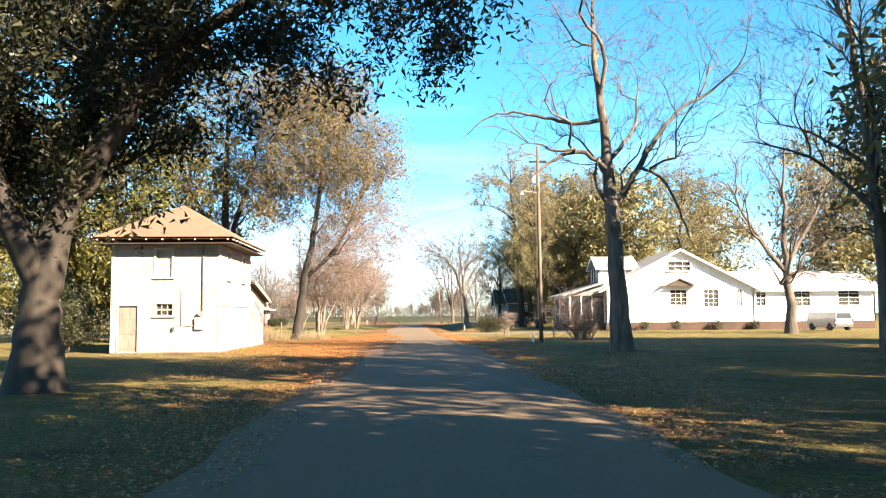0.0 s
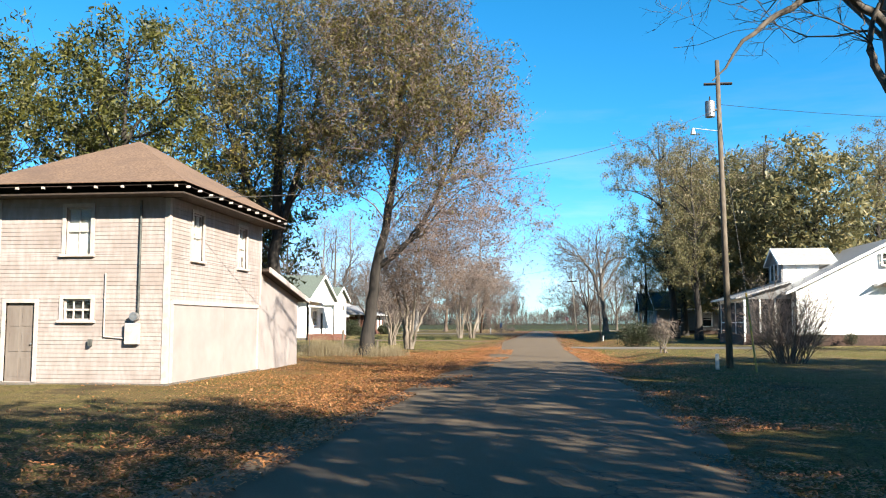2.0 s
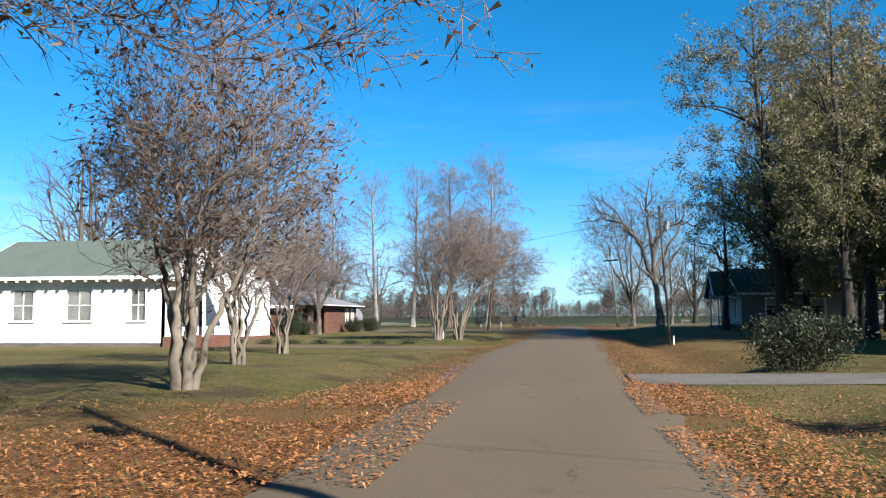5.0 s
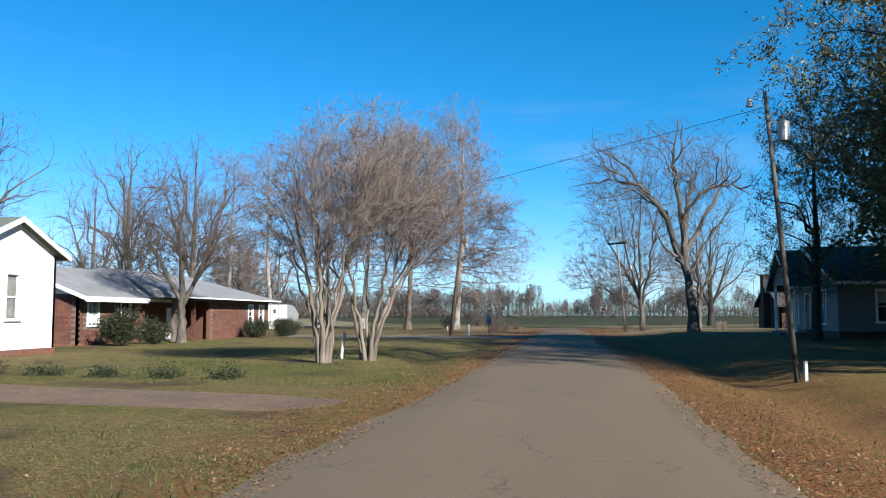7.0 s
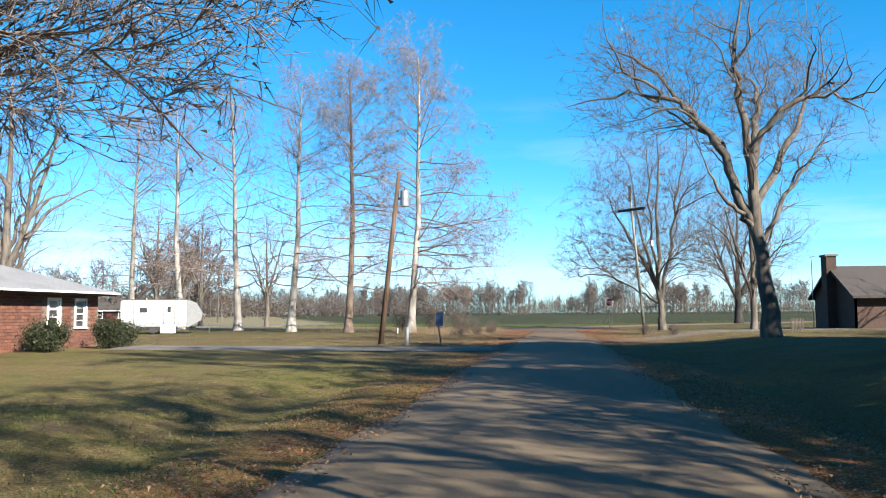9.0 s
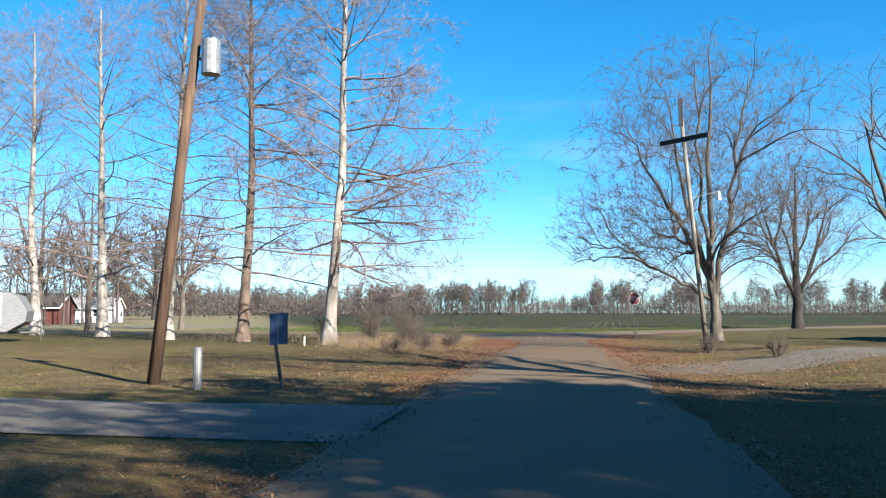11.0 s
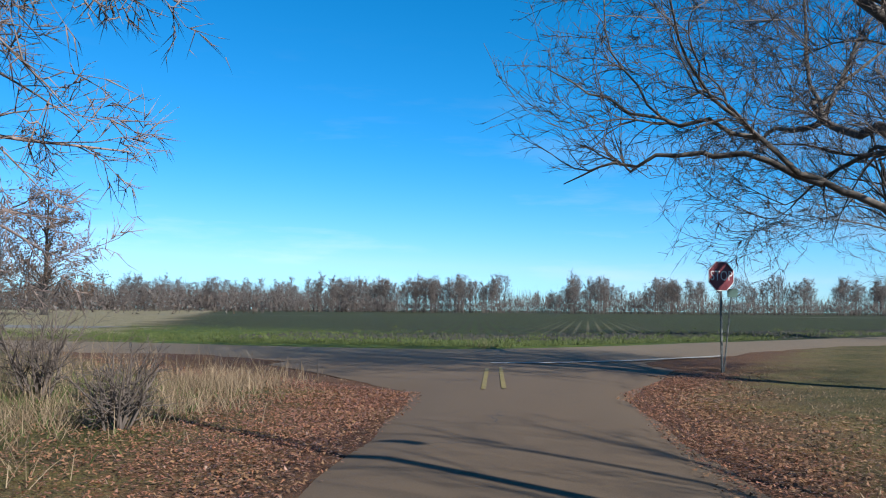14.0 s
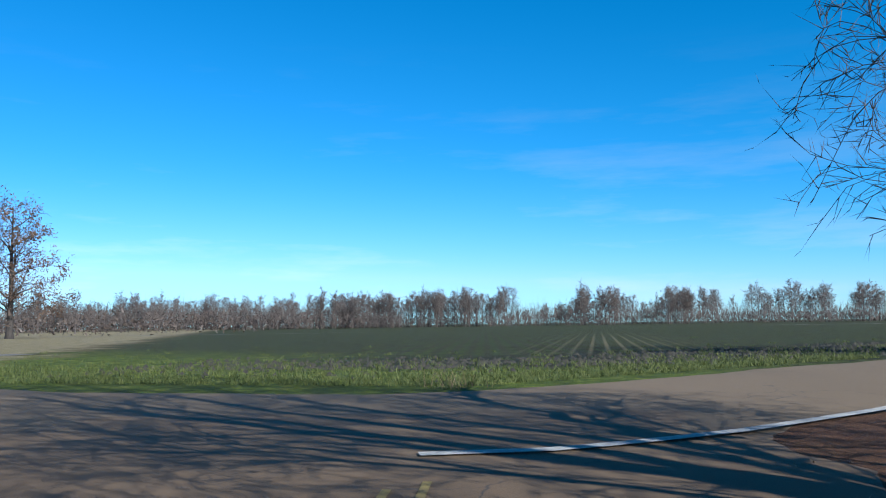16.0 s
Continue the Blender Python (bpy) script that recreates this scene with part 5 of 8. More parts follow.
# -- white house with the green roof --
def build_white_house():
    h = thing("white_house", -33.4, 95.5, 0, 0, "long white clapboard house with pale green roof and brick porch", "house")
    L, D, Z0, E, R = 12.0, 9.5, 0.15, 3.95, 6.15
    m = south(0, 0)
    cs = [(0.7, 1.3, 2.0, 3.1), (2.9, 4.2, 1.35, 3.1), (6.2, 7.7, 1.35, 3.1), (10.0, 10.9, 1.35, 3.1)]
    wall(h, "south_wall", m, L, Z0, E, cs, WHITE)
    for c in cs:
        window(h, m, *c, WHITE, (1, 0), 1.0, blind=BLIND_GREY)
    wall(h, "west_wall", west(0, D), D, Z0, E, [], WHITE, gable=R)
    wall(h, "north_wall", north(L, D), L, Z0, E, [], WHITE)
    wall(h, "east_wall", east(L, 0), D, Z0, E, [(4.2, 5.1, 0.45, 2.5), (1.6, 3.0, 1.3, 2.7)], WHITE, gable=R)
    window(h, east(L, 0), 1.6, 3.0, 1.3, 2.7, WHITE, (1, 0), 0.5)
    door(h, east(L, 0), 4.2, 5.1, 0.45, 2.5, WHITE, DARK)
    part("foundation", boxed(0.05, L - 0.05, 0.05, D - 0.05, -0.2, Z0), CONCRETE, h)
    roof_gable(h, 0, L, 0, D, E, R, "x", 0.6, GREEN_ROOF, WHITE)
    me = bpy.data.meshes.new("rafter_tail")
    b = boxed(-0.05, 0.05, -0.06, 0.06, -0.09, 0.05)
    b.to_mesh(me)
    b.free()
    me.materials.append(WHITE)
    for i in range(18):
        piece("rafter_tail", me, h, pose(0.2 + i * (L - 0.4) / 17, -0.66, 3.58))
    part("eave_soffit", boxed(-0.3, L + 0.3, -0.58, -0.02, 3.62, 3.66), SOFFIT, h)
    # wing towards the street with its own gable
    wy0, wy1, wx = 12.0, 17.7, 11.4
    cw = [(2.4, 3.2, 1.4, 3.2)]
    wall(h, "wing_east_wall", east(wx, wy0), wy1 - wy0, 0.2, 4.2, cw, WHITE, gable=5.4)
    window(h, east(wx, wy0), *cw[0], WHITE, (0, 0), 1.0, blind=BLIND_GREY)
    wall(h, "wing_south_wall", south(1, wy0), wx - 1.0, 0.2, 4.2, [], WHITE)
    wall(h, "wing_north_wall", north(wx, wy1), wx - 1.0, 0.2, 4.2, [], WHITE)
    part("wing_foundation", boxed(1, wx + 0.04, wy0 - 0.04, wy1 + 0.04, -0.3, 0.2), BRICK, h)
    roof_gable(h, 1, wx, wy0, wy1, 4.2, 5.4, "x", 0.5, GREEN_ROOF, WHITE)
    # small open porch on the street end
    px0, px1, py0, py1 = L + 0.02, L + 2.5, -0.2, 4.4
    part("porch_floor", boxed(px0, px1, py0, py1, -0.2, 0.5, bevel=0.02), BRICK, h, "red brick porch floor")
    for x, y in ((px0 + 0.15, py0 + 0.15), (px1 - 0.2, py0 + 0.15), (px1 - 0.2, py1 - 0.15)):
        part("porch_post", boxed(x - 0.07, x + 0.07, y - 0.07, y + 0.07, 0.5, 3.2, bevel=0.01), WHITE, h)
    part("porch_roof", prism(bmesh.new(), [(px0, 3.6), (px1 + 0.35, 3.2), (px1 + 0.35, 3.4), (px0, 3.8)], "y", py0 - 0.35, py1 + 0.35), WHITE, h, "low white porch roof")
    part("porch_beam", boxed(px0, px1, py0, py0 + 0.14, 3.0, 3.2), WHITE, h)
    part("porch_step", boxed(px1, px1 + 0.35, 1.0, 3.0, -0.2, 0.22), BRICK, h)
    return h


build_white_house()


# -- brick ranch house --
def brick_faces(parent, m, length, z0, z1, cut, u_from=0.0):
    """Bricks proud of the mortar over part of a wall, in running bond."""
    bl, bh, gap = 0.44, 0.146, 0.016
    bm = boxed(0, bl - gap, -0.022, 0.0, 0, bh - gap)
    me = bpy.data.meshes.new("brick")
    bm.to_mesh(me)
    bm.free()
    me.materials.append(BRICK)
    row, z = 0, z0
    while z + bh <= z1 + 0.001:
        u = u_from + (bl / 2 if row % 2 else 0.0)
        while u + bl <= length:
            if not any(u + bl > o[0] - 0.1 and u < o[1] + 0.1 and z + bh > o[2] - 0.1 and z < o[3] + 0.1 for o in cut):
                piece("brick", me, parent, m @ Matrix.Translation((u, 0, z)))
            u += bl
        z += bh
        row += 1


def build_brick_house():
    h = thing("brick_house", -34.0, 121.3, 0, 0, "low red brick ranch house with grey shingle roof and deep porch", "house")
    # front wing, gable to the south
    W, D, E, R = 8.2, 7.6, 2.72, 4.35
    ce = [(0.9, 1.9, 1.0, 2.35), (4.4, 5.4, 0.7, 2.35)]
    wall(h, "wing_south_wall", south(0, 0), W, -0.1, E, [], MORTAR)
    part("wing_gable", prism(bmesh.new(), [(0, E), (W, E), (W / 2, R)], "y", 0.0, 0.16), WHITE, h, "white boarded gable")
    wall(h, "wing_east_wall", east(W, 0), D, -0.1, E, ce, MORTAR)
    window(h, east(W, 0), *ce[0], WHITE, (1, 1), 0.9)
    window(h, east(W, 0), *ce[1], WHITE, (1, 1), 0.0)
    wall(h, "wing_west_wall", west(0, D), D, -0.1, E, [], MORTAR)
    roof_gable(h, 0, W, 0, D + 1.5, E, R, "y", 0.7, GREY_ROOF, WHITE, gable_over=0.5)
    # main body along the lawn
    bx0, bx1, by0, by1 = 0.0, 9.9, D, 24.6
    cm = [(12.6, 13.5, 0.65, 2.3), (14.9, 15.8, 0.95, 2.3)]
    wall(h, "main_east_wall", pose(bx1, by0, 0, 0, 0, 90), by1 - by0, -0.1, E, cm + [(1.0, 5.6, -0.1, 2.5)], MORTAR)
    for c in cm:
        window(h, pose(bx1, by0, 0, 0, 0, 90), *c, WHITE, (0, 1), 0.3)
    part("porch_back_wall", boxed(bx1 - 2.2, bx1 - 2.05, by0 + 0.2, by0 + 6.5, -0.1, 2.5), BRICK, h)
    part("porch_side_wall", boxed(bx1 - 2.05, bx1 - 0.17, by0 + 5.65, by0 + 5.8, -0.1, 2.5), BRICK, h)
    part("porch_door", boxed(bx1 - 2.05, bx1 - 2.0, by0 + 3.2, by0 + 4.1, 0.0, 2.05), WHITE, h, "white front door")
    for y in (by0 + 1.0, by0 + 2.9, by0 + 5.3):
        part("porch_column", boxed(bx1 - 0.2, bx1 + 0.02, y, y + 0.28, -0.1, 2.5, bevel=0.01), BRICK, h)
    wall(h, "main_north_wall", north(bx1, by1), bx1 - bx0, -0.1, E, [], MORTAR)
    wall(h, "main_west_wall", west(bx0, by1), by1 - by0, -0.1, E, [], MORTAR)
    roof_hip(h, bx0 - 0.7, bx1 + 0.75, by0 - 1.2, by1 + 0.7, 2.62, 4.5, (4.6, by0 + 0.5), (4.6, by1 - 4.0), GREY_ROOF)
    part("gutter", boxed(bx1 + 0.72, bx1 + 0.84, by0 - 0.2, by1 + 0.7, 2.63, 2.72), WHITE, h)
    part("gutter", boxed(W + 0.68, W + 0.8, -0.5, by0 - 1.4, 2.3, 2.46), WHITE, h)
    part("main_soffit", boxed(bx0 - 0.6, bx1 + 0.7, by0 + 1.6, by1 + 0.6, 2.55, 2.6), SOFFIT, h)
    return h, ce, cm


BRICK_HOUSE, BRICK_CE, BRICK_CM = build_brick_house()


# -- white cottage on the right with dormer and porch --
def build_cottage():
    h = thing("white_cottage", 15.4, 84.0, 0, 0, "white clapboard bungalow with pale metal porch roof and dormer", "house")
    F = 0.75
    # main block: gable to the south, set back from the porch
    W, D, E, R = 15.0, 15.0, 4.1, 7.9
    x0 = 3.6
    cs = [(6.5, 8.2, 2.4, 3.95), (9.9, 11.4, 2.2, 3.95), (13.2, 13.8, 2.3, 3.95)]
    wall(h, "gable_wall", south(x0, 0), W, F, E, cs, WHITE, gable=R)
    for c in cs:
        window(h, south(x0, 0), *c, WHITE, (2, 1), 0.0)
    window(h, pose(x0, -0.16, 0), 6.3, 8.6, 5.85, 6.75, WHITE, (2, 0), 0.0, trim=0.08)
    wall(h, "street_wall", west(x0, D), D, F, E, [(9.5, 10.6, 1.5, 2.9), (5.0, 6.0, 0.8, 2.9)], WHITE)
    window(h, west(x0, D), 9.5, 10.6, 1.5, 2.9, WHITE, (1, 1), 0.0)
    wall(h, "back_wall", east(x0 + W, 0), D, F, E, [], WHITE)
    wall(h, "north_wall", north(x0 + W, D), W, F, E, [], WHITE, gable=R)
    roof_gable(h, x0, x0 + W, 0, D, E, R, "y", 0.7, METAL_ROOF, WHITE, gable_over=0.6)
    part("foundation", boxed(x0 + 0.05, x0 + W - 0.05, 0.05, D - 0.05, -0.2, F), DARK_BRICK, h)
    # bracketed hood over the front window
    part("window_hood", prism(bmesh.new(), [(x0 + 5.6, 4.3), (x0 + 7.3, 5.05), (x0 + 9.0, 4.3), (x0 + 9.0, 4.45), (x0 + 7.3, 5.2), (x0 + 5.6, 4.45)], "y", -0.9, 0.0), METAL_ROOF, h)
    part("hood_gable", prism(bmesh.new(), [(x0 + 5.9, 4.28), (x0 + 8.7, 4.28), (x0 + 7.3, 4.98)], "y", -0.7, -0.62), SOFFIT, h)
    # porch towards the street
    p0, p1, q0, q1 = 0.0, x0, 0.6, 9.4
    part("porch_floor", boxed(p0, p1, q0, q1, -0.2, F, bevel=0.02), DARK_BRICK, h)
    for y in (q0 + 0.15, q0 + 3.0, q0 + 5.8, q1 - 0.15):
        part("porch_post", boxed(p0 + 0.1, p0 + 0.26, y - 0.08, y + 0.08, F, 3.2, bevel=0.01), WHITE, h)
    part("porch_rail", boxed(p0 + 0.12, p0 + 0.2, q0 + 0.2, q1 - 0.2, F + 0.85, F + 0.93), WHITE, h)
    # near-black screens put the shade under the porch roof into colour
    part("porch_shade_screen", boxed(p0 + 0.14, p0 + 0.18, q0 + 0.3, q1 - 0.3, F, 3.2), DARK, h, "dark screen with the porch's shade painted in")
    part("porch_shade_screen", boxed(p0 + 0.3, p1 - 0.02, q0 + 0.12, q0 + 0.16, F, 3.4), DARK, h, "dark screen with the porch's shade painted in")
    for x in (p0 + 1.3, p0 + 2.4):
        part("porch_post", boxed(x - 0.06, x + 0.06, q0 + 0.02, q0 + 0.11, F, 3.4, bevel=0.01), WHITE, h)
    part("porch_beam", boxed(p0 + 0.05, p0 + 0.25, q0, q1, 3.2, 3.5), WHITE, h)
    part("porch_roof", prism(bmesh.new(), [(p0 - 0.6, 3.38), (x0 + 0.2, 4.72), (x0 + 0.2, 4.82), (p0 - 0.6, 3.5)], "y", q0 - 0.5, q1 + 0.5), METAL_ROOF, h, "pale metal porch roof")
    # end is grey instead of white, its shade put into the colour
    part("porch_end", prism(bmesh.new(), [(p0 + 0.05, 3.4), (x0, 3.4), (x0, 4.6)], "y", q0, q0 + 0.1), GREY_SIDING, h)
    part("downpipe", rodded((p0 + 0.1, q0 - 0.1, 0.2), (p0 + 0.1, q0 - 0.1, 3.35), 0.05), WHITE, h)
    # dormer over the porch
    d0, d1 = 4.4, 8.2
    part("dormer_front", prism(bmesh.new(), [(d0, 4.6), (d1, 4.6), (d1, 6.5), ((d0 + d1) / 2, 7.6), (d0, 6.5)], "x", x0 + 0.3, x0 + 0.45), GREY_SIDING, h)
    part("dormer_window", boxed(x0 + 0.26, x0 + 0.3, d0 + 0.8, d1 - 0.8, 5.1, 6.3), GLASS, h)
    for y in (d0 + 0.74, (d0 + d1) / 2 - 0.04, d1 - 0.82):
        part("dormer_mullion", boxed(x0 + 0.22, x0 + 0.3, y, y + 0.08, 5.05, 6.35), WHITE, h)
    part("dormer_cheek", boxed(x0 + 0.46, x0 + 3.2, d0, d0 + 0.12, 4.8, 6.5), WHITE, h)
    part("dormer_cheek", boxed(x0 + 0.46, x0 + 3.2, d1 - 0.12, d1, 4.8, 6.5), WHITE, h)
    roof_gable(h, x0 + 0.3, x0 + 4.2, d0, d1, 6.5, 7.6, "x", 0.35, METAL_ROOF, WHITE, gable_over=0.3)
    # long rear wing to the east
    c2 = [(0.7, 1.7, 2.3, 3.9), (4.6, 6.3, 2.3, 3.9), (9.2, 11.4, 2.3, 3.9)]
    wall(h, "wing_wall", south(x0 + W, 1.2), 13.0, F, 4.1, c2, WHITE)
    for c in c2:
        window(h, south(x0 + W, 1.2), *c, WHITE, (1, 1), 0.0)
    wall(h, "wing_end", east(x0 + W + 13.0, 1.2), 8.0, F, 4.1, [], WHITE, gable=5.9)
    wall(h, "wing_back", north(x0 + W + 13.0, 9.2), 13.0, F, 4.1, [], WHITE)
    part("wing_foundation", boxed(x0 + W, x0 + W + 12.95, 1.25, 9.15, -0.2, F), DARK_BRICK, h)
    roof_gable(h, x0 + W - 2, x0 + W + 13.0, 1.2, 9.2, 4.1, 5.9, "x", 0.6, GREY_ROOF, WHITE)
    return h


build_cottage()


# -- shaded grey house further on --
def build_shaded_house():
    h = thing("grey_house", 14.4, 127.6, 0, 0, "grey-white weatherboard house in deep tree shade", "house")
    W, D, F, E, R = 15.0, 11.0, 0.7, 3.5, 5.6
    cs = [(2.0, 3.1, 1.2, 2.9), (5.6, 6.7, 1.2, 2.9), (9.4, 10.5, 1.2, 2.9)]
    wall(h, "south_wall", south(0, 0), W, F, E, cs, GREY_SIDING)
    for c in cs:
        window(h, south(0, 0), *c, WHITE, (0, 0), 0.4)
    cw = [(7.6, 8.9, 1.1, 3.0), (2.0, 3.2, 1.1, 3.0), (4.8, 5.8, 0.75, 2.85)]
    wall(h, "street_wall", west(0, D), D, F, E, cw, GREY_SIDING, gable=R)
    for c in cw[:2]:
        window(h, west(0, D), *c, WHITE, (1, 0), 0.0)
    door(h, west(0, D), *cw[2], WHITE, DOOR_PAINT)
    wall(h, "north_wall", north(W, D), W, F, E, [], GREY_SIDING)
    wall(h, "east_wall", east(W, 0), D, F, E, [], GREY_SIDING, gable=R)
    part("foundation", boxed(0.05, W - 0.05, 0.05, D - 0.05, -0.2, F), DARK_BRICK, h)
    roof_gable(h, 0, W, 0, D, E, R, "x", 0.6, DARK_ROOF, WHITE)
    part("front_gable", prism(bmesh.new(), [(3.0, 3.4), (8.0, 3.4), (5.5, 5.4)], "x", -1.5, -1.36), GREY_SIDING, h)
    roof_gable(h, -1.5, 2.5, 3.0, 8.0, 3.4, 5.4, "x", 0.4, DARK_ROOF, WHITE)
    for y in (3.2, 7.8):
        part("porch_post", boxed(-1.45, -1.3, y - 0.08, y + 0.08, 0.0, 3.4), WHITE, h)
    part("porch_floor", boxed(-1.6, -0.02, 3.0, 8.0, -0.2, F - 0.1), CONCRETE, h)
    for k in range(3):
        part("step", boxed(-2.5 + 0.3 * k, -1.62, 4.8, 6.2, -0.2, 0.18 * (k + 1)), CONCRETE, h)
    return h


build_shaded_house()


def build_far_house():
    h = thing("brown_house", 22.0, 172.0, 0, 0, "low dark brick house with a broad chimney", "house")
    W, D, E, R = 13.0, 10.0, 2.8, 5.0
    wall(h, "street_wall", west(0, D), D, 0, E, [], DARK_BRICK, gable=R)
    cs = [(3.0, 4.4, 1.0, 2.3), (7.4, 8.8, 1.0, 2.3)]
    wall(h, "south_wall", south(0, 0), W, 0, E, cs, DARK_BRICK)
    for c in cs:
        window(h, south(0, 0), *c, WHITE, (1, 0), 0.0)
    wall(h, "north_wall", north(W, D), W, 0, E, [], DARK_BRICK)
    wall(h, "east_wall", east(W, 0), D, 0, E, [], DARK_BRICK, gable=R)
    roof_gable(h, 0, W, 0, D, E, R, "x", 0.7, DARK_ROOF, DARK_ROOF)
    chimney = part("chimney", boxed(-0.7, 0.1, 4.2, 5.6, 0.0, 5.9, bevel=0.02), DARK_BRICK, h)
    part("chimney_cap", boxed(-0.8, 0.2, 4.1, 5.7, 5.9, 6.05), CONCRETE, chimney)
    part("aerial_mast", rodded((-1.2, 6.4, 0.0), (-1.2, 6.4, 6.0), 0.03), GALV, h)
    part("aerial_arm", rodded((-1.2, 5.6, 6.0), (-1.2, 7.0, 6.0), 0.02), GALV, h)
    return h


build_far_house()


def small_house(name, x, y, w, d, e, r, body, roof, label, turn=0.0):
    h = thing(name, x, y, 0, turn, label, "house")
    cs = [(w * 0.2, w * 0.2 + 1.0, 1.0, 2.2), (w * 0.62, w * 0.62 + 1.0, 1.0, 2.2)]
    wall(h, "front_wall", south(0, 0), w, 0, e, cs, body)
    for c in cs:
        window(h, south(0, 0), *c, WHITE, (0, 0), 0.0)
    wall(h, "side_wall", west(0, d), d, 0, e, [], body, gable=r)
    wall(h, "side_wall", east(w, 0), d, 0, e, [], body, gable=r)
    wall(h, "back_wall", north(w, d), w, 0, e, [], body)
    roof_gable(h, 0, w, 0, d, e, r, "x", 0.5, roof, WHITE)
    return h


small_house("white_cabin", -84, 262, 9, 6, 2.6, 4.2, WHITE, GREY_ROOF, "small white house far beyond the cypresses", 14)
small_house("red_barn", -80, 240, 9, 6, 2.6, 4.4, BARN_RED, DARK_ROOF, "weathered red shed among distant trees", 10)
small_house("white_shed", -43.2, 107, 2.8, 4, 2.3, 3.4, WHITE, GREY_ROOF, "small white shed beside the white house", 0)
small_house("white_outbuilding", -46.5, 100, 5.5, 5, 2.3, 3.6, WHITE, GREY_ROOF, "small white outbuilding beside the white house", 0)

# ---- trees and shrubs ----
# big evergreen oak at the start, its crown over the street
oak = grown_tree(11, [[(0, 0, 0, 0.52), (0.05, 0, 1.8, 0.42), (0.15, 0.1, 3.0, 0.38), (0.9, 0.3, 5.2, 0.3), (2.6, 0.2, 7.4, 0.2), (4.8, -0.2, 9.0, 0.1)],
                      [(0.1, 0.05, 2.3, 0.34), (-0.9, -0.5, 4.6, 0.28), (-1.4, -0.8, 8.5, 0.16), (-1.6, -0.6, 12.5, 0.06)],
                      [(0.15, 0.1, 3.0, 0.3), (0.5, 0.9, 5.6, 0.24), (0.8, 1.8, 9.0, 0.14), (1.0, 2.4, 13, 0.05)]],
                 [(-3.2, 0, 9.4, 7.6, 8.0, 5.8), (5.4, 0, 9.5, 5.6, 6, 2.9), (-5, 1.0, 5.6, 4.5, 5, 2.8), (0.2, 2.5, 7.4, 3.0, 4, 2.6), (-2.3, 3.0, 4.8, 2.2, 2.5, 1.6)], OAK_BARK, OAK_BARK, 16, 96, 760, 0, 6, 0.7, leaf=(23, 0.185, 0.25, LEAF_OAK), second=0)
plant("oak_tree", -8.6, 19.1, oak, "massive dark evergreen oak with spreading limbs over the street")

# tall half-leafed oaks past the garage
plant("oak_tree", -14.3, 63.2, grown_tree(21, [[(0, 0, 0, 0.42), (0.1, 0, 3, 0.34), (0.3, 0, 7.5, 0.3), (0.2, 0, 12, 0.2), (0.4, 0.3, 18, 0.07)], [(0.2, 0, 6, 0.24), (1.6, -0.4, 10, 0.16), (2.8, -0.5, 15, 0.06)], [(0.2, 0, 7, 0.2), (-2.0, 0.4, 10, 0.14), (-3.4, 0.6, 14, 0.06)]],
                                          [(0.4, 0, 13.0, 4.4, 4.8, 5.4), (-3.6, 0, 16.4, 3.4, 3.6, 3.6), (1.4, 0, 18.8, 3.2, 3.6, 2.8), (-1.6, 0, 19.6, 2.8, 3.0, 2.2), (3.4, 0, 12.0, 2.8, 3.2, 3.4), (-3, 0, 7.4, 3.0, 3.4, 3.4)], OAK_BARK, TWIG, 12, 80, 460, 900, 3, 0.6, leaf=(6, 0.2, 0.3, LEAF_MIXED), second=0), "tall oak with dark trunk and thinning olive leaves")
plant("oak_tree", -8.2, 60.0, grown_tree(22, [[(-0.05, 0, 0, 0.33), (0.12, 0, 2.0, 0.28), (0.42, 0, 4.4, 0.25), (0.85, 0, 6.3, 0.2), (1.2, 0.1, 8.4, 0.17), (1.6, 0.3, 13, 0.1), (1.8, 0.4, 18.5, 0.04)], [(0.6, 0, 4.5, 0.17), (1.4, 0.1, 5.1, 0.15), (2.6, 0.2, 6.3, 0.13), (3.6, 0.3, 8.4, 0.1), (5.0, 0.4, 12, 0.04)]],
                                          [(0.4, 0, 14.0, 3.6, 4.0, 4.6), (-1.6, 0, 17.0, 2.6, 3.0, 2.8), (2.4, 0.4, 17.2, 3.0, 3.2, 2.6), (-1.8, 0, 10.4, 2.4, 2.8, 2.8), (4.2, 0, 12.0, 3.8, 4.4, 4.2), (5.0, 0, 7.0, 4.6, 4.8, 2.8)], OAK_BARK, RED_TWIG, 14, 140, 1100, 4600, 3, 0.5, sag=0.05, leaf=[(4, 0.17, 0.2, LEAF_MIXED, 8.0, 2.2, 1.5), (0.9, 0.12, 0.08, LEAF_BROWN)], second=1, side_wiggle=0.025), "tall leaning oak with sparse brown leaves and fine bare twigs")
# yellow-green trees behind the garage
YG = [(-19.5, 56, 17.5), (-24, 61, 20), (-18.5, 70, 18.5), (-29, 53, 18), (-24, 48, 15.5), (-34, 66, 20)]
yg_layers = [grown_tree(s, [[(0, 0, 0, 0.26), (0.1, 0, 5, 0.2), (0, 0.2, 10, 0.13), (0.2, 0.1, 15.5, 0.04)]], [(0, 0, 10.6, 4.6, 4.6, 6.8), (0.5, 0, 6, 4, 4, 3.6)], OAK_BARK, TWIG, 12, 50, 260, 0, 5, 0.6, leaf=(12, 0.26, 0.24, LEAF_YELLOW), second=0) for s in (31, 32)]
yg_base = [plant("yellow_green_tree", YG[i][0], YG[i][1], yg_layers[i], "tall tree with yellow-green foliage behind the garage", group="trees behind the garage") for i in (0, 1)]
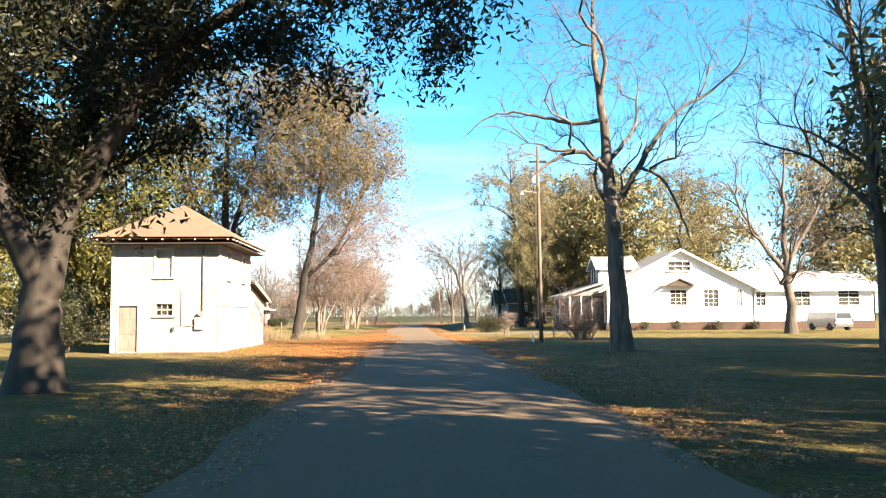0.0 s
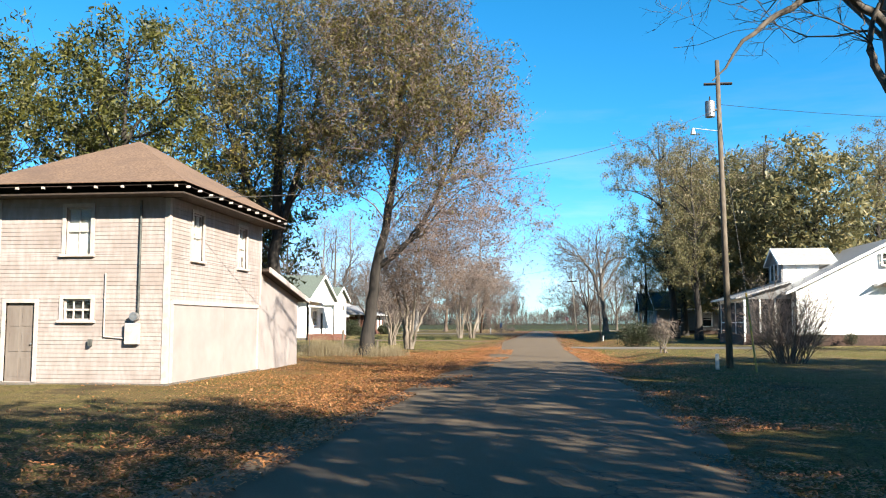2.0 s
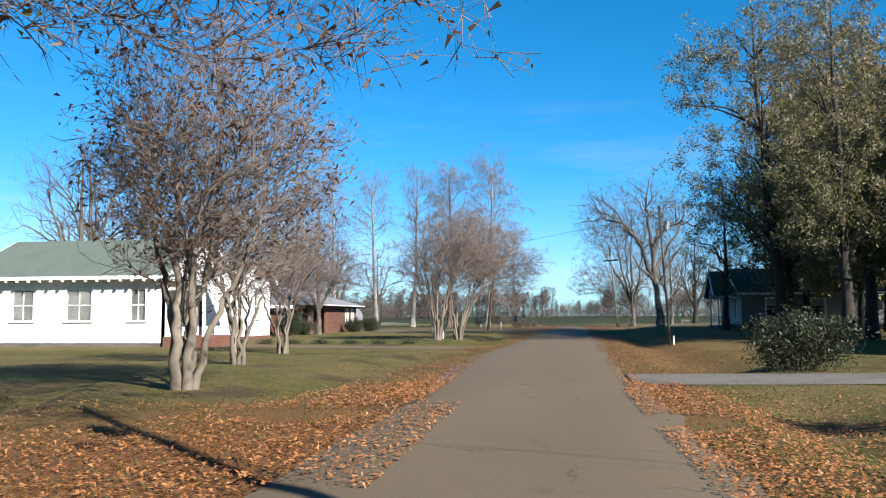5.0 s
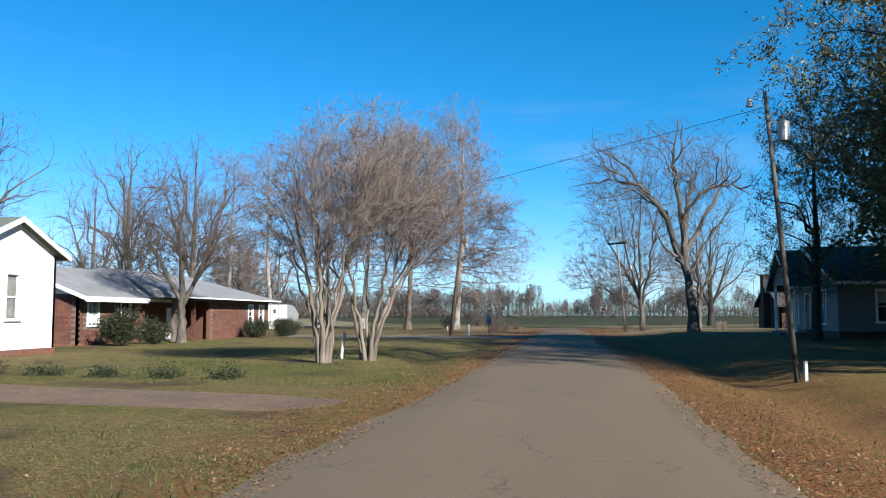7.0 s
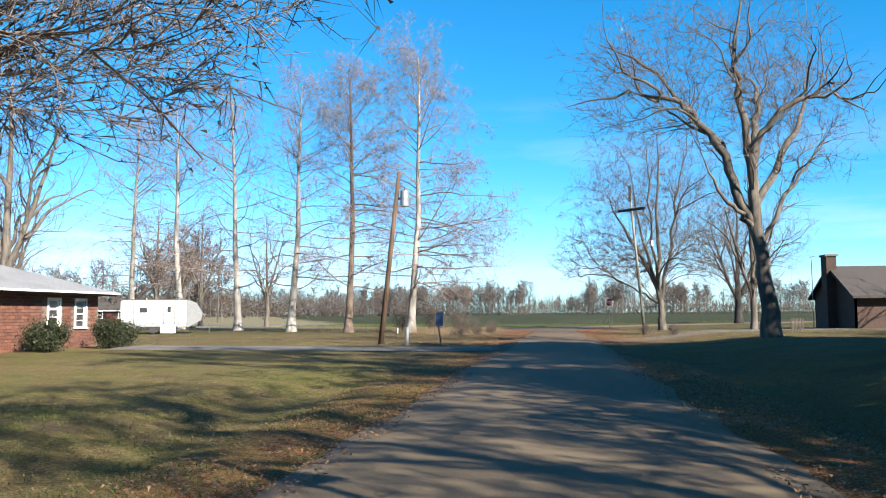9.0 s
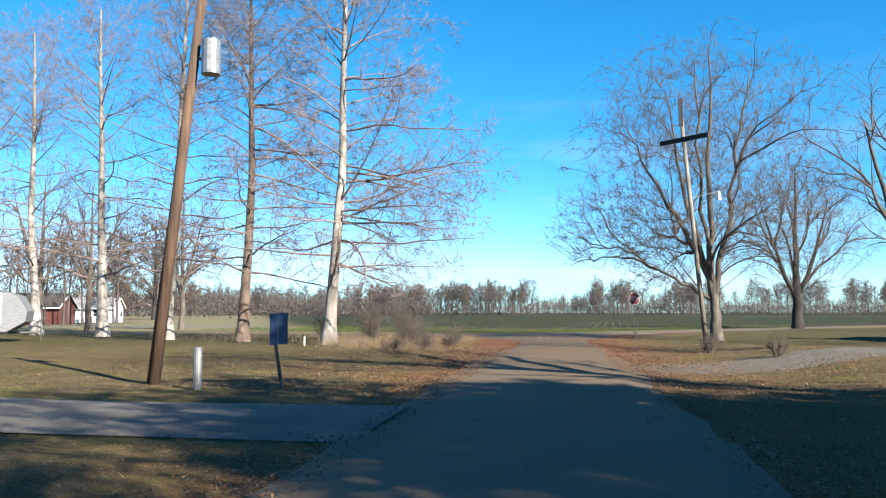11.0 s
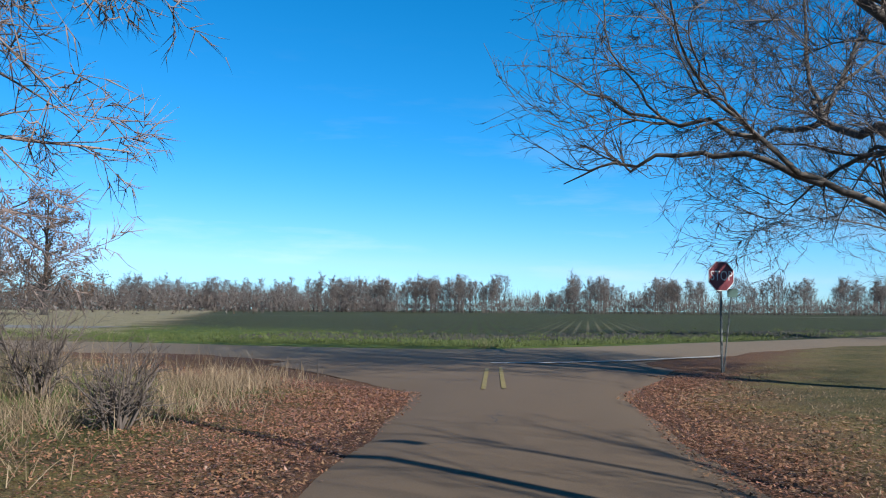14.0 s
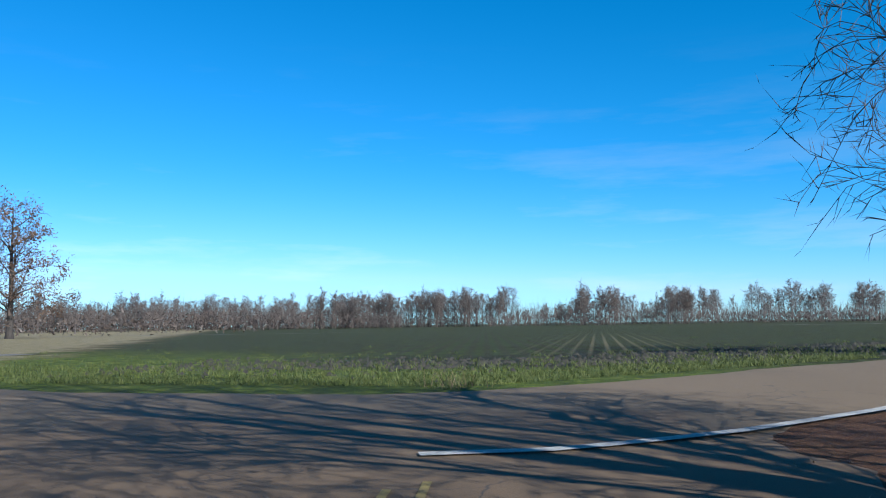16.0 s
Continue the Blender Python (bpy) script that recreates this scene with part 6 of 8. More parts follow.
for i, (x, y, h) in enumerate(YG[2:]):
    t = copy_thing(yg_base[i % 2], pose(x, y, gz(x, y), 0, 0, 77 * i + 30))
    t.scale = (h / 17,) * 3

# bare pecans on the right
plant("pecan_tree", 9.0, 37.2, grown_tree(41, [[(-0.1, 0, 0, 0.4), (-0.25, 0, 3, 0.34), (-0.4, 0, 5.6, 0.33), (-0.5, 0.1, 7.6, 0.27), (-0.55, 0.2, 9.2, 0.22), (-0.75, 0.4, 11.4, 0.17), (-1.0, 0.7, 13.6, 0.11), (-0.8, 1.0, 18.6, 0.03)],
                                               [(-0.45, 0, 6.3, 0.173), (0.2, 0.1, 7.1, 0.144), (1.0, 0.2, 8.4, 0.13), (1.7, 0.3, 9.5, 0.108), (2.7, 0.5, 10.8, 0.0792), (4.2, 0.4, 11.6, 0.0576), (6.6, 0.3, 13.6, 0.0144)],
                                               [(0.9, 0.2, 8.2, 0.0792), (1.8, -0.5, 7.6, 0.0648), (2.3, -0.9, 6.2, 0.0504), (2.8, -1.1, 4.5, 0.0144)],
                                               [(-0.5, 0.1, 8.0, 0.115), (-1.6, -0.4, 8.8, 0.0936), (-2.8, -0.7, 8.6, 0.0792), (-3.8, -0.9, 7.9, 0.0504), (-4.7, -1.0, 6.8, 0.0144)],
                                               [(-0.7, 0.4, 10.4, 0.101), (-1.8, 0.9, 10.3, 0.0864), (-3.2, 1.3, 10.7, 0.072), (-4.6, 1.6, 11.1, 0.0576), (-6.0, 1.8, 10.8, 0.036), (-6.9, 1.9, 9.9, 0.0144)],
                                               [(-0.45, 0.1, 8.5, 0.108), (0.6, 1.4, 9.6, 0.0936), (1.5, 2.6, 10.6, 0.072), (1.9, 3.8, 13.4, 0.0216)],
                                               [(-0.5, 0, 6.4, 0.101), (-1.0, -0.1, 7.1, 0.0864), (-1.25, -0.2, 7.8, 0.072), (-1.0, -0.3, 8.6, 0.036)]],
                                              [(0.2, 0, 13.6, 6.2, 6.0, 5.6), (-3.6, 0.8, 10.0, 3.4, 3.4, 2.0), (3.2, 0, 9.6, 3.6, 3.4, 3.0)], PECAN_BARK, TWIG, 12, 52, 260, 700, 3, 0.4, wiggle=0.07, sag=0.05, second=1, side_wiggle=0.03, heart_z=6.5, girth=0.009, limb_wiggle=0.9), "tall bare pecan with crooked grey limbs")
plant("pecan_tree", 29.5, 66.0, grown_tree(42, [[(0, 0, 0, 0.4), (0, 0, 3, 0.33), (-0.2, 0, 6, 0.27), (-0.3, 0, 10, 0.15), (0, 0, 15, 0.04)], [(-0.2, 0, 5.4, 0.2), (2.2, 0.3, 9, 0.13), (3.6, 0.2, 13, 0.05)], [(-0.2, 0, 4.8, 0.2), (-2.6, 0.3, 8, 0.13), (-4.6, 0.2, 12, 0.05)]],
                                               [(0, 0, 10.5, 7.5, 7, 6.2)], PECAN_BARK, TWIG, 9, 45, 260, 800, 3, 0.45, wiggle=0.06, sag=0.04, second=1, side_wiggle=0.08), "bare pecan in front of the white bungalow")
plant("pecan_tree", 17.6, 31.5, grown_tree(43, [[(0, 0, 0, 0.26), (-0.1, 0, 4, 0.22), (-0.5, 0, 9, 0.16), (-1.0, 0, 13, 0.1), (-1.4, 0, 18.5, 0.03)], [(-0.1, 0, 4.5, 0.14), (1.4, 0, 9, 0.1), (2.2, 0, 14.5, 0.03)]],
                                               [(-1.0, 0, 12, 4.6, 4.6, 7.4)], PECAN_BARK, TWIG, 12, 60, 300, 900, 3, 0.45, wiggle=0.03, second=1, heart_z=-4), "slender bare tree beside the lawn")
plant("pecan_tree", 9.2, 143.6, grown_tree(44, [[(-0.05, 0, 0, 0.36), (-0.2, 0, 2.2, 0.31), (-0.35, 0, 3.8, 0.29), (-0.55, 0, 5.9, 0.24), (-0.7, 0, 7.7, 0.21), (-1.0, 0.1, 10.5, 0.15), (-1.2, 0.1, 13.0, 0.09), (-0.8, 0.1, 15.9, 0.03)],
                                               [(-0.4, 0, 4.2, 0.25), (-1.3, 0.3, 6.7, 0.22), (-1.9, 0.5, 8.7, 0.19), (-2.8, 0.7, 10.2, 0.15), (-3.9, 0.8, 11.1, 0.12), (-5.8, 0.9, 11.5, 0.07), (-8.8, 1.0, 11.0, 0.02)],
                                               [(-0.65, 0, 8.4, 0.16), (0.4, -0.3, 9.9, 0.13), (1.5, -0.5, 10.7, 0.1), (2.7, -0.6, 10.7, 0.07), (4.2, -0.6, 9.9, 0.02)],
                                               [(-1.9, 0.5, 8.9, 0.13), (-3.3, 1.2, 10.9, 0.1), (-5.0, 1.8, 13.2, 0.07), (-7.2, 2.2, 14.3, 0.02)],
                                               [(-0.7, 0, 5.0, 0.12), (-1.5, -0.8, 5.6, 0.1), (-2.4, -1.2, 6.4, 0.07), (-3.1, -1.4, 8.2, 0.02)],
                                               [(-0.3, 0, 4.2, 0.12), (0.9, 0.6, 6.5, 0.09), (1.9, 0.9, 7.7, 0.06), (2.8, 1.0, 9.0, 0.02)],
                                               [(-0.6, 0, 7.2, 0.2), (-0.1, 1.6, 9.2, 0.17), (0.5, 3.4, 11.2, 0.13), (0.8, 5.6, 13.0, 0.08), (0.8, 7.4, 14.0, 0.03)],
                                               [(-0.5, 0, 6.0, 0.18), (1.2, 1.8, 8.6, 0.15), (2.6, 3.6, 10.6, 0.11), (3.4, 5.4, 12.6, 0.06), (3.8, 6.8, 14.0, 0.03)]],
                                               [(-2.6, 0, 12.2, 6.4, 6.2, 3.8), (1.8, 0, 9.6, 3.0, 4, 3.2), (-6.6, 0, 11.6, 2.6, 3.6, 2.4), (1.6, 5.0, 12.4, 3.4, 3.2, 2.6)], PECAN_BARK, TWIG, 13, 70, 470, 1800, 3, 0.42, wiggle=0.065, sag=0.02, second=1, side_wiggle=0.06), "old bare pecan with a forked crooked trunk")
plant("maple_tree", 8.6, 178.8, grown_tree(45, [[(0, 0, 0, 0.3), (-0.1, 0, 1.8, 0.26), (-0.25, 0, 4.6, 0.19), (-0.15, 0.1, 8, 0.15), (-0.1, 0, 17, 0.03)],
                                               [(-0.1, 0, 2.6, 0.18), (-1.0, -0.1, 5.8, 0.133), (-1.8, 0, 9.2, 0.0947), (-2.6, 0, 14.5, 0.0284)],
                                               [(-0.2, 0, 3.2, 0.161), (-1.8, 0.2, 6.8, 0.123), (-3.0, 0.4, 9.0, 0.0947), (-4.8, 0.6, 12.0, 0.0284)],
                                               [(0, 0, 2.8, 0.18), (0.6, 0.2, 6, 0.133), (1.4, 0.3, 11, 0.0852), (2.2, 0.3, 15.5, 0.0284)],
                                               [(-0.1, 0, 3.0, 0.142), (-0.6, -0.9, 6, 0.114), (-1.0, -1.7, 11, 0.0758), (-1.2, -2.2, 15.5, 0.0284)],
                                               [(-0.1, 0, 2.3, 0.141), (-1.9, 0.2, 3.3, 0.0805), (-3.3, 0.5, 4.2, 0.0663), (-4.8, 0.6, 5.4, 0.0474), (-6.8, 1.0, 5.7, 0.0332), (-8.6, 1.0, 6.7, 0.0114)],
                                               [(-3.2, 0.5, 4.1, 0.0704), (-5.0, 1.5, 5.0, 0.0576), (-6.6, 2.0, 4.8, 0.0384), (-8.2, 2.8, 4.5, 0.0128)],
                                               [(-0.05, 0, 3.4, 0.166), (-0.6, 3.0, 5.6, 0.128), (-1.4, 6.0, 6.6, 0.0896), (-2.2, 8.6, 6.8, 0.0512), (-2.8, 10.2, 6.4, 0.0192)]],
                                               [(-0.6, 0, 11.0, 7.6, 7.6, 6.6), (-5.2, 0.5, 7.0, 4.6, 5.0, 2.6), (4, 0, 7.4, 4.0, 5.0, 3.4), (-7.6, 2.0, 6.0, 2.6, 3.0, 1.6), (-1.5, 5.0, 6.0, 4.0, 3.4, 2.6), (-2.6, 8.8, 5.0, 2.7, 3.0, 2.7), (-2.4, 9.2, 5.0, 2.4, 2.8, 2.6)], PECAN_BARK, TWIG, 22, 150, 1100, 4600, 4, 0.45, wiggle=0.035, sag=0.07, second=1, girth=0.0098, side_wiggle=0.09), "bare many-limbed tree beside the stop sign")
plant("maple_tree", 21.5, 211.5, grown_tree(46, [[(0, 0, 0, 0.45), (0, 0, 3, 0.38), (0, 0, 8, 0.22), (0.2, 0, 15, 0.04)], [(0, 0, 2.6, 0.24), (-1.8, 0, 7, 0.15), (-3, 0, 12, 0.04)], [(0, 0, 2.8, 0.24), (1.8, 0, 7, 0.15), (3, 0, 12, 0.04)]], [(0, 0, 9.5, 8, 8, 6.6)], OAK_BARK, TWIG, 14, 70, 420, 1200, 3, 0.6, second=1), "broad bare tree beside the highway")
bare_far = plant("pecan_tree", 31, 160, grown_tree(47, [[(0, 0, 0, 0.36), (0, 0, 3, 0.3), (0, 0, 8, 0.2), (0.2, 0, 16.5, 0.04)], [(0, 0, 4, 0.2), (1.6, 0, 8, 0.14), (3, 0.2, 13, 0.05)], [(0, 0, 4.5, 0.2), (-1.6, 0.4, 9, 0.13), (-3, 0.6, 13.5, 0.05)]], [(0, 0, 11.5, 6.4, 6.4, 6.6)], PECAN_BARK, TWIG, 10, 45, 220, 260, 4, 0.65, second=0, wiggle=0.05), "bare pecan standing behind the houses")
for x, y, a, s in ((42, 190, 40, 1.0), (-42, 200, 15, 0.8), (-50, 205, 75, 0.9), (-57, 228, 75, 0.9), (-36, 206, 175, 0.8), (12.0, 160, 200, 0.62), (40, 62, 100, 0.85), (-33, 151, 10, 1.0), (-43, 158, 120, 1.1), (-47, 140, 80, 1.1), (-38, 114, 200, 0.9), (-46, 128, 300, 1.1), (-55, 172, 20, 1.0), (-60, 190, 20, 1.0)):
    t = copy_thing(bare_far, pose(x, y, 0, 0, 0, a))
    t.scale = (s, s, s)

# grey-green evergreens on the right
ev = [grown_tree(51, [[(0, 0, 0, 0.42), (-0.2, 0, 5, 0.33), (-0.9, 0, 11, 0.22), (-1.4, 0, 22, 0.04)]], [(-4.8, 0, 18.6, 3.4, 4, 4.6), (0.2, 0.5, 20, 4.2, 4.2, 4.6), (2.6, 0, 14.5, 3.4, 4, 4.0), (-4.6, 0, 11.5, 3.6, 4, 3.6), (-0.6, 0, 12.5, 3.4, 5, 5), (-1.0, 0, 8.6, 5.0, 4.8, 2.8)], OAK_BARK, TWIG, 20, 110, 330, 0, 6, 0.6, leaf=[(8, 0.19, 0.22, LEAF_GREY), (5, 0.18, 0.2, LEAF_SUNLIT_TOP, 13.5, 0, 0)], second=0),
      grown_tree(52, [[(0, 0, 0, 0.42), (0.2, 0, 5, 0.33), (0.4, 0, 11, 0.22), (0.2, 0, 21, 0.04)]], [(0, 0, 18, 4.6, 4.6, 4.6), (-3.4, 0, 13, 3.6, 4, 4), (3.6, 0, 13, 3.6, 4.4, 4), (0, 0, 8, 5.6, 5.4, 4.2)], OAK_BARK, TWIG, 20, 100, 310, 0, 6, 0.6, leaf=[(8, 0.19, 0.22, LEAF_GREY), (5, 0.18, 0.2, LEAF_SUNLIT_TOP, 14.5, 0, 0)], second=0)]
ev_base = [plant("evergreen_oak", 14.6, 113.5, ev[0], "tall grey-green evergreen oak, browner top leaves painted as sunlit", group="evergreens"), plant("evergreen_oak", 25.5, 119.5, ev[1], "tall dark evergreen oak beside the grey house", group="evergreens")]
# copies added mainly for the shade they cast on street and lawn
for i, (x, y, a, s) in enumerate(((16.8, 121.0, 100, 0.95), (37, 118, 200, 1.0), (12.8, 126.0, 30, 0.6), (14.8, 99.9, 60, 0.8), (22.5, 105.0, 210, 0.9))):
    t = copy_thing(ev_base[(i + 1) % 2], pose(x, y, 0, 0, 0, a))
    t.scale = (s, s, s)
# plainer evergreens, first behind the start of the drive, added mostly unseen for shade
shade = plant("evergreen_oak", 14.5, -7, grown_tree(53, [[(0, 0, 0, 0.42), (0, 0, 5, 0.33), (0.3, 0, 11, 0.2), (0, 0, 18, 0.04)]], [(0, 0, 12.5, 6.8, 6.8, 7.2), (0, 0, 7, 5.5, 5.5, 3.6)], OAK_BARK, TWIG, 12, 50, 240, 0, 5, 0.9, leaf=(7, 0.55, 0.45, LEAF_GREY), second=0), "tall evergreen oak added to shade the lawn", group="evergreens")
for x, y, a, s in ((16, 12.0, 120, 0.95), (23.5, 33.5, 310, 0.82), (28, 41, 70, 0.85), (20.5, 116, 150, 0.8), (21.5, 122.3, 60, 1.1), (24, -1, 250, 1.0), (22.5, 18.5, 60, 0.95), (29, 27, 200, 1.0), (32, 12, 20, 1.0), (38, 36, 100, 0.9), (47, 92, 90, 1.1), (44, 128, 140, 1.1), (22, -18, 300, 1.0), (8.0, 0.2, 120, 0.95), (20, 26.5, 45, 0.85), (14, -20, 80, 1.0), (19.5, 127, 20, 0.8), (18.5, 108, 75, 0.85), (24.5, 122.5, 130, 1.05), (25, 99, 10, 0.95)):
    t = copy_thing(shade, pose(x, y, 0, 0, 0, a))
    t.scale = (s, s, s)

# an oak added just out of view, its high crown shading the street
plant("evergreen_oak", 7.15, 12.2, grown_tree(54, [[(0, 0, 0, 0.42), (0.05, 0, 4, 0.34), (0.1, 0, 9, 0.26), (0, 0, 18, 0.05)]], [(0, 0, 14.2, 5.6, 5.0, 4.2)], OAK_BARK, TWIG, 12, 50, 240, 0, 5, 0.8, leaf=(5, 0.42, 0.4, LEAF_GREY), second=0), "tall dark oak with a bare lower trunk, added unseen to shade the street", group="evergreens")

# crape myrtles
plant("crape_myrtle", -8.4, 107.6, myrtle(61, 9, 1.1, 3.6, [(0.7, 0, 5.6, 3.4, 3.6, 2.2), (1.2, 0, 6.9, 2.9, 3.0, 2.2), (-0.5, 0, 4.7, 2.2, 2.6, 1.6)], (0.5, 0.07, 0.05, LEAF_SEED), 0.064, 85, 560, 1800, 4), "large bare crape myrtle with smooth pale stems", group="crape myrtles")
plant("crape_myrtle", -7.3, 109.6, myrtle(62, 6, 1.3, 3.2, [(2.0, 1.0, 5.2, 3.4, 3.8, 2.0), (1.3, 0.8, 6.7, 2.9, 3.0, 2.2)], (0.5, 0.07, 0.05, LEAF_SEED), 0.06, 85, 560, 1800, 4), "bare crape myrtle leaning over the lawn", group="crape myrtles")
plant("crape_myrtle", -7.7, 69.8, myrtle(63, 6, 1.0, 3.2, [(0.5, 0, 5.1, 3.1, 3.0, 2.7)], (0.9, 0.13, 0.09, LEAF_BROWN), 0.085, 60, 450, 1700, 3, 0.4), "crape myrtle with clinging rusty leaves", group="crape myrtles")
plant("yard_tree", -22.4, 126.4, grown_tree(64, [[(0, 0, 0, 0.24), (0.05, 0, 1.6, 0.2), (0, 0, 3.0, 0.18), (-0.2, 0, 6.5, 0.1), (0, 0, 9.6, 0.03)], [(0.02, 0, 2.2, 0.15), (1.1, 0.2, 4.4, 0.1), (2.6, 0.3, 7.2, 0.03)], [(0, 0, 2.4, 0.15), (-1.3, -0.2, 4.6, 0.1), (-2.8, 0.2, 7.0, 0.03)]],
                                                [(-0.3, 0, 7.0, 3.8, 4.0, 3.2), (-2.4, 0, 5.4, 2.6, 2.8, 1.8), (2.4, 0, 5.6, 2.6, 2.8, 1.8)], PECAN_BARK, TWIG, 12, 80, 520, 1800, 4, 0.45, second=1, girth=0.008, heart_z=2.6), "rounded leafless tree in front of the brick house")
small_m = plant("crape_myrtle", -10.5, 79.5, myrtle(65, 6, 0.9, 2.5, [(-0.4, 0, 4.3, 2.9, 2.6, 2.5)], None, 0.065, 40, 260, 900, 3, 0.35), "bare crape myrtle beside the white house", group="crape myrtles")
for x, y, a, s in ((-12.0, 88.0, 190, 0.9),):
    t = copy_thing(small_m, pose(x, y, gz(x, y), 0, 0, a))
    t.scale = (s, s, s)

# the row of bald cypresses
plant("cypress_tree", -11.9, 171.3, cypress(71, 22.5, 0.31, PALE_BARK, RED_TWIG, reach=12), "tall bald cypress with pale trunk and flared foot", group="cypress row")
plant("cypress_tree", -17.9, 174.9, cypress(72, 22, 0.31, RUSTY_BARK, RED_TWIG, reach=6), "tall bald cypress with rusty grey trunk", group="cypress row", turn=50)
far_cyp = plant("cypress_tree", -23.9, 177.9, cypress(73, 22.5, 0.34, PALE_BARK, RED_TWIG, False), "tall bald cypress with pale trunk and flared foot", group="cypress row")
for x, y, a in ((-30.5, 182.2, 140), (-38.4, 186.9, 210), (-46, 191, 300)):
    copy_thing(far_cyp, pose(x, y, 0, 0, 0, a))

# lone brown tree by the field road
plant("field_tree", -95, 318, grown_tree(81, [[(0, 0, 0, 0.6), (0, 0, 6, 0.45), (0, 0, 24, 0.06)]], [(-1, 0, 19, 8, 7.5, 8.5), (6, 0, 9, 7, 6, 6), (-6, 0, 9, 7, 7, 6)], OAK_BARK, TWIG, 14, 80, 420, 0, 5, 1.0, leaf=(3, 0.5, 0.4, LEAF_BROWN), second=0), "large brown-leaved tree at the edge of the field")


# -- far woods --
def far_woods():
    rng = np.random.default_rng(91)
    kinds = []
    for s in range(6):
        r = np.random.default_rng(900 + s)
        h = 19.0
        p0, r0 = run_out(r, np.zeros((1, 3)), np.array([[0.0, 0, 1]]), np.array([h * 0.8]), np.array([0.24]), np.array([0.07]), 5, 0.04, 0.02)
        p1, r1 = sprout(r, p0, r0, 15, 0.34, 1.0, (24, 58), 0.34, 0.5, 4, 0.1, 0.07, 0.45, least=0.05)
        p2, r2 = sprout(r, p1, r1, 5, 0.25, 1.0, (25, 60), 0.45, 0.6, 2, 0.12, 0.04, 0.3, least=0.03)
        a, b = twig_spray(r, [(p1[:, 1:], r1[:, 1:]), (p2, r2)], 3, 1.55, 0.7, 0.1)
        v, f = joined([tubes(p0, r0, 4), tubes(p1, r1, 3), tubes(p2, r2, 3)])
        kinds.append((v, f, p2, *cones(a, b, np.full(len(a), 0.075))))
    wood, thin, leaf = [], [], []
    spots = []
    groves = ((-118, -18, 125), (16, 48, 36), (63, 95, 32), (104, 330, 120), (-18, 16, 18), (48, 63, 7), (-300, -118, 120), (-430, -300, 30))
    for x0, x1, count in groves:
        for k in range(count):
            x = rng.uniform(x0, x1)
            y = 620 + 0.05 * x + rng.uniform(0, 55) - (rng.uniform(0, 30) if x < -120 else 0)
            tall = 0.98 if count > 20 else 0.6
            if x < -120:
                tall = 0.9
            spots.append((x, y, tall * rng.uniform(0.85, 1.2)))
    for k in range(45):
        spots.append((rng.uniform(-300, -150), rng.uniform(330, 560), rng.uniform(0.7, 0.95)))
    for k in range(40):
        spots.append((rng.uniform(110, 420), rng.uniform(450, 560), rng.uniform(0.8, 1.1)))
    for k in range(34):
        spots.append((rng.uniform(-100, -60), rng.uniform(206, 262), rng.uniform(0.5, 0.8)))
    for k, (x, y, s) in enumerate(spots):
        v, f, tips, tv, tf = kinds[k % 6]
        a = rng.random() * 6.28
        rot = np.array([[np.cos(a), -np.sin(a), 0], [np.sin(a), np.cos(a), 0], [0, 0, 1]])
        tall = [s, s, s * rng.uniform(0.85, 1.15)]
        wood.append(((v @ rot.T) * tall + [x, y, -0.2], f))
        thin.append(((tv @ rot.T) * tall + [x, y, -0.2], tf))
        if k % 6 == 0:
            t = (tips @ rot.T) * s + [x, y, -0.2]
            if y > 400:
                leaf.append(leaves(rng, t[::2], 5, 0.65, 0.7))
    woods = thing("distant_woods", 0, 0, 0, 0, "grey-brown bare winter woods along the far side of the field", "woods", kind="stuff")
    under(new("trunks", mesh_from("trunks", *joined(wood), FAR_BARK)), woods)
    under(new("spray", mesh_from("spray", *joined(thin), FAR_BARK)), woods)
    # undergrowth: a dense band of brush at the foot of the trees
    n = 12000
    x = rng.uniform(-460, 360, n)
    y = 622 + 0.05 * x + rng.uniform(0, 50, n) - (x < -120) * rng.uniform(0, 28, n)
    c = np.stack([x, y, rng.random(n) * 4.5], 1)[:, None, :]
    leaf.append(leaves(rng, np.concatenate([c, c + [[[0, 0, 1.2]]]], 1), 1, 1.3, 0.5))
    # countless thin stems
    n = 30000
    x = np.where(rng.random(n) < 0.3, rng.uniform(-300, -80, n), rng.uniform(-460, 360, n))
    y = 620 + 0.05 * x + rng.uniform(0, 55, n) - (x < -120) * rng.uniform(0, 30, n)
    top = (np.where(x < -112, 15.5, 12.0) + 3.0 * np.array([noise.noise((a * 0.035, 5.5, 0)) for a in x])) * rng.uniform(0.6, 1.15, n)
    foot = np.stack([x, y, rng.random(n) * top * 0.6], 1)
    head = foot + np.stack([rng.normal(0, 1.6, n), rng.normal(0, 1.0, n), top * rng.uniform(0.2, 0.55, n)], 1)
    under(new("thicket", mesh_from("thicket", *cones(foot, head, rng.uniform(0.07, 0.17, n)), FAR_BARK)), woods)
    n2 = 7000
    x = rng.uniform(-250, -70, n2)
    y = rng.uniform(235, 520, n2)
    c = np.stack([x, y, rng.random(n2) * 5.0], 1)[:, None, :]
    leaf.append(leaves(rng, np.concatenate([c, c + [[[0, 0, 1.0]]]], 1), 1, 0.8, 0.4))
    under(new("brush", mesh_from("brush", *joined(leaf), FAR_LEAF)), woods)


far_woods()

# ---- things ----
def sag(a, b, drop, n=12):
    a, b = np.array(a, float), np.array(b, float)
    s = np.linspace(0, 1, n)[:, None]
    p = a + (b - a) * s
    p[:, 2] -= (drop * 4 * s * (1 - s))[:, 0]
    return p[None], np.full((1, n), 0.012)


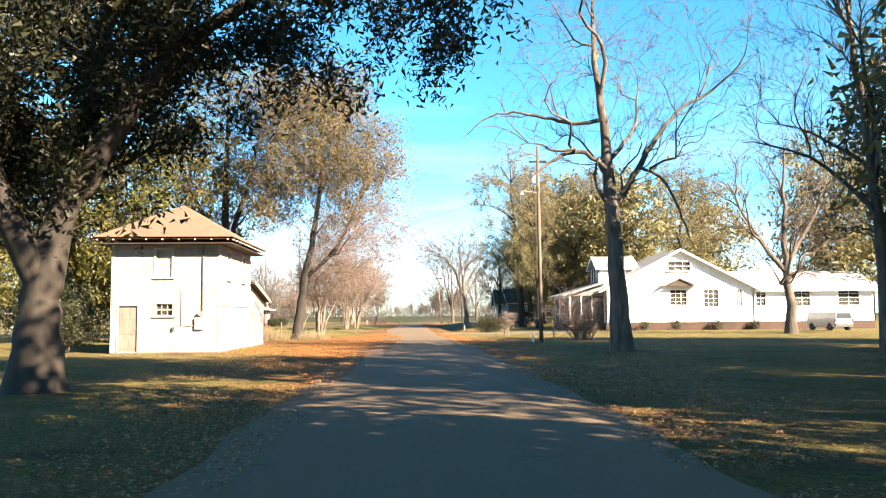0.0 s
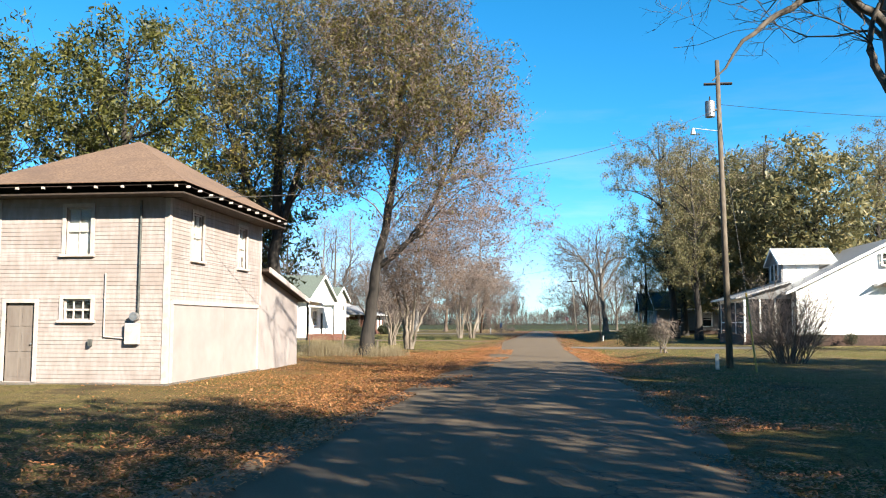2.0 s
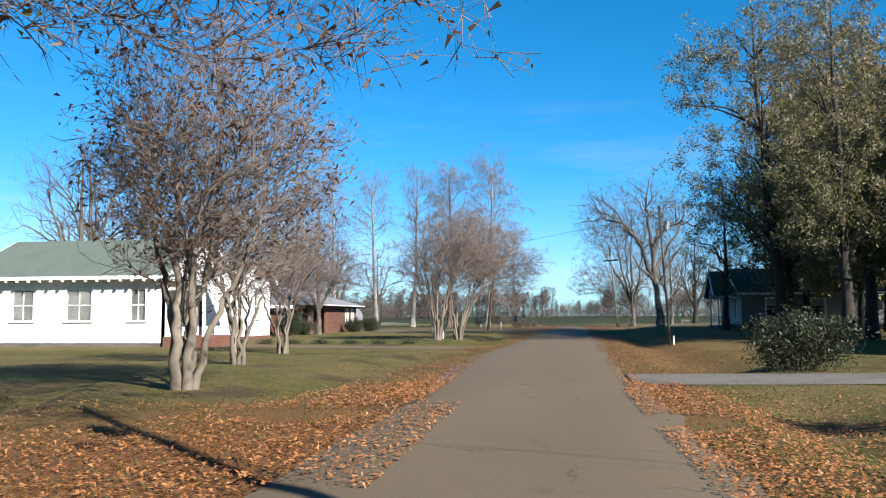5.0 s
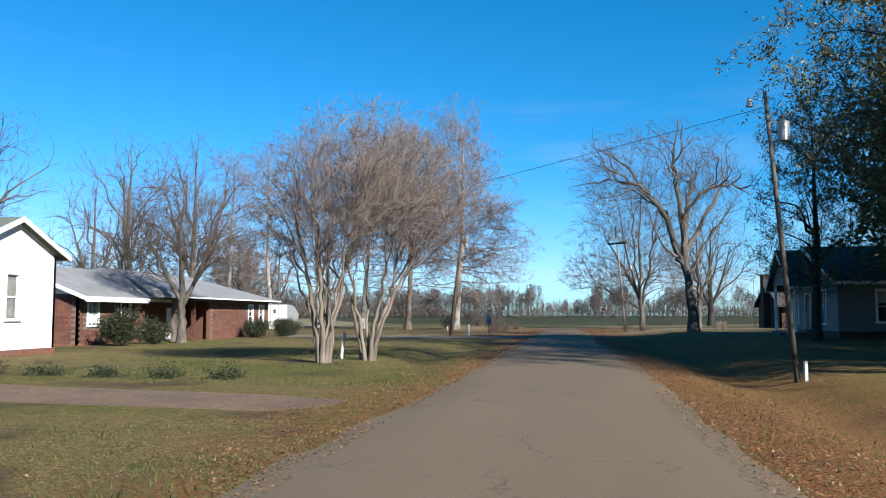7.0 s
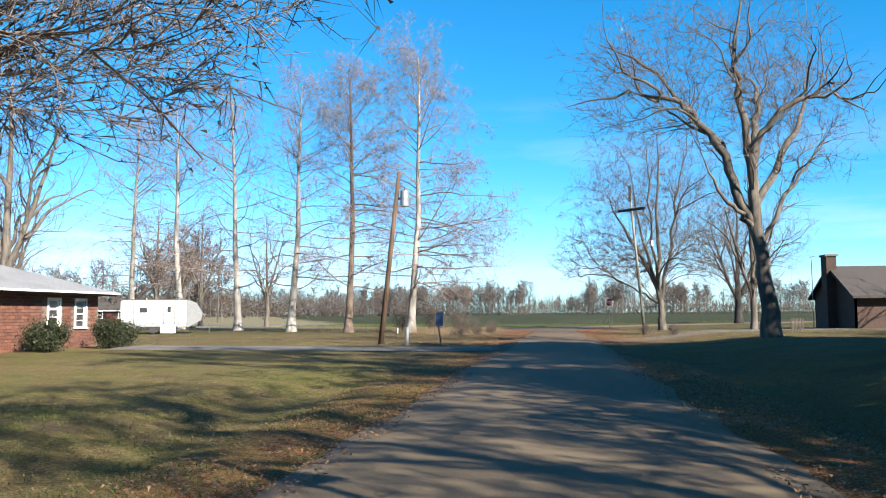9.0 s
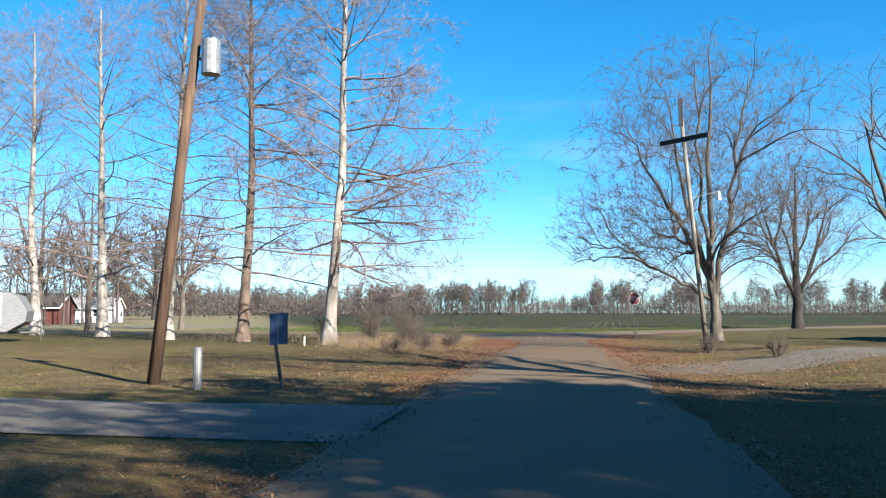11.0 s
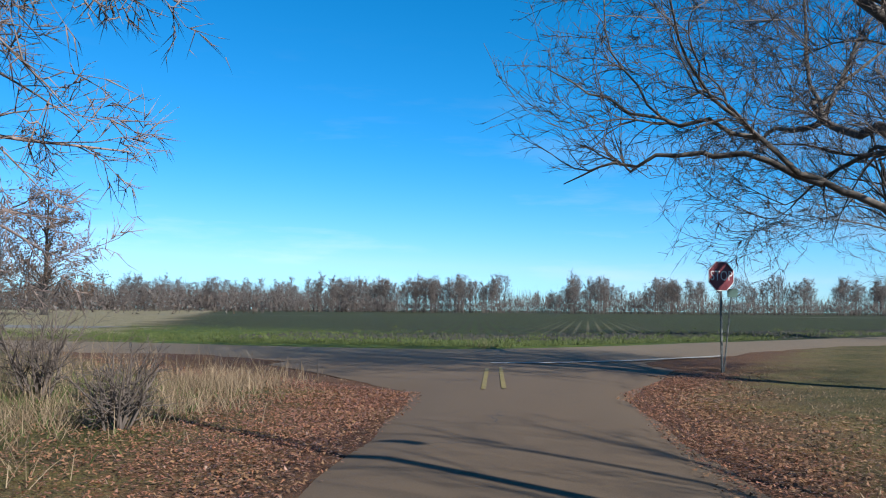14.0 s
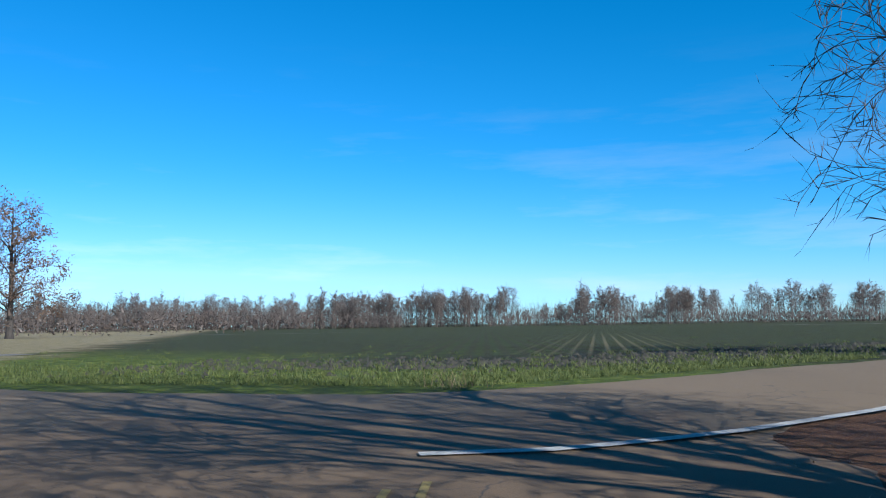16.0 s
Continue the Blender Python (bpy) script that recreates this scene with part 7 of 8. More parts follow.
def cable(a, b, drop, radius=0.014, label="thin black overhead cable"):
    p, r = sag(a, b, drop, 16)
    ob = new("power_cable", mesh_from("power_cable", *tubes(p, r * radius / 0.012, 5), CABLE, True))
    return tagged(ob, label, "cable")


def pole(name, x, y, height, top, material, label, radius=0.15):
    """A wooden utility pole that leans a little; returns it and a function that gives a place on it."""
    z = gz(x, y) - 0.1
    t = thing(name, x, y, z, 0, label, "utility pole")
    lean = Vector((top[0] - x, top[1] - y, height))
    part("shaft", rodded((0, 0, 0), lean, radius, radius * 0.68, sides=12), material, t, smooth=True)
    return t, (lambda h: lean * (h / height))


def transformer(parent, at, side, size=(0.24, 0.75)):
    c = Vector(at) + Vector(side)
    can = part("transformer", rodded(c - Vector((0, 0, size[1] / 2)), c + Vector((0, 0, size[1] / 2)), size[0], sides=14), GALV, parent, "grey steel transformer can", smooth=False)
    part("bushing", rodded(c + Vector((0, 0, size[1] / 2)), c + Vector((0, 0, size[1] / 2 + 0.22)), 0.04, 0.02), CREOSOTE, can)
    part("bracket", rodded(Vector(at), c, 0.04), STEEL_DARK, can)
    return can


def street_light(parent, at, arm, drop=0.25):
    a, b = Vector(at), Vector(at) + Vector(arm)
    lamp = part("lamp_arm", rodded(a, b, 0.016), GALV, parent)
    part("lamp_head", rodded(b, b + Vector((0, 0, -drop)), 0.05, 0.11, sides=12), PLASTIC_WHITE, lamp, "white lamp head")


p1, on1 = pole("utility_pole", 7.3, 49.9, 12.2, (7.6, 52.3), POLE_WOOD, "weathered wooden pole with transformer and street lamp", 0.125)
part("crossarm", rodded(on1(11.2) + Vector((-0.55, 0, 0)), on1(11.2) + Vector((0.55, 0, 0)), 0.06, sides=4), CREOSOTE, p1)
transformer(p1, on1(10.1), (-0.36, -0.1, 0), (0.19, 0.62))
street_light(p1, on1(9.2), (-1.05, -0.2, 0.1))
tagged(part("cable_guard", rodded((7.7, 47.6, -0.1), (7.55, 48.2, 2.6), 0.035), YELLOW_TUBE), "yellow plastic guard on a guy wire", "guy guard")
cable((7.55, 48.2, 2.6), (7.55, 51.8, 9.6), 0.02, 0.01, "steel guy wire of the pole")
tagged(part("marker_post", boxed(6.62, 6.74, 48.9, 49.02, -0.25, 0.5, bevel=0.02), PLASTIC_WHITE), "short white utility marker post", "post")

p2, on2 = pole("utility_pole", 6.0, 103.3, 8.4, (5.65, 104.5), POLE_DARK, "leaning dark wooden pole with transformer and street lamp", 0.08)
transformer(p2, on2(7.15), (0.36, -0.1, 0), (0.17, 0.55))
street_light(p2, on2(8.1), (-0.5, -0.2, 0.05))
tagged(part("marker_post", boxed(6.14, 6.24, 103.15, 103.25, -0.4, 0.35, bevel=0.02), PLASTIC_WHITE), "short white utility marker post", "post")

p3, on3 = pole("utility_pole", 5.65, 164.0, 10.4, (4.85, 164.4), POLE_PALE, "pale wooden pole with a dark crossarm", 0.105)
part("crossarm", boxed(-1.2, 1.2, -0.06, 0.06, -0.09, 0.09), CREOSOTE, p3).matrix_basis = Matrix.Translation(on3(8.75)) @ pose(0, -0.12, 0, 0, 0, -46)
part("insulator_rack", boxed(-0.1, 0.06, -0.2, -0.1, -0.6, 0.55), CREOSOTE, p3).matrix_basis = Matrix.Translation(on3(9.9))
street_light(p3, on3(6.3), (1.15, 0.1, 0.3), 0.36)
pl, onl = pole("utility_pole", -9.3, 147.2, 9.0, (-8.3, 147.2), POLE_BROWN, "brown wooden pole with a transformer", 0.15)
transformer(pl, onl(7.6), (0.45, -0.1, 0), (0.22, 0.8))
cable((7.45, 51.7, 9.9), (-9.1, 38.75, 4.8), 0.9, 0.009)
cable((5.7, 104.4, 7.6), (-26.5, 128, 4.3), 0.1, 0.009)
cable((7.55, 52.0, 10.2), (34, 46, 8.5), 0.9, 0.009)


def octagon(r):
    return [(r * math.cos(math.pi / 8 + k * math.pi / 4), r * math.sin(math.pi / 8 + k * math.pi / 4)) for k in range(8)]


def words(name, text, size, material, parent, m, thick=0.002):
    c = bpy.data.curves.new(name, "FONT")
    c.body, c.size, c.align_x, c.align_y, c.extrude = text, size, "CENTER", "CENTER", thick
    o = bpy.data.objects.new(name, c)
    scene.collection.objects.link(o)
    me = bpy.data.meshes.new_from_object(o.evaluated_get(bpy.context.evaluated_depsgraph_get()))
    bpy.data.objects.remove(o)
    me.materials.append(material)
    ob = new(name, me)
    ob.parent = parent
    ob.matrix_basis = m
    return ob


stop = thing("stop_sign", 4.52, 184.6, -0.1, 24, "faded red octagonal stop sign on a dark steel post", "stop sign")
part("post", boxed(-0.024, 0.024, 0.0, 0.04, 0.0, 2.9), STEEL_DARK, stop)
part("border", prism(bmesh.new(), octagon(0.415), "y", -0.012, -0.002), SIGN_WHITE, stop).matrix_basis = pose(0, 0, 2.52)
part("sign_face", prism(bmesh.new(), octagon(0.392), "y", -0.017, -0.012), RED_SIGN, stop).matrix_basis = pose(0, 0, 2.52)
words("lettering", "STOP", 0.36, SIGN_WHITE, stop, pose(0, -0.019, 2.52, 90) @ Matrix.Diagonal((0.78, 1, 1, 1)))
sign2 = thing("street_sign", 4.62, 184.95, -0.1, 12, "small dark sign turned edge-on, on a thin post", "street sign")
part("post", rodded((0, 0, 0), (0.26, 0, 2.15), 0.022), STEEL_DARK, sign2)
part("sign_face", boxed(0.12, 0.4, -0.045, -0.023, 1.98, 2.2), SIGN_GREEN, sign2)

mail = thing("blue_sign", -6.3, 146.6, -0.1, 30, "two-sided blue notice board on a dark post", "notice board")
part("post", rodded((0.25, 0, 0), (0.0, 0, 1.6), 0.04), STEEL_DARK, mail)
part("board", prism(bmesh.new(), [(-0.04, -0.02), (0.12, -0.1), (0.12, -0.07), (-0.04, 0.01)], "z", 0.98, 1.66), BLUE_SIGN, mail)
part("board", prism(bmesh.new(), [(0.13, -0.1), (0.36, 0.02), (0.36, 0.05), (0.13, -0.07)], "z", 1.0, 1.68), BLUE_SIGN, mail)
tagged(part("pipe_post", rodded((-7.7, 146.0, -0.1), (-7.7, 146.0, 0.85), 0.09, sides=12), GALV), "grey capped pipe standing beside the drive", "pipe")
tagged(part("marker_stake", rodded((-12.6, 169.4, -0.1), (-12.6, 169.4, 0.42), 0.05), PLASTIC_WHITE), "short white plastic marker at the cypress foot", "marker")
tagged(part("white_stake", rodded((-8.5, 110.3, -0.2), (-8.35, 110.2, 0.95), 0.065), PLASTIC_WHITE), "leaning white painted stake beside the crape myrtle", "stake")

# gas tank behind the lean-to
tank = thing("gas_tank", -11.3, 54.2, gz(-11.3, 54.2), 0, "white horizontal gas tank behind the lean-to", "gas tank")
bm = bmesh.new()
bmesh.ops.create_uvsphere(bm, u_segments=20, v_segments=12, radius=0.42)
for v in bm.verts:
    v.co.x += 0.0
    v.co = Vector((v.co.x, v.co.y + (0.75 if v.co.y > 0 else -0.75), v.co.z + 0.66))
part("shell", bm, TANK, tank, smooth=True)
part("dome", rodded((0, 0, 1.06), (0, 0, 1.22), 0.14, 0.11), TANK, tank)
for y in (-0.55, 0.55):
    part("foot", boxed(-0.3, 0.3, y - 0.07, y + 0.07, 0.0, 0.4), CONCRETE, tank)

# old fence by the oaks
for x, y, h in ((-9.3, 59.2, 1.25), (-7.7, 59.8, 0.75)):
    tagged(part("fence_post", rodded((x, y, gz(x, y) - 0.1), (x + 0.05, y, gz(x, y) + h), 0.07, 0.055), POLE_WOOD), "grey weathered fence post in tall grass", "fence post", "old fence posts")

for x in (-14.3, -11.6, -10.7):
    tagged(part("fence_post", rodded((x, 58.2, gz(x, 58.2) - 0.1), (x + 0.03, 58.2, gz(x, 58.2) + 1.05), 0.03, 0.025), POLE_WOOD), "thin leaning fence stake in tall grass", "fence post", "old fence posts")

# travel trailer
tr = thing("travel_trailer", -36.6, 171.4, 0, 24, "white travel trailer with grey rounded front, parked on grass", "trailer")
bm = prism(bmesh.new(), [(0, 0.55), (5.6, 0.55), (6.5, 1.1), (6.6, 1.7), (6.1, 2.55), (5.4, 2.8), (0.15, 2.8), (0, 2.65)], "y", 0, 2.3)
part("body", bm, PLASTIC_WHITE, tr)
part("front_cap", prism(bmesh.new(), [(5.55, 0.53), (6.52, 1.08), (6.63, 1.7), (6.12, 2.58), (5.4, 2.83), (5.3, 2.83), (5.3, 0.53)], "y", -0.02, 2.32), GREY_SIDING, tr, "grey rounded front cap")
part("lower_band", boxed(0.02, 5.3, -0.012, 0.0, 0.55, 0.95), GALV, tr)
part("roof_edge", boxed(-0.02, 5.4, -0.03, 2.33, 2.78, 2.86), STEEL_DARK, tr)
part("window", boxed(1.5, 2.1, -0.02, 0.0, 1.75, 2.15), GLASS, tr)
part("door", boxed(3.6, 4.15, -0.02, 0.0, 0.9, 2.4), WHITE, tr)
part("door_window", boxed(3.72, 4.03, -0.03, -0.02, 1.75, 2.25), GLASS, tr)
for x in (2.6, 3.3):
    part("wheel", rodded((x, 0.02, 0.33), (x, 0.25, 0.33), 0.33, sides=18), RUBBER, tr)
for x in (1.0, 3.4, 4.3):
    part("seam", boxed(x, x + 0.05, -0.016, 0.0, 0.6, 2.75), STEEL_DARK, tr)
part("tongue", prism(bmesh.new(), [(5.5, 0.9), (7.4, 1.12), (7.4, 1.2), (5.5, 1.4)], "z", 0.42, 0.52), STEEL_DARK, tr)
part("jack", rodded((7.2, 1.15, 0.0), (7.2, 1.15, 0.8), 0.04), STEEL_DARK, tr)
tagged(part("storage_box", boxed(-33.2, -32.2, 171.6, 172.5, 0.0, 0.75, bevel=0.03), PLASTIC_WHITE), "white plastic storage box beside the trailer", "storage box")

# car parked behind the bungalow
car = thing("parked_car", 38.2, 74.6, 0, 8, "silver sport utility car parked beside the bungalow", "car")
bm = prism(bmesh.new(), [(-0.92, 0.3), (0.92, 0.3), (0.95, 0.9), (0.88, 1.05), (0.72, 1.62), (-0.72, 1.62), (-0.88, 1.05), (-0.95, 0.9)], "y", 0, 4.2)
bmesh.ops.bevel(bm, geom=bm.edges[:], offset=0.05, segments=2, affect="EDGES")
part("body", bm, CAR_SILVER, car)
part("rear_window", prism(bmesh.new(), [(-0.75, 1.08), (0.75, 1.08), (0.62, 1.52), (-0.62, 1.52)], "y", -0.012, 0.0), GLASS, car)
for s in (-1, 1):
    part("tail_light", boxed(s * 0.84 - 0.08, s * 0.84 + 0.08, -0.02, 0.02, 0.75, 1.02), RED_SIGN, car)
    for y in (0.75, 3.4):
        part("wheel", rodded((s * 0.72, y, 0.32), (s * 0.96, y, 0.32), 0.33, sides=18), RUBBER, car)
part("bumper", boxed(-0.85, 0.85, -0.06, 0.02, 0.38, 0.6, bevel=0.02), STEEL_DARK, car)

# low white picket rail beside the shaded house
rail = thing("picket_fence", 12.2, 152.0, gz(12.2, 152.0), 60, "short weathered picket fence on the lawn", "fence")
for k in range(9):
    part("picket", boxed(k * 0.28, k * 0.28 + 0.07, 0, 0.03, -0.05, 0.75), POLE_WOOD, rail)
part("rail", boxed(-0.05, 2.4, 0.03, 0.06, 0.5, 0.58), POLE_WOOD, rail)

# shrubs
def shrub(name, x, y, radius, height, count, size, leaf_mat, seed, label):
    return plant(name, x, y, bush(seed, radius, height, count, size, leaf_mat), label, "bush")


shrub("round_bush", -23.6, 121.6, 1.1, 1.75, 14300, 0.1, LEAF_BUSH, 101, "rounded dark green bush against the brick house")
shrub("bush", -23.4, 125.0, 1.2, 1.2, 8800, 0.1, LEAF_BUSH, 102, "low green shrub below the brick house window")
shrub("bush", -22.6, 139.0, 1.6, 1.2, 11000, 0.1, LEAF_BUSH, 103, "dark low shrub by the brick porch")
shrub("bush", -21.8, 143.5, 1.5, 1.3, 11000, 0.1, LEAF_BUSH, 104, "dark clipped shrub at the house corner")
shrub("bush", 6.9, 77.5, 1.9, 1.5, 11000, 0.1, LEAF_BUSH, 105, "dark rounded shrub beside the drive")
shrub("bush", -16.6, 40.6, 1.3, 2.1, 14300, 0.1, LEAF_BUSH, 106, "tall dark shrub beside the garage")
shrub("bush", 5.6, 163.0, 0.55, 0.8, 0, 0.1, LEAF_BUSH, 107, "small twiggy bush at the foot of the pole")
shrub("bush", 6.8, 157.6, 0.5, 0.75, 0, 0.1, LEAF_BUSH, 108, "small dry bush beside the gravel")
for k, (x, y) in enumerate(((20.0, 82.6), (22.5, 82.8), (25.5, 82.7), (30.0, 83.5), (34.0, 83.6), (17.0, 84.0))):
    shrub("bush", x, y, 0.9, 1.0, 1400, 0.1, LEAF_BUSH, 110 + k, "low evergreen shrub along the bungalow wall")
plant("bare_shrub", 10.6, 54.5, bush(121, 2.7, 3.3, 0, 0.1, LEAF_BUSH, 60, True), "big tangled leafless shrub in front of the porch", "bush")
plant("small_myrtle", 7.05, 65.7, myrtle(122, 5, 0.4, 0.9, [(0, 0, 1.25, 0.8, 0.8, 0.6)], None, 0.035, 30, 120, 0, 4, 0.3), "young bare crape myrtle on the lawn", "small tree")
hedge_form = bush(123, 1.7, 0.15, 2200, 0.07, LEAF_BUSH, 22)
hedge = plant("hedge", -8.9, 100.2, hedge_form, "low ragged hedge along the drive", "hedge", group="hedge along the drive")
for k in range(6):
    copy_thing(hedge, pose(-10.6 - 1.75 * k, 100.3 + 0.12 * k, gz(-10.6 - 1.75 * k, 100.4) - 0.03, 0, 0, 57 * k))


# dark undergrowth below the trees behind the garage
under_form = plant("undergrowth_bush", -17.5, 57.0, bush(151, 2.6, 3.6, 7000, 0.2, LEAF_BUSH, 20), "tall dark undergrowth below the trees", "bush", group="undergrowth")
for k, (x, y) in enumerate(((-21.5, 55.5), (-26.0, 57.5), (-30.5, 56.0), (-35.0, 59.0), (-39.5, 58.0), (-23.5, 62.0), (-33.0, 64.0), (-43.0, 62.0))):
    t = copy_thing(under_form, pose(x, y, -0.05, 0, 0, 60 * k + 20))
    t.scale = (1.0, 1.0, 1.0 + 0.12 * k)


# ---- grass and fallen leaves ----
def strewn():
    rng = np.random.default_rng(141)
    # fallen leaves along both sides of the street
    n = 190000
    y = np.where(rng.random(n) < 0.4, rng.uniform(22, 72, n), rng.uniform(2, 177, n))
    side = rng.random(n) < 0.52
    off = np.abs(rng.normal(0, 1.4, n)) - 0.35
    west_edge = np.interp(y, (0, 34, 46, 56, 66, 86, 92, 110, 180), (-2.65, -2.65, -2.35, -1.95, -2.2, -3.1, -3.1, -2.75, -2.4))
    east_edge = np.interp(y, (0, 30, 50, 75, 92, 106, 125, 150, 180), (2.7, 3.0, 2.8, 2.0, 1.9, 2.05, 1.85, 1.85, 1.4))
    x = np.where(side, west_edge - off * np.where((y > 38) & (y < 67), 3.0, np.where(y < 66, 1.7, 1.0)), east_edge + off * np.where(y < 70, 1.5, 1.0))
    keep = np.array([noise.noise((a * 0.35, b * 0.22, 9.0)) for a, b in zip(x, y)]) > -0.4 + 0.25 * np.sin(y * 0.9)
    keep &= ~((x < -8.9) & (x > -13.9) & (y > 38.8) & (y < 50.6))
    x, y = x[keep], y[keep]
    z = np.array([gz(a, b) for a, b in zip(x, y)]) + 0.045
    z = np.maximum(z, np.where((x > -2.8) & (x < 2.2), 0.06, -9))
    c = np.stack([x, y, z], 1)
    a = unit(np.stack([rng.normal(0, 1, len(c)), rng.normal(0, 1, len(c)), rng.normal(0, 0.25, len(c))], 1))
    b = unit(np.cross(a, np.stack([rng.normal(0, 0.3, len(c)), rng.normal(0, 0.3, len(c)), np.ones(len(c))], 1)))
    late = c[:, 1] > 74 + rng.normal(0, 4, len(c))
    s = np.where(late, rng.uniform(0.014, 0.028, len(c)), rng.uniform(0.018, 0.036, len(c)))[:, None]
    v = np.stack([c - a * s + b * s * 0.6, c + a * s * 1.2, c - a * s * 0.8 - b * s * 0.6], 1)
    for pick, material, label in ((~late, LEAF_FALLEN, "drifts of orange-brown fallen leaves along the street edges"), (late, LEAF_DULL, "dull tan fallen leaves along the street edges")):
        q = v[pick].reshape(-1, 3)
        tagged(new("fallen_leaves", mesh_from("fallen_leaves", q, np.arange(len(q)).reshape(-1, 3), material)), label, "leaves", kind="stuff")
    # rust-red litter in the corner by the junction
    n = 38000
    y = rng.normal(175.5, 5.0, n)
    x = -2.3 - np.maximum(0, y - 177.5) * 1.2 - rng.gamma(2.6, 0.75, n) + 0.25
    east_side = rng.random(n) < 0.3
    y = np.where(east_side, rng.uniform(160, 184, n), y)
    x = np.where(east_side, 1.5 + np.maximum(0, y - 178) * 0.38 + np.abs(rng.normal(0, 0.9, n)) - 0.2, x)
    keep = (y < 186) & (np.abs(x) < 14)
    x, y = x[keep], y[keep]
    n = len(x)
    c = np.stack([x, y, np.array([gz(a0, b0) for a0, b0 in zip(x, y)]) + 0.04], 1)
    a = unit(np.stack([rng.normal(0, 1, n), rng.normal(0, 1, n), rng.normal(0, 0.25, n)], 1))
    b = unit(np.cross(a, np.stack([rng.normal(0, 0.3, n), rng.normal(0, 0.3, n), np.ones(n)], 1)))
    s = rng.uniform(0.012, 0.026, (n, 1))
    q = np.stack([c - a * s + b * s * 0.6, c + a * s * 1.2, c - a * s * 0.8 - b * s * 0.6], 1).reshape(-1, 3)
    tagged(new("leaf_litter", mesh_from("leaf_litter", q, np.arange(len(q)).reshape(-1, 3), LEAF_RUST)), "rust-red leaf litter in the corner by the junction", "leaves", kind="stuff")
    # leaves scattered thinly over the lawns by the junction
    n = 44000
    y = rng.uniform(146, 183, n)
    side = rng.random(n) < 0.5
    x = np.where(side, -2.8 - rng.exponential(4.0, n), 2.0 + rng.exponential(3.6, n))
    keep = (np.array([noise.noise((a0 * 0.4, b0 * 0.4, 2.0)) for a0, b0 in zip(x, y)]) > -0.12) & ~((y > 177) & (x < 0)) & (x < 24) & (x > -24) & (x < 40 - 0.2 * y)
    x, y = x[keep], y[keep]
    n = len(x)
    c = np.stack([x, y, np.array([gz(a0, b0) for a0, b0 in zip(x, y)]) + 0.025], 1)
    a = unit(np.stack([rng.normal(0, 1, n), rng.normal(0, 1, n), rng.normal(0, 0.25, n)], 1))
    b = unit(np.cross(a, np.stack([rng.normal(0, 0.3, n), rng.normal(0, 0.3, n), np.ones(n)], 1)))
    s = rng.uniform(0.018, 0.04, (n, 1))
    q = np.stack([c - a * s + b * s * 0.6, c + a * s * 1.2, c - a * s * 0.8 - b * s * 0.6], 1).reshape(-1, 3)
    tagged(new("scattered_leaves", mesh_from("scattered_leaves", q, np.arange(len(q)).reshape(-1, 3), LEAF_DULL)), "tan leaves scattered over the lawn by the junction", "leaves", kind="stuff")
    # short lawn grass near the street
    n = 32000
    y = rng.uniform(4, 186, n)
    d = 2.4 + rng.exponential(3.2, n)
    x = np.where(rng.random(n) < 0.5, -0.45 - d - 0.1, -0.45 + d)
    m = 22000                              # the thicker lawns before the brick house and at the corner
    x = np.concatenate([x, rng.uniform(-16, -3, m), rng.uniform(1.8, 9, 9000), rng.uniform(-14, -3, 9000)])
    y = np.concatenate([y, rng.uniform(85, 118, m), rng.uniform(150, 180, 9000), rng.uniform(146, 164, 9000)])
    keep = (np.array([noise.noise((a * 0.25, b * 0.25, 4.0)) for a, b in zip(x, y)]) > -0.25) & ~((y > 91) & (y < 98) & (x < 0)) & ~((y > 139) & (y < 144) & (x < 0)) & ~((x < -8.6) & (x > -14.3) & (y > 38) & (y < 51))
    x, y = x[keep], y[keep]
    z = np.array([gz(a, b) for a, b in zip(x, y)]) - 0.01
    dry = y > 132 + rng.normal(0, 6, len(y))
    h = np.where(dry, rng.uniform(0.02, 0.06, len(x)), rng.uniform(0.03, 0.09, len(x)))
    for pick, material, label in ((~dry, GREEN_GRASS, "short half-dry winter lawn grass"), (dry, DRY_GRASS, "short straw-coloured winter lawn grass")):
        v, f = blades(rng, x[pick], y[pick], z[pick], h[pick], 0.008, 0.05)
        tagged(new("lawn_grass", mesh_from("lawn_grass", v, f, material)), label, "grass", kind="stuff")
    # tall dry grass: by the old fence and in the weedy corner by the junction
    xs, ys, hs = [], [], []
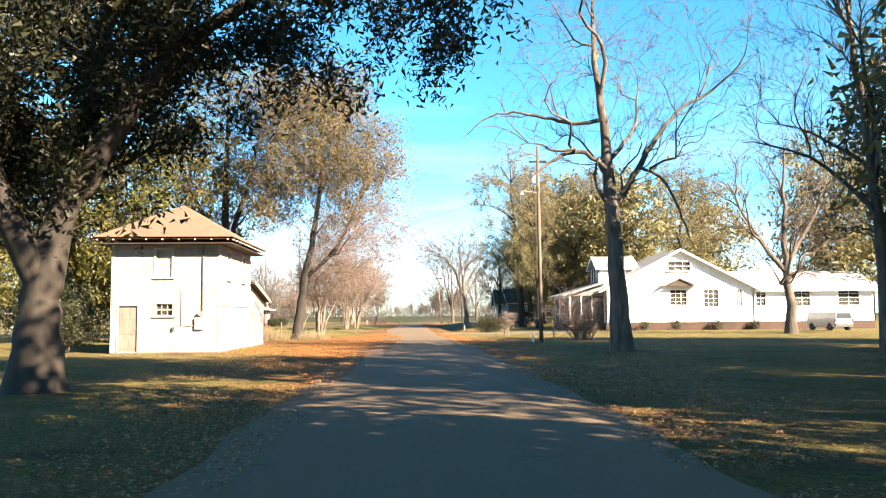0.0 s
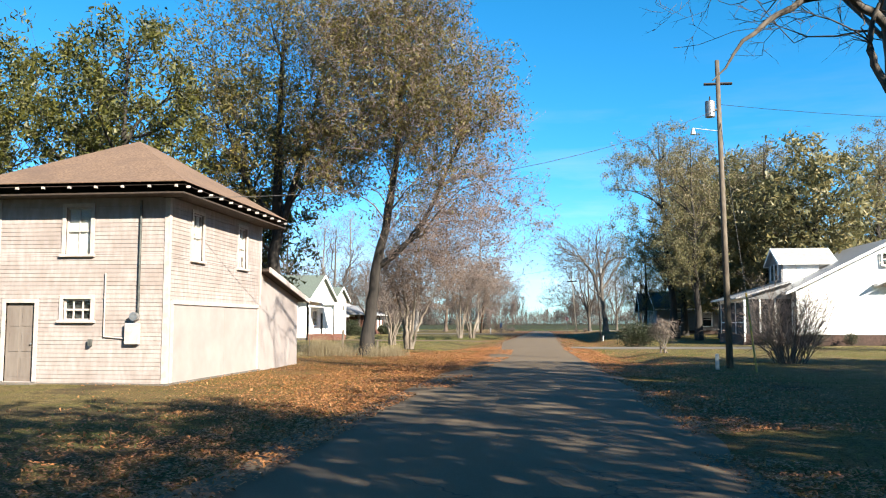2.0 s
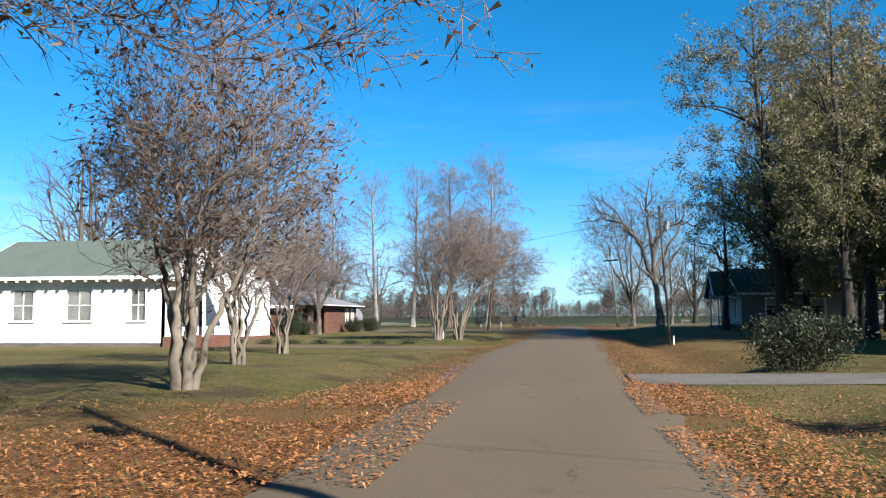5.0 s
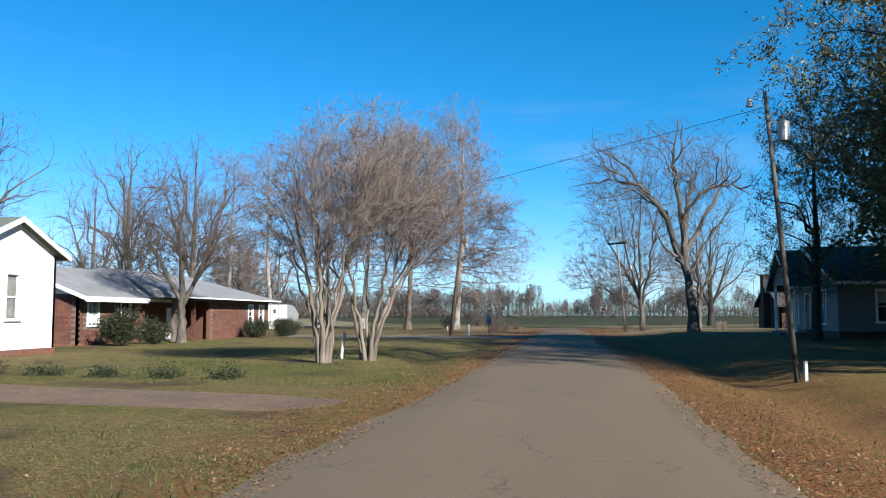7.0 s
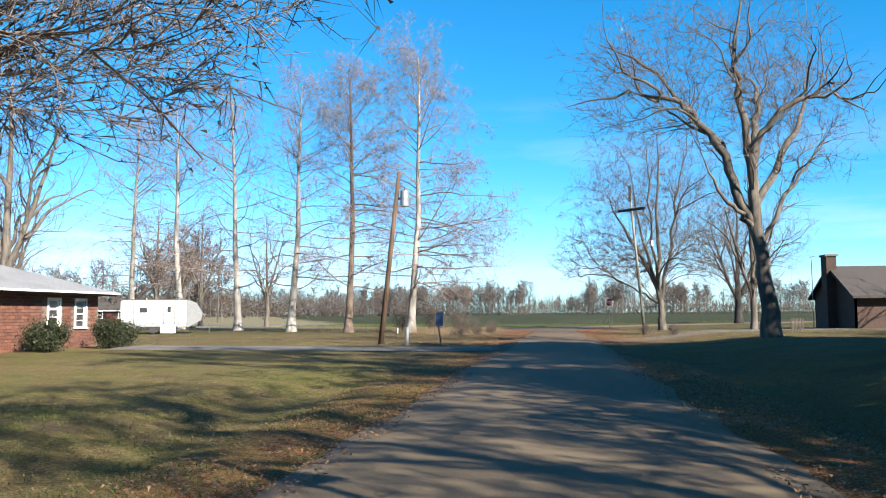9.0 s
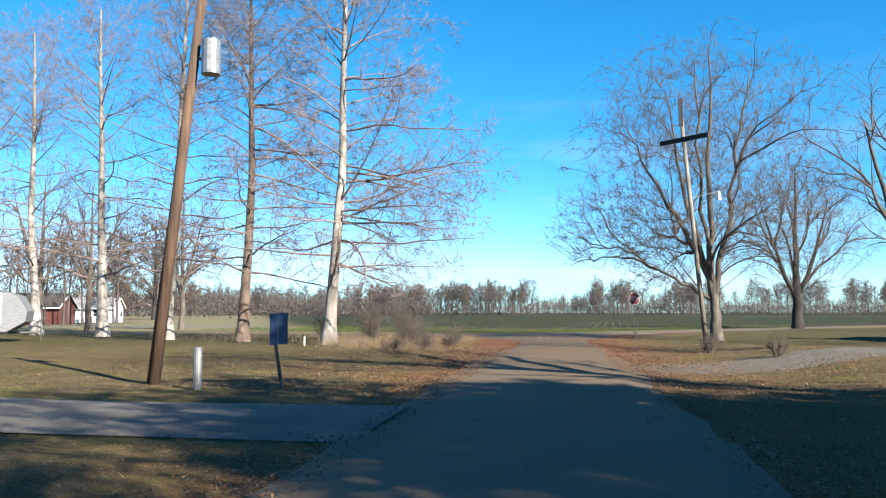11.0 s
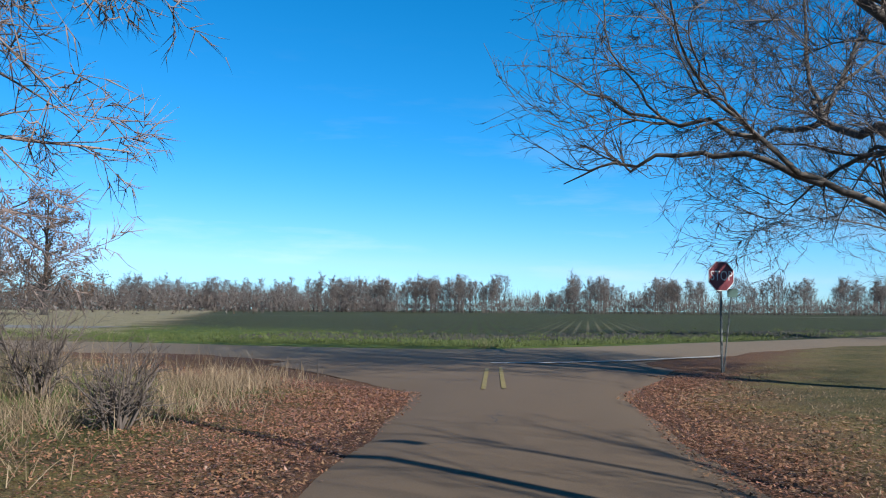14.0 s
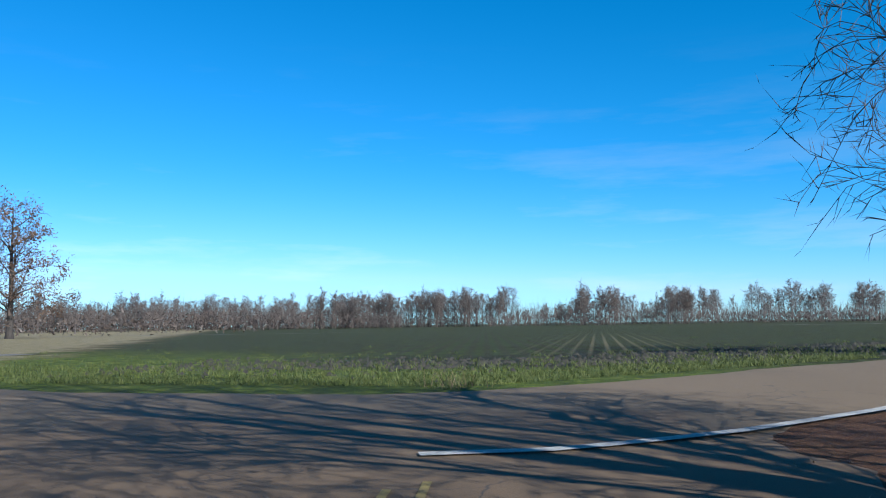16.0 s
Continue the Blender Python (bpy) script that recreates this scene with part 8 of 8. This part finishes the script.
    for cx, cy, sx, sy, k, hh in ((-10.3, 58.4, 0.3, 0.3, 650, 0.9), (-9.5, 58.7, 0.35, 0.35, 750, 0.75), (-8.8, 58.3, 0.25, 0.3, 260, 0.5), (-7.4, 58.6, 0.3, 0.35, 550, 0.6), (-6.5, 58.2, 0.3, 0.3, 500, 0.6), (-11.2, 58.0, 0.3, 0.4, 120, 0.5), (-8.6, 171.5, 1.8, 2.6, 1700, 0.32), (-6.4, 178.0, 0.6, 0.8, 1500, 0.4), (-7.2, 172.4, 0.6, 1.2, 700, 0.34), (-10.6, 171.6, 0.7, 0.9, 1500, 0.5), (-10.2, 175.5, 1.6, 2.6, 2200, 0.42), (-15.5, 180, 5.0, 4.0, 2600, 0.55), (-5.0, 165.6, 0.5, 1.2, 420, 0.24), (-6.4, 164.4, 0.8, 1.0, 480, 0.28), (-6.2, 168.6, 0.6, 0.8, 620, 0.34), (-9.2, 168.2, 0.55, 0.5, 1000, 0.5), (-8.0, 165.6, 0.9, 0.8, 450, 0.34), (-5.6, 174.4, 0.5, 0.9, 520, 0.34), (-7.4, 169.8, 0.4, 0.4, 420, 0.55), (-2.3, 196.4, 0.35, 0.2, 60, 0.45), (5.6, 163, 0.8, 0.6, 120, 0.3)):
        xs.append(rng.normal(cx, sx, k))
        ys.append(rng.normal(cy, sy, k))
        hs.append(hh * rng.uniform(0.4, 1.2, k))
    x, y, h = np.concatenate(xs), np.concatenate(ys), np.concatenate(hs)
    keep = ((np.abs(x + 0.5) > 2.9) | (y > 195)) & ~((y > 178.5) & (y < 195.5) & (x > -3.5 - (y - 178.5) * 0.75))
    x, y, h = x[keep], y[keep], h[keep]
    old = y < 100
    v, f = blades(rng, x[~old], y[~old], np.array([gz(a, b) for a, b in zip(x[~old], y[~old])]) - 0.02, h[~old], 0.0055, 0.2)
    tagged(new("dry_grass", mesh_from("dry_grass", v, f, DRY_GRASS)), "tall pale dry grass and weeds", "grass", kind="stuff")
    v, f = blades(rng, x[old], y[old], np.array([gz(a, b) for a, b in zip(x[old], y[old])]) - 0.02, h[old], 0.006, 0.14)
    tagged(new("fence_grass", mesh_from("fence_grass", v, f, PALE_GRASS)), "tufts of tall straw-coloured grass by the old fence posts", "grass", kind="stuff")
    # green grass coming up among the weeds of the corner
    n = 5200
    x, y = rng.normal(-9.2, 2.0, n), rng.normal(175.5, 3.6, n)
    keep = (x < -4.4 - np.maximum(0, y - 176.5) * 1.25) & (y < 184)
    x, y = x[keep], y[keep]
    v, f = blades(rng, x, y, np.array([gz(a, b) for a, b in zip(x, y)]) - 0.02, rng.uniform(0.06, 0.2, len(x)), 0.01, 0.08)
    tagged(new("corner_grass", mesh_from("corner_grass", v, f, GREEN_GRASS)), "green grass among the weeds of the damp corner", "grass", kind="stuff")
    # brighter grass along the far side of the highway
    n = 15000
    x = rng.uniform(-24, 13, n)
    y = np.where(x < -2, 196.6 - 0.17 * (x + 2), 196.6 + 0.95 * (x + 2)) + rng.exponential(2.6, n)
    v, f = blades(rng, x, y, np.zeros(n), rng.uniform(0.05, 0.15, n), 0.012, 0.06)
    ob = new("verge_grass", mesh_from("verge_grass", v, f, GREEN_GRASS))
    tagged(ob, "bright green grass beside the highway", "grass", kind="stuff")
    # tussocks of grass and clods of turned soil along the near side of the crop
    k = 900
    cx = rng.uniform(-34, 26, k)
    cy = np.where(cx < -2, 198.0 - 0.17 * (cx + 2), 198.0 + 0.95 * (cx + 2)) + rng.gamma(1.6, 4.2, k)
    pick = rng.integers(0, k, 15000)
    x, y = cx[pick] + rng.normal(0, 0.16, 15000), cy[pick] + rng.normal(0, 0.16, 15000)
    v, f = blades(rng, x, y, np.full(15000, -0.02), rng.uniform(0.06, 0.2, 15000), 0.014, 0.07)
    tagged(new("tussock_grass", mesh_from("tussock_grass", v, f, GREEN_GRASS)), "uneven green tussocks along the field edge", "grass", kind="stuff")
    k = 2600
    cx = rng.uniform(-16, 40, k)
    c = np.stack([cx, 208.5 + 0.85 * np.maximum(cx, 0) + rng.normal(0, 3.4, k), np.full(k, -0.03)], 1)
    s = rng.uniform(0.05, 0.2, (k, 1, 1)) * rng.uniform(0.6, 1.2, (k, 6, 3))
    shape = np.array([(1, 0, 0.1), (0, 1, 0.1), (-1, 0, 0.1), (0, -1, 0.1), (0.2, 0.1, 0.9), (0, 0, -0.3)])
    v = (c[:, None] + shape * s).reshape(-1, 3)
    f = (np.arange(k)[:, None, None] * 6 + np.array([(0, 1, 4), (1, 2, 4), (2, 3, 4), (3, 0, 4)])).reshape(-1, 3)
    tagged(new("soil_clods", mesh_from("soil_clods", v, f, CLOD)), "dark damp clods of turned field soil", "soil", kind="stuff")


strewn()

# weeds and saplings in the damp corner by the cypresses
for k, (x, y, r, h) in enumerate(((-9.5, 171.0, 0.9, 2.0), (-7.0, 169.5, 1.1, 1.5), (-8.5, 175.5, 1.0, 1.6), (-14, 178, 1.0, 1.8), (-5.6, 172.5, 0.8, 1.1), (-11, 177.0, 0.9, 2.1), (-6.2, 166.2, 0.9, 0.75), (-5.4, 168.2, 0.8, 0.7), (-7.3, 165.0, 0.8, 0.6), (-8.2, 172.4, 0.5, 1.9))):
    plant("brush", x, y, bush(150 + k, r, h, 0, 0.1, LEAF_BUSH, 16), "leafless brush in the weedy corner", "bush", group="corner brush")

# bricks on the street side of the brick house
brick_faces(BRICK_HOUSE, pose(8.2, 0, 0, 0, 0, 90), 7.5, -0.05, 2.6, BRICK_CE)
brick_faces(BRICK_HOUSE, pose(9.9, 7.6, 0, 0, 0, 90), 17.0, -0.05, 2.6, BRICK_CM + [(1.0, 5.6, -0.1, 2.5)], 5.7)
brick_faces(BRICK_HOUSE, pose(0, 0, 0), 8.2, -0.05, 2.6, [], 3.2)
